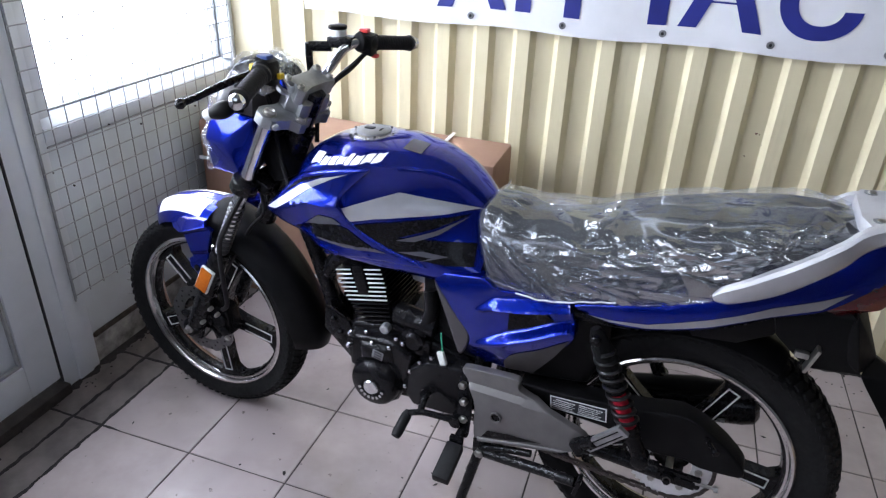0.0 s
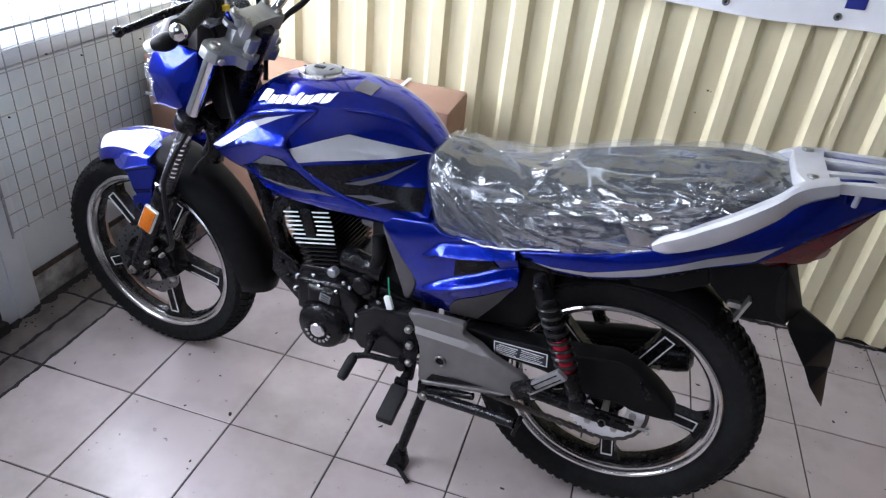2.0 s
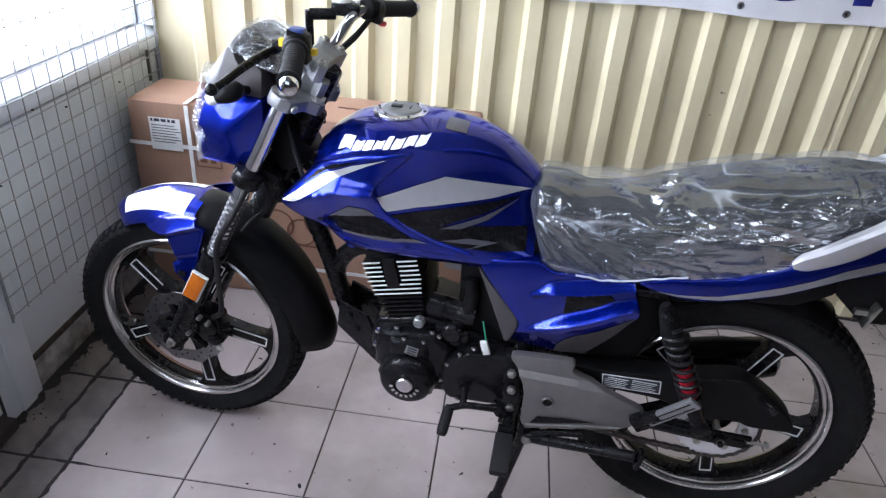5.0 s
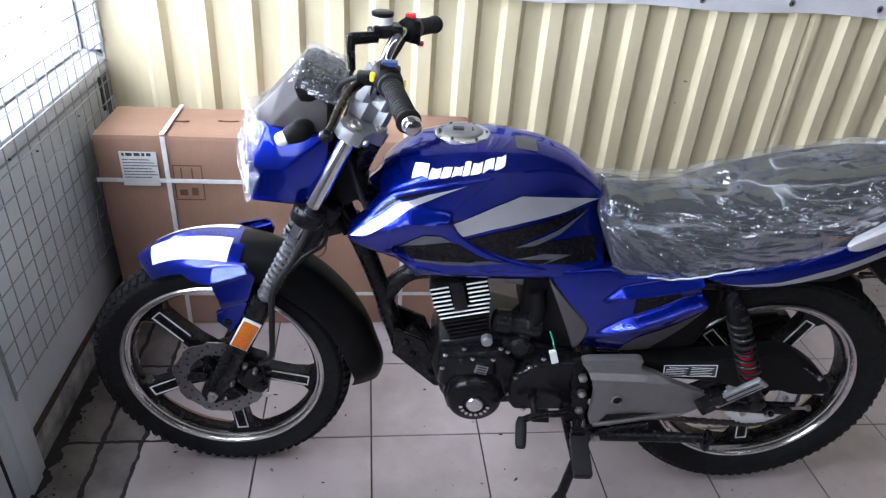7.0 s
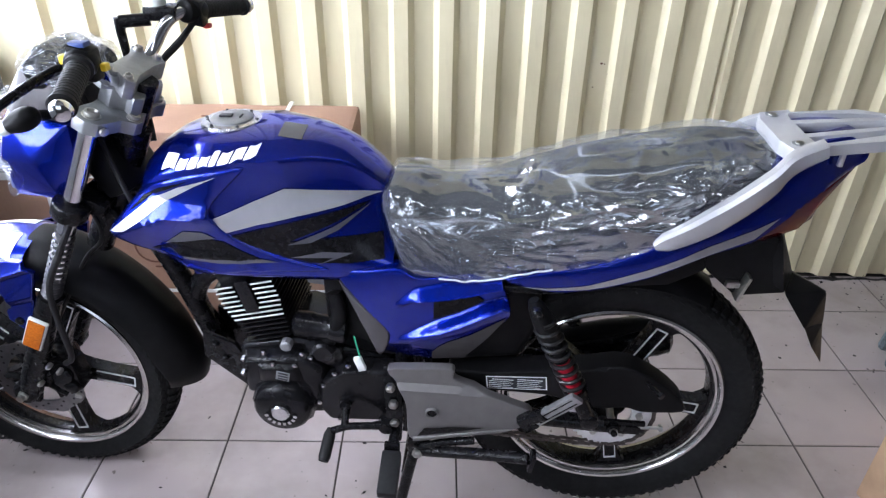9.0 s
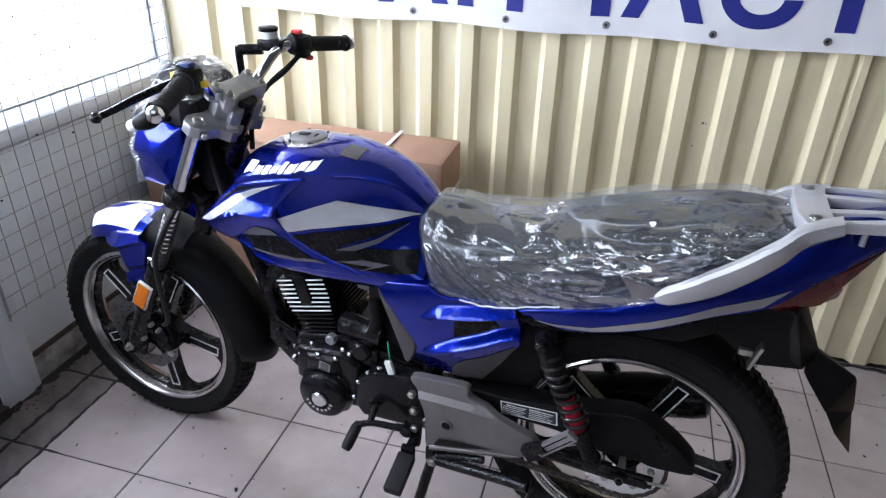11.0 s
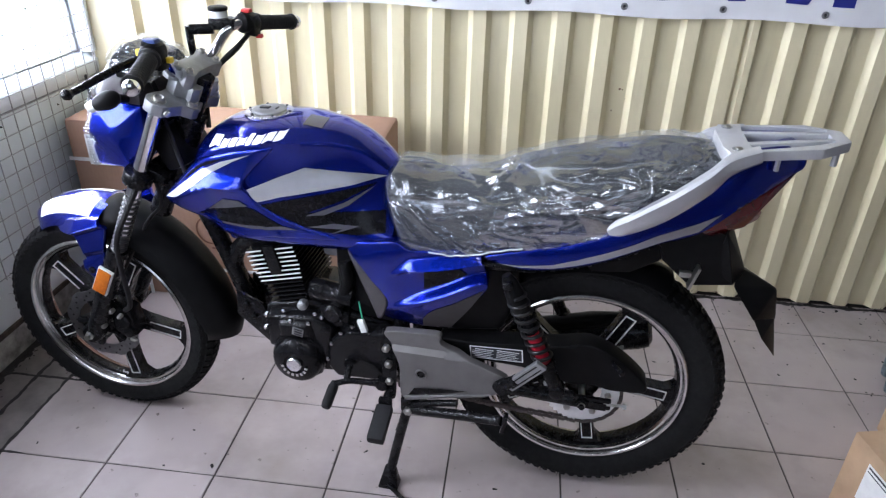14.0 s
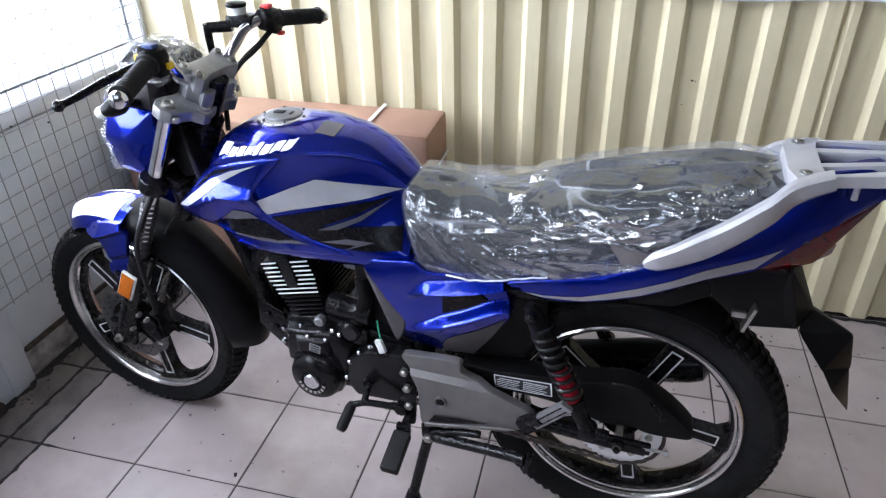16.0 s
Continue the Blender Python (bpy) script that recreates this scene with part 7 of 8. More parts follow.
hull(bm, [(0.605, 0.122, 0.400), (0.555, 0.124, 0.438), (0.470, 0.118, 0.442), (0.455, 0.114, 0.420), (0.452, 0.114, 0.320), (0.470, 0.116, 0.304), (0.590, 0.118, 0.300), (0.612, 0.118, 0.330), (0.615, 0.08, 0.40), (0.555, 0.08, 0.45), (0.452, 0.08, 0.45), (0.445, 0.08, 0.31), (0.600, 0.08, 0.29)], 0.010, 3)
part("sprocket_cover", bm, M["engine_black"], eng)
bm = bmesh.new()                                            # starter bump and breather
hull(bm, [(0.640, 0.10, 0.480), (0.560, 0.10, 0.470), (0.640, 0.10, 0.440), (0.560, 0.10, 0.425), (0.630, 0.06, 0.495), (0.560, 0.06, 0.485)], 0.010)
lathe(bm, [(0.024, 0.0), (0.024, 0.016), (0.018, 0.022)], (0.598, 0.09, 0.472), (0, 1, 0), 28)
part("starter_cover", bm, M["engine_black"], eng)
bm = bmesh.new()                                            # starter motor lying behind the cylinder
lathe(bm, [(0.018, -0.055), (0.027, -0.050), (0.028, -0.020), (0.0265, -0.018), (0.0265, 0.018), (0.028, 0.020), (0.027, 0.050), (0.020, 0.056)], (0.605, 0.075, 0.515), (1, 0, 0.12), 28)
part("starter_motor", bm, M["engine_black"], eng)
bm = bmesh.new()                                            # octagonal top edge of the round cover
lathe(bm, [(0.0705, 0.004), (0.0705, 0.030), (0.066, 0.036), (0.055, 0.036)], V(0.688, 0.085, 0.340), (0, 1, 0), 10)
part("cover_flange", bm, M["engine_black"], eng)
bm = bmesh.new()
hull(bm, [(0.735, 0.118, 0.445), (0.650, 0.118, 0.452), (0.640, 0.118, 0.402), (0.735, 0.118, 0.395), (0.722, 0.128, 0.436), (0.660, 0.128, 0.440), (0.655, 0.128, 0.410), (0.722, 0.128, 0.404)], 0.004)
part("timing_cover", bm, M["engine_black"], eng)
cyl = Matrix.Translation((0.706, 0.0, 0.470)) @ Matrix.Rotation(radians(14), 4, "Y")
bm = bmesh.new()
t = bmesh.new()
box(t, (0, 0, 0.075), (0.088, 0.135, 0.16), None, 0.008)
merge(bm, t, cyl)
part("cylinder", bm, M["engine_black"], eng)
for k in range(13):
    z = 0.018 + 0.0118 * k
    bright = k >= 5
    w = 0.082 + 0.028 * min(1, k / 8)
    spans = [(-w * 0.5 - 0.004, w * 0.5 + 0.004)] if k < 8 else [(-w * 0.5 - 0.006, -0.016), (0.020, w * 0.5 + 0.006)]
    bm = bmesh.new()
    t = bmesh.new()
    box(t, (0, 0, z), (w - 0.01, 0.165 + 0.02 * (k / 12), 0.003), None, 0.001)
    for x0, x1 in spans:
        box(t, ((x0 + x1) / 2, 0.0, z), (x1 - x0, 0.176 + 0.026 * (k / 12), 0.0032), None, 0.001)
    merge(bm, t, cyl)
    fin = part("fin", bm, M["engine_black"], eng)
    if bright:
        for x0, x1 in spans:
            for s in (1, -1):
                bm = bmesh.new()
                t = bmesh.new()
                box(t, ((x0 + x1) / 2, s * (0.0888 + 0.013 * (k / 12)), z), (x1 - x0 - 0.001, 0.0030, 0.0030), None, 0.0008)
                merge(bm, t, cyl)
                part("fin_edge", bm, M["fin_alloy"], fin, "bare machined fin edge")
bm = bmesh.new()
t = bmesh.new()
box(t, (0, 0, 0.180), (0.120, 0.165, 0.050), None, 0.012)
box(t, (0.004, 0.085, 0.130), (0.030, 0.030, 0.075), None, 0.005)
box(t, (0.0, 0, 0.215), (0.10, 0.12, 0.03), None, 0.010)
merge(bm, t, cyl)
part("cylinder_head", bm, M["engine_black"], eng)
for x, z in ((0.720, 0.466), (0.700, 0.447), (0.655, 0.447), (0.624, 0.462), (0.765, 0.418), (0.760, 0.455), (0.600, 0.398), (0.574, 0.432), (0.612, 0.350), (0.545, 0.455), (0.640, 0.470), (0.482, 0.310), (0.570, 0.304)):
    bm = bmesh.new()
    lathe(bm, [(0.0062, -0.004), (0.0062, 0.004), (0.003, 0.0065)], (x, 0.118 if z < 0.46 else 0.108, z), (0, 1, 0), 6)
    part("bolt", bm, M["chrome"], eng)
bm = bmesh.new()
lathe(bm, [(0.0125, -0.01), (0.0125, 0.006), (0.009, 0.009)], (0.672, 0.105, 0.487), (0, 1, 0), 8)
part("tensioner_bolt", bm, M["cast_alloy"], eng)
bm = bmesh.new()
box(bm, (0.680, 0.1290, 0.424), (0.028, 0.002, 0.022), Matrix.Rotation(radians(-12), 3, "Y"), 0.0006)
pt = part("capacity_plate", bm, M["cast_alloy"], eng, "small engraved metal plate")
bm = bmesh.new()
for k in range(3):
    box(bm, (0.680 - 0.001 * k, 0.1304, 0.417 + 0.007 * k), (0.020, 0.0012, 0.0035), Matrix.Rotation(radians(-12), 3, "Y"))
part("print", bm, M["label_black"], pt)
bm = bmesh.new()                                            # carburettor and inlet
hull(bm, mirror_y([(0.640, 0.035, 0.650), (0.585, 0.035, 0.660), (0.640, 0.035, 0.590), (0.580, 0.035, 0.585)]), 0.010)
lathe(bm, [(0.030, -0.04), (0.034, -0.02), (0.034, 0.02), (0.028, 0.04)], (0.61, 0.0, 0.62), (1, 0, 0.2), 24)
part("carburettor", bm, M["cast_alloy"], eng, "grey cast carburettor")
bm = bmesh.new()
lathe(bm, [(0.020, 0), (0.020, 0.012), (0.014, 0.018)], (0.612, 0.034, 0.636), (0, 1, 0), 18)
lathe(bm, [(0.009, 0), (0.009, 0.016), (0.006, 0.02)], (0.585, 0.034, 0.655), (0, 1, 0), 12)
part("carburettor_cap", bm, M["steel"], eng)
bm = bmesh.new()                                            # battery box and black fill between engine and side panels
hull(bm, mirror_y([(0.55, 0.070, 0.620), (0.56, 0.075, 0.50), (0.44, 0.085, 0.46), (0.32, 0.09, 0.46), (0.30, 0.09, 0.64), (0.45, 0.08, 0.66)]), 0.010)
part("airbox", bm, M["black_plastic"], eng)
bm = bmesh.new()
hull(bm, mirror_y([(0.600, 0.055, 0.635), (0.595, 0.062, 0.52), (0.575, 0.070, 0.46), (0.44, 0.075, 0.45), (0.44, 0.070, 0.66)]), 0.012)
part("air_filter_box", bm, M["black_plastic"], eng)
bm = bmesh.new()
tube(bm, [(0.575, 0.072, 0.60), (0.565, 0.080, 0.56), (0.575, 0.084, 0.52), (0.590, 0.086, 0.49)], 0.016, 12)
part("breather_hose", bm, M["black_plastic"], eng, "thick black rubber hose")
for s in (1, -1):
    bm = bmesh.new()
    hull(bm, [(0.345, s * 0.070, 0.67), (0.345, s * 0.070, 0.45), (0.20, s * 0.070, 0.47), (0.165, s * 0.070, 0.56), (0.170, s * 0.070, 0.67), (0.345, s * 0.084, 0.66), (0.345, s * 0.084, 0.46), (0.21, s * 0.080, 0.48), (0.18, s * 0.080, 0.56), (0.18, s * 0.084, 0.66)], 0.006)
    part("inner_side_cover", bm, M["black_plastic"], eng)
bm = bmesh.new()
tube(bm, [(0.535, 0.095, 0.512), (0.528, 0.106, 0.495), (0.522, 0.112, 0.475)], 0.0018, 6)
part("wire", bm, M["green_wire"], eng, "green cable")
bm = bmesh.new()
box(bm, (0.522, 0.114, 0.458), (0.016, 0.010, 0.034), Matrix.Rotation(radians(18), 3, "Y"), 0.002)
part("connector", bm, M["white_plastic"], eng, "loose white plug")

# -- exhaust on the far side
ex = new("exhaust")
ex.parent = bike
tagged(ex, "black exhaust pipe and silencer")
bm = bmesh.new()
tube(bm, [(0.780, 0.0, 0.600), (0.850, 0.0, 0.585), (0.895, -0.005, 0.52), (0.885, -0.03, 0.43), (0.82, -0.08, 0.30), (0.70, -0.12, 0.235), (0.50, -0.14, 0.235), (0.30, -0.15, 0.270)], 0.021, 14)
part("header", bm, M["black_gloss"], ex)
bm = bmesh.new()
tube(bm, [(0.33, -0.150, 0.265), (0.28, -0.152, 0.273), (0.20, -0.156, 0.288), (-0.13, -0.163, 0.362), (-0.158, -0.163, 0.368), (-0.168, -0.163, 0.370)], [0.024, 0.040, 0.049, 0.051, 0.046, 0.030], 24, 0)
part("silencer", bm, M["black_gloss"], ex)
bm = bmesh.new()
tube(bm, [(0.17, -0.128, 0.350), (-0.02, -0.138, 0.392), (-0.11, -0.144, 0.410)], [0.020, 0.024, 0.014], 12, 0)
part("heat_shield", bm, M["black_plastic"], ex)

# -- swing arm, chain case, sprocket and chain
sw = new("swing_arm")
sw.parent = bike
tagged(sw, "black swing arm with chain guard and final drive")
for s in (1, -1):
    bm = bmesh.new()
    tube(bm, [(0.43, s * 0.085, 0.335), (0.20, s * 0.100, 0.333), (0.02, s * 0.108, 0.331)], 0.018, 12, 0)
    box(bm, (-0.018, s * 0.110, 0.331), (0.096, 0.010, 0.030), None, 0.004)
    part("arm", bm, M["black_gloss"], sw)
    bm = bmesh.new()
    rod(bm, (-0.050, s * 0.114, 0.333), (-0.100, s * 0.114, 0.336), 0.0035, 8)
    lathe(bm, [(0.0075, 0), (0.0075, 0.008)], (-0.092, s * 0.114, 0.3355), (-1, 0, 0.05), 6)
    part("chain_adjuster", bm, M["steel"], sw)
    bm = bmesh.new()
    lathe(bm, [(0.014, 0), (0.014, 0.010), (0.007, 0.013), (0.007, 0.022)], (0, s * 0.115, 0.331), (0, s, 0), 6)
    part("axle_nut", bm, M["engine_black"], sw)
    bm = bmesh.new()
    box(bm, (-0.016, s * 0.1165, 0.326), (0.080, 0.003, 0.020), None, 0.001)
    part("adjuster_plate", bm, M["black_gloss"], sw)
cg_y = lambda x, z: 0.105
bm = panel([(0.345, 0.450), (0.264, 0.447), (0.169, 0.458), (0.072, 0.468), (0.003, 0.486), (-0.046, 0.469), (-0.096, 0.435), (-0.137, 0.395), (-0.140, 0.371), (-0.052, 0.364), (-0.020, 0.378), (0.030, 0.366), (0.085, 0.380), (0.138, 0.396), (0.262, 0.401), (0.345, 0.400)], cg_y, 0.045, 1, 0.012, 0.005)
cg = part("chain_guard", bm, M["black_plastic"], sw, "black plastic chain guard with a printed label")
bm = panel([(0.268, 0.440), (0.146, 0.447), (0.142, 0.412), (0.264, 0.407)], cg_y, 0.0, 1, 0.012, 0.0, False, 0.0012)
part("label", bm, M["white_decal"], cg, "black label with white print")
bm = panel([(0.2655, 0.4378), (0.1485, 0.4445), (0.1450, 0.4145), (0.2615, 0.4095)], cg_y, 0.0, 1, 0.012, 0.0, False, 0.0018)
part("label_field", bm, M["label_black"], cg)
bm = bmesh.new()
for row in range(5):
    z = 0.4345 - 0.0050 * row
    bar_text(bm, 0.2605 - (0.006 if row == 0 else 0), 0.212 + 0.004 * (row % 2), z - 0.0005, 0.1074, 0.0020 if row == 0 else 0.0011, 3, row)
    bar_text(bm, 0.204, 0.153 + 0.004 * (row % 3), z + 0.0022, 0.1074, 0.0020 if row == 0 else 0.0011, 3, row + 20)
part("label_print", bm, M["white_decal"], cg)
bm = bmesh.new()
rod(bm, (-0.05, 0.10, 0.448), (-0.072, 0.135, 0.446), 0.0045, 8)
lathe(bm, [(0.0075, 0), (0.0075, 0.006)], (-0.072, 0.135, 0.446), (-0.5, 0.8, 0), 6)
part("guard_bolt", bm, M["black_gloss"], sw)
bm = bmesh.new()                                            # sprocket with teeth and holes
sc = V(0, 0.074, 0.331)
n = 40
prof = []
lathe(bm, [(0.088, -0.003), (0.088, 0.003), (0.045, 0.003), (0.045, -0.003)], sc, (0, 1, 0), n * 2, closed=True)
for v in bm.verts:
    d = v.co - sc
    r = math.hypot(d.x, d.z)
    if r > 0.07:
        k = 1.0 + (0.05 if int(round(math.atan2(d.z, d.x) / (2 * math.pi) * n * 2)) % 2 else -0.02)
        v.co.x, v.co.z = sc.x + d.x * k, sc.z + d.z * k
spk = part("sprocket", bm, M["fin_alloy"], sw, "plated steel rear sprocket")
for k in range(6):
    a = 2 * math.pi * k / 6
    bm = bmesh.new()
    lathe(bm, [(0.008, 0.003), (0.008, 0.010), (0.004, 0.013)], sc + V(0.06 * math.cos(a), 0, 0.06 * math.sin(a)), (0, 1, 0), 6)
    part("bolt", bm, M["steel"], spk)
bm = bmesh.new()                                            # chain: links round the sprocket and along both runs
path = []
for k in range(24):
    a = radians(90 + 180 * k / 23)
    path.append(V(0.090 * math.cos(a), 0.074, 0.331 + 0.090 * math.sin(a)))
low = [V(x, 0.076 + (0.014 * x / 0.5), 0.241 + 0.062 * (x / 0.5) - 0.012 * math.sin(math.pi * x / 0.5)) for x in np.arange(0.013, 0.50, 0.0127)]
up = [V(x, 0.076 + (0.014 * x / 0.5), 0.421 - 0.030 * (x / 0.5)) for x in np.arange(0.013, 0.50, 0.0127)]
for i, q in enumerate(path + low + up):
    if i < len(path):
        d = V(-(q - sc).z, 0, (q - sc).x)
    else:
        d = V(1, 0, 0.12)
    ang = math.atan2(d.z, d.x)
    box(bm, q + V(0, 0.004 if i % 2 else 0.006, 0), (0.0150, 0.0022, 0.0085), Matrix.Rotation(-ang, 3, "Y"), 0.0006)
    box(bm, q - V(0, 0.004 if i % 2 else 0.006, 0), (0.0150, 0.0022, 0.0085), Matrix.Rotation(-ang, 3, "Y"), 0.0006)
part("chain", bm, M["chain_steel"], sw, "oiled drive chain", sharp=30)

# -- shock absorbers
for s in (1, -1):
    a, b = V(0.186, s * 0.148, 0.650), V(0.060, s * 0.150, 0.385)
    d = (b - a).normalized()
    L = (b - a).length
    root = new("shock_absorber")
    root.parent = bike
    tagged(root, "rear shock absorber with a black spring over a red body")
    bm = bmesh.new()
    tube(bm, [a - d * 0.016, a, a + d * 0.014, a + d * 0.03, a + d * 0.075, a + d * 0.082], [0.010, 0.016, 0.018, 0.0205, 0.0215, 0.019], 20, 0)
    part("top_cover", bm, M["black_plastic"], root)
    bm = bmesh.new()
    rod(bm, a + d * 0.132, a + d * 0.215, 0.0150, 18)
    part("damper_body", bm, M["red_spring"], root, "red damper body")
    bm = bmesh.new()
    rod(bm, a + d * 0.07, a + d * 0.133, 0.0150, 18)
    part("damper_sleeve", bm, M["black_gloss"], root)
    bm = bmesh.new()
    tube(bm, [a + d * 0.212, a + d * 0.222, a + d * 0.224, b - d * 0.02, b], [0.022, 0.022, 0.017, 0.016, 0.018], 18, 0)
    lathe(bm, [(0.016, -0.018), (0.018, -0.012), (0.018, 0.014), (0.012, 0.018)], b, (0, s, 0), 18)
    part("lower_mount", bm, M["black_gloss"], root)
    u, w = frame_of(d)
    line = []
    for k in range(9 * 16 + 1):
        q = 2 * math.pi * k / 16
        line.append(a + d * (0.035 + 0.180 * k / (9 * 16)) + (u * math.cos(q) + w * math.sin(q)) * 0.0205)
    bm = bmesh.new()
    tube(bm, line, 0.0042, 8, 0)
    part("spring", bm, M["spring_black"], root, "black coil spring")
    bm = bmesh.new()
    lathe(bm, [(0.011, 0), (0.011, 0.012), (0.006, 0.016)], a + V(0, s * 0.014, 0), (0, s, 0), 14)
    part("dome_nut", bm, M["black_gloss"], root)

# -- stands, rider's footrests and gear pedal
st = new("centre_stand")
st.parent = bike
tagged(st, "black centre stand, down")
for s in (1, -1):
    bm = bmesh.new()
    tube(bm, [(0.408, s * 0.125, 0.250), (0.425, s * 0.135, 0.170), (0.448, s * 0.150, 0.050), (0.452, s * 0.153, 0.018)], 0.0125, 12)
    part("leg", bm, M["black_gloss"], st)
    bm = bmesh.new()
    hull(bm, [(0.436, s * 0.145, 0.062), (0.462, s * 0.148, 0.062), (0.478, s * 0.140, 0.001), (0.425, s * 0.140, 0.001), (0.425, s * 0.178, 0.001), (0.478, s * 0.178, 0.001), (0.448, s * 0.162, 0.060)], 0.003)
    part("foot", bm, M["black_gloss"], st)
bm = bmesh.new()
rod(bm, (0.430, -0.13, 0.165), (0.430, 0.13, 0.165), 0.011, 12)
rod(bm, (0.405, -0.12, 0.252), (0.405, 0.12, 0.252), 0.012, 12)
part("cross_tube", bm, M["black_gloss"], st)
bm = bmesh.new()
tube(bm, [(0.452, 0.172, 0.012), (0.425, 0.190, 0.010), (0.402, 0.205, 0.004)], 0.006, 8)
part("foot_lever", bm, M["black_gloss"], st)
ss = new("side_stand")
ss.parent = bike
tagged(ss, "black side stand folded up along the frame")
bm = bmesh.new()
hull(bm, [(0.425, 0.118, 0.285), (0.375, 0.118, 0.290), (0.425, 0.118, 0.240), (0.380, 0.118, 0.238), (0.425, 0.142, 0.285), (0.375, 0.142, 0.285), (0.425, 0.142, 0.240), (0.380, 0.142, 0.238)], 0.006)
part("pivot_bracket", bm, M["black_gloss"], ss)
bm = bmesh.new()
tube(bm, [(0.402, 0.146, 0.258), (0.36, 0.152, 0.262), (0.25, 0.176, 0.290), (0.175, 0.196, 0.309)], [0.014, 0.0125, 0.0125, 0.0115], 14, 0)
box(bm, (0.168, 0.198, 0.306), (0.010, 0.028, 0.044), Matrix.Rotation(radians(-10), 3, "Y"), 0.003)
part("leg", bm, M["black_gloss"], ss)
bm = bmesh.new()
tube(bm, [(0.395, 0.150, 0.272), (0.34, 0.145, 0.285), (0.285, 0.150, 0.300)], 0.0085, 10)
part("return_spring", bm, M["black_gloss"], ss)
bm = bmesh.new()
lathe(bm, [(0.011, 0), (0.011, 0.010), (0.006, 0.014)], (0.402, 0.152, 0.258), (0, 1, 0), 6)
part("bolt", bm, M["steel"], ss)
for s in (1, -1):
    bm = bmesh.new()
    rod(bm, (0.450, s * 0.140, 0.300), (0.452, s * 0.180, 0.288), 0.011, 12)
    box(bm, (0.452, s * 0.176, 0.290), (0.032, 0.014, 0.028), None, 0.004)
    fp = part("rider_footrest", bm, M["black_gloss"], bike, "black rubber rider footrest")
    bm = bmesh.new()
    m = Matrix.Rotation(radians(-18 * s), 3, "X")
    box(bm, (0.451, s * 0.226, 0.270), (0.040, 0.092, 0.026), m, 0.006)
    for k in range(5):
        box(bm, (0.451, s * (0.192 + 0.017 * k), 0.285 - 0.0055 * k), (0.036, 0.009, 0.008), m, 0.002)
    part("tread", bm, M["grip_rubber"], fp, "ribbed rubber tread")
bm = bmesh.new()
tube(bm, [(0.470, 0.140, 0.318), (0.500, 0.150, 0.322), (0.545, 0.160, 0.326), (0.578, 0.168, 0.318)], [0.012, 0.008, 0.0075, 0.008], 10)
lathe(bm, [(0.014, -0.012), (0.014, 0.012)], (0.468, 0.142, 0.318), (0, 1, 0), 16)
rod(bm, (0.556, 0.110, 0.352), (0.552, 0.160, 0.326), 0.008, 10)
lathe(bm, [(0.012, -0.008), (0.012, 0.010)], (0.556, 0.120, 0.350), (0, 1, 0), 14)
gp = part("gear_pedal", bm, M["black_gloss"], bike, "black gear pedal with a rubber toe piece")
bm = bmesh.new()
tube(bm, [(0.580, 0.160, 0.316), (0.582, 0.172, 0.310), (0.585, 0.212, 0.290), (0.586, 0.220, 0.286)], [0.009, 0.0125, 0.0125, 0.010], 14, 0)
part("toe_rubber", bm, M["grip_rubber"], gp)


# ---- floor tiles, last: each one a piece of the floor ----
def tiled_floor():
    root = empty("floor", Matrix(), "pinkish beige ceramic floor tiles with dark joints", "floor", "structure")
    b = bmesh.new()
    box(b, ((LEFT_X + RIGHT_X) / 2, (WALL_Y + NEAR_Y) / 2, -0.0305), (RIGHT_X - LEFT_X + 0.2, WALL_Y - NEAR_Y + 0.1, 0.055))
    part("joint_bed", b, M["grout"], root, "dark dirty grout")
    X0, Y0, T, gap = -1.316, 1.077, 0.300, 0.0042

    def tile_mesh(w, h):
        t = bmesh.new()
        box(t, (0, 0, -0.003), (w - gap, h - gap, 0.006))
        top = [e for e in t.edges if all(v.co.z > -0.001 for v in e.verts)]
        bmesh.ops.bevel(t, geom=top, offset=0.0016, segments=2, affect="EDGES", profile=0.5)
        me = bpy.data.meshes.new("tile")
        t.to_mesh(me)
        t.free()
        # narrow columns at the wall take the tone with grime and painted shade
        me.materials.append(M["grimy_shaded_tile"] if w < 0.15 else M["tile"])
        return me

    rnd = random.Random(11)
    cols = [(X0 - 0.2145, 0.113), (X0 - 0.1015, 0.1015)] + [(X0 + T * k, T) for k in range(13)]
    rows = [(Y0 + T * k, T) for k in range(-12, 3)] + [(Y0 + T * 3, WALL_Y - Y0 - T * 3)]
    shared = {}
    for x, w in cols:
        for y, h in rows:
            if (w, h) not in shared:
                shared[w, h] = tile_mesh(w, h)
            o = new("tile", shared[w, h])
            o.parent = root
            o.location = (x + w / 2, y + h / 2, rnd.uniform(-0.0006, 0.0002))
            o.rotation_euler = (rnd.uniform(-0.0012, 0.0012), rnd.uniform(-0.0012, 0.0012), 0)


tiled_floor()


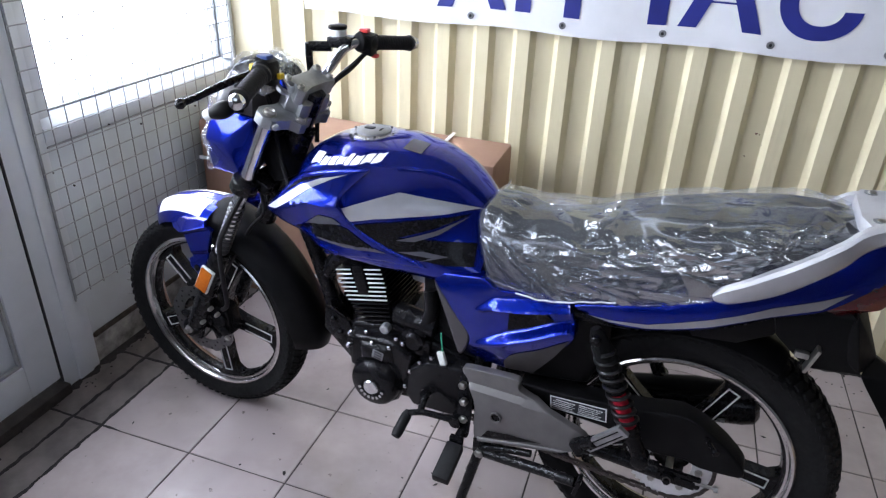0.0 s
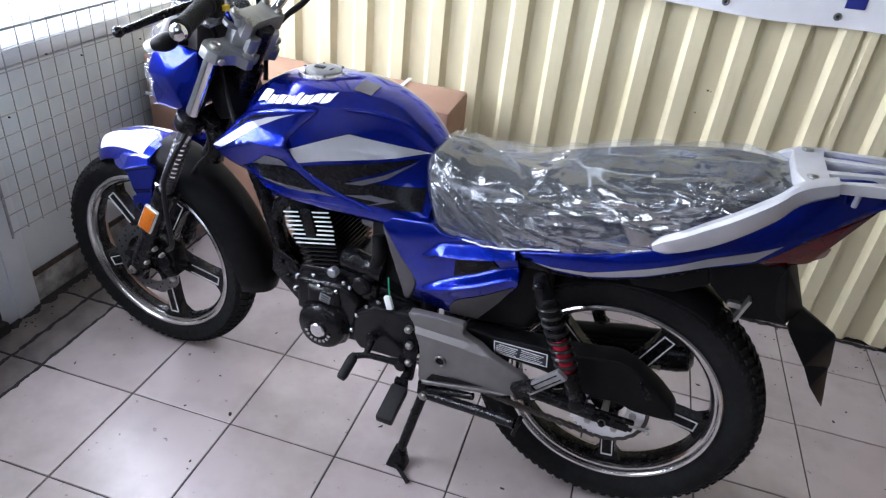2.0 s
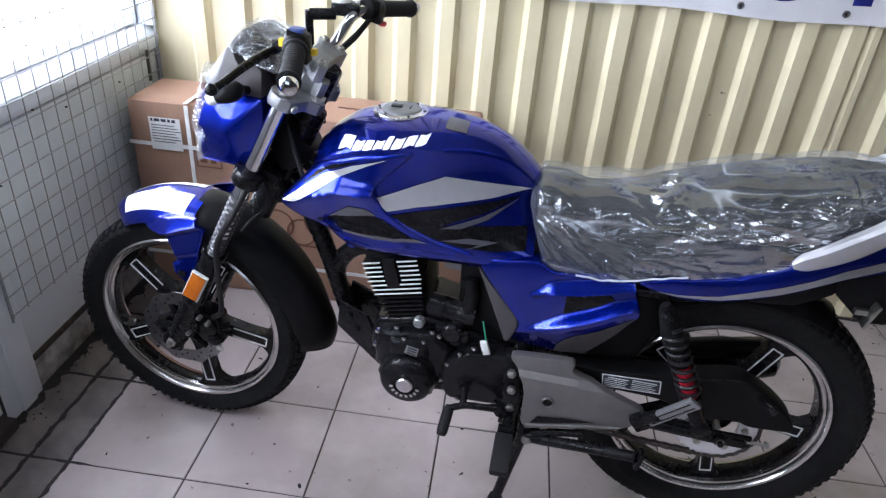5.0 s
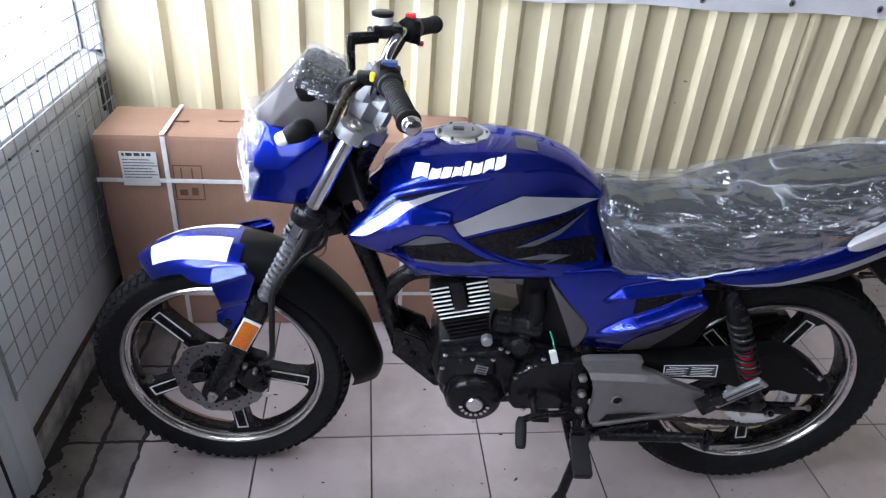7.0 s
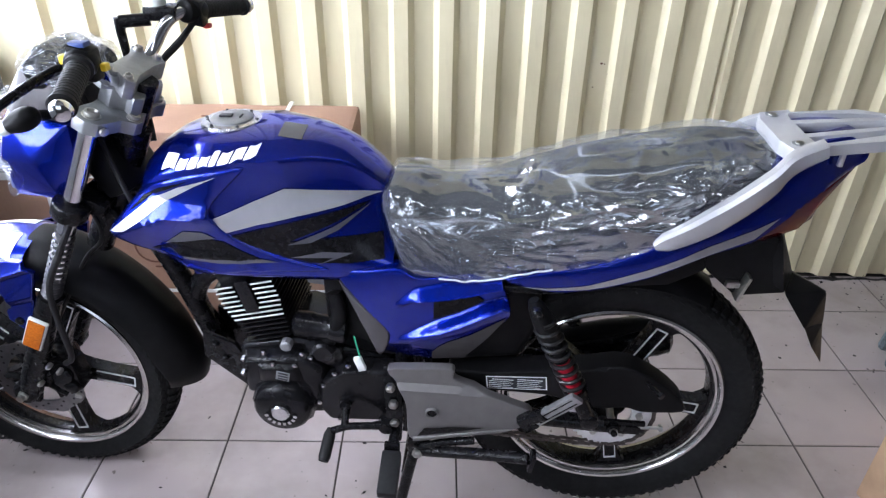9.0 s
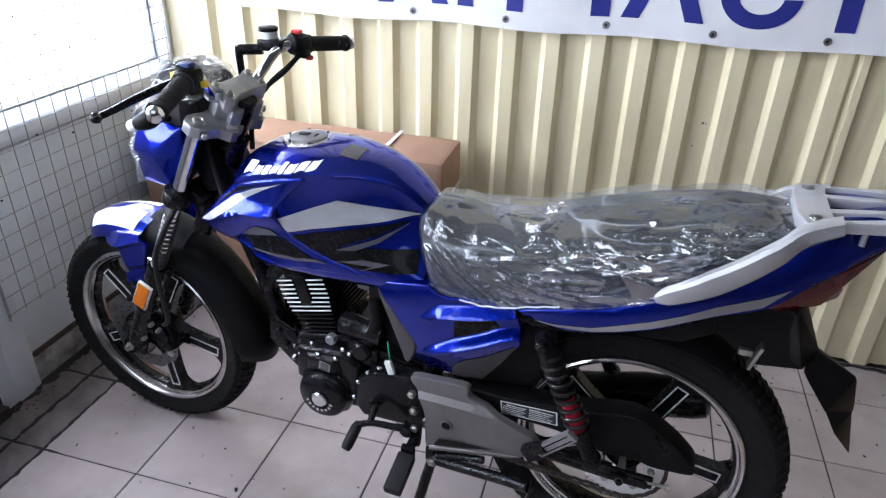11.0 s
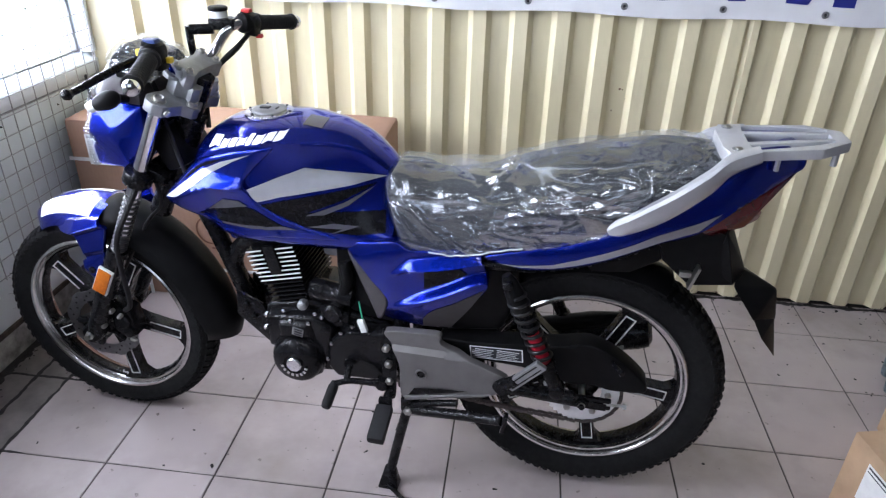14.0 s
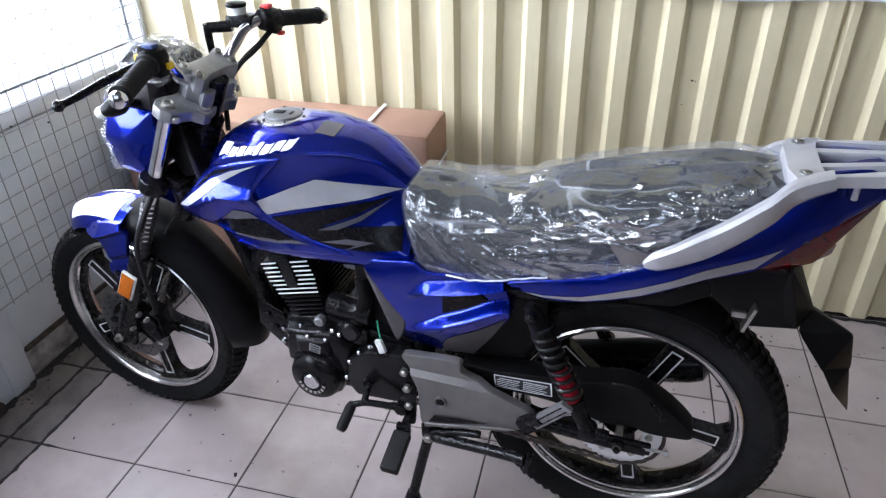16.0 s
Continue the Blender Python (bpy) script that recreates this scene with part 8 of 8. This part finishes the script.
def floor_crumbs():
    """Small crumbs and flecks of dirt on the floor and along the walls."""
    rnd = random.Random(5)
    b = bmesh.new()
    for k in range(330):
        if k >= 170:
            x, y = rnd.uniform(0.2, 1.7), WALL_Y - 0.03 - abs(rnd.gauss(0, 0.22))
            r = rnd.uniform(0.0012, 0.004)
        elif k < 90:
            x, y = rnd.uniform(-1.3, 1.6), rnd.uniform(0.7, 2.1)
            r = rnd.uniform(0.002, 0.005)
        elif k < 130:
            x, y = LEFT_X + abs(rnd.gauss(0, 0.03)) + 0.03, rnd.uniform(0.7, 2.1)
            r = rnd.uniform(0.002, 0.005)
        else:
            x, y = rnd.uniform(-0.4, 1.6), WALL_Y - abs(rnd.gauss(0, 0.02)) - 0.01
            r = rnd.uniform(0.004, 0.012)
        t = bmesh.new()
        bmesh.ops.create_icosphere(t, subdivisions=1, radius=r)
        for v in t.verts:
            v.co += V(rnd.uniform(-1, 1), rnd.uniform(-1, 1), rnd.uniform(-1, 1)) * r * 0.35
        bmesh.ops.scale(t, vec=(rnd.uniform(0.7, 1.8), 0.8, 0.35), verts=t.verts)
        merge(b, t, pose(x, y, r * 0.3, 0, 0, rnd.uniform(0, 180)))
    tagged(put("floor_crumbs", b, M["grime"]), "dark crumbs and flecks of dirt on the tiles", "dirt", kind="stuff")


floor_crumbs()


def grime_lines():
    """Black dirt packed into the joints beside the shop front and along the foot of the walls."""
    root = bpy.data.objects["floor"]
    for a, c, w in ((V(-1.316, 0.55, 0), V(-1.316, 2.10, 0), 0.0075), (V(-1.418, 0.55, 0), V(-1.418, 2.12, 0), 0.0085), (V(-1.530, 0.50, 0), V(-1.520, 2.15, 0), 0.026),
                    (V(-1.53, 1.677, 0), V(-1.17, 1.677, 0), 0.007), (V(-1.53, 1.377, 0), V(-1.20, 1.377, 0), 0.006), (V(-1.53, 1.077, 0), V(-1.25, 1.077, 0), 0.005), (V(-0.41, 2.180, 0), V(2.0, 2.176, 0), 0.013)):
        b = bmesh.new()
        d = (c - a).normalized()
        n = V(-d.y, d.x, 0)
        rows = []
        count = int((c - a).length / 0.008)
        for k in range(count + 1):
            p = a + (c - a) * k / count
            f = 1 - max(0, abs(2 * k / count - 1) - 0.8) * 4
            l = w * f * (0.7 + 0.8 * noise.noise(p * 26) + 0.4 * noise.noise(p * 90))
            r = w * f * (0.7 + 0.8 * noise.noise(p * 26 + V(7, 3, 0)) + 0.4 * noise.noise(p * 90 + V(2, 9, 0)))
            z = 0.0009
            rows.append([b.verts.new(p + n * max(0.0008, l) + V(0, 0, z - 0.0004)), b.verts.new(p + V(0, 0, z + 0.0006)), b.verts.new(p - n * max(0.0008, r) + V(0, 0, z - 0.0004))])
        for p, q in zip(rows, rows[1:]):
            for k in range(2):
                b.faces.new((p[k], p[k + 1], q[k + 1], q[k]))
        part("grime_line", b, M["grime"], root, "black dirt packed along a joint")


grime_lines()
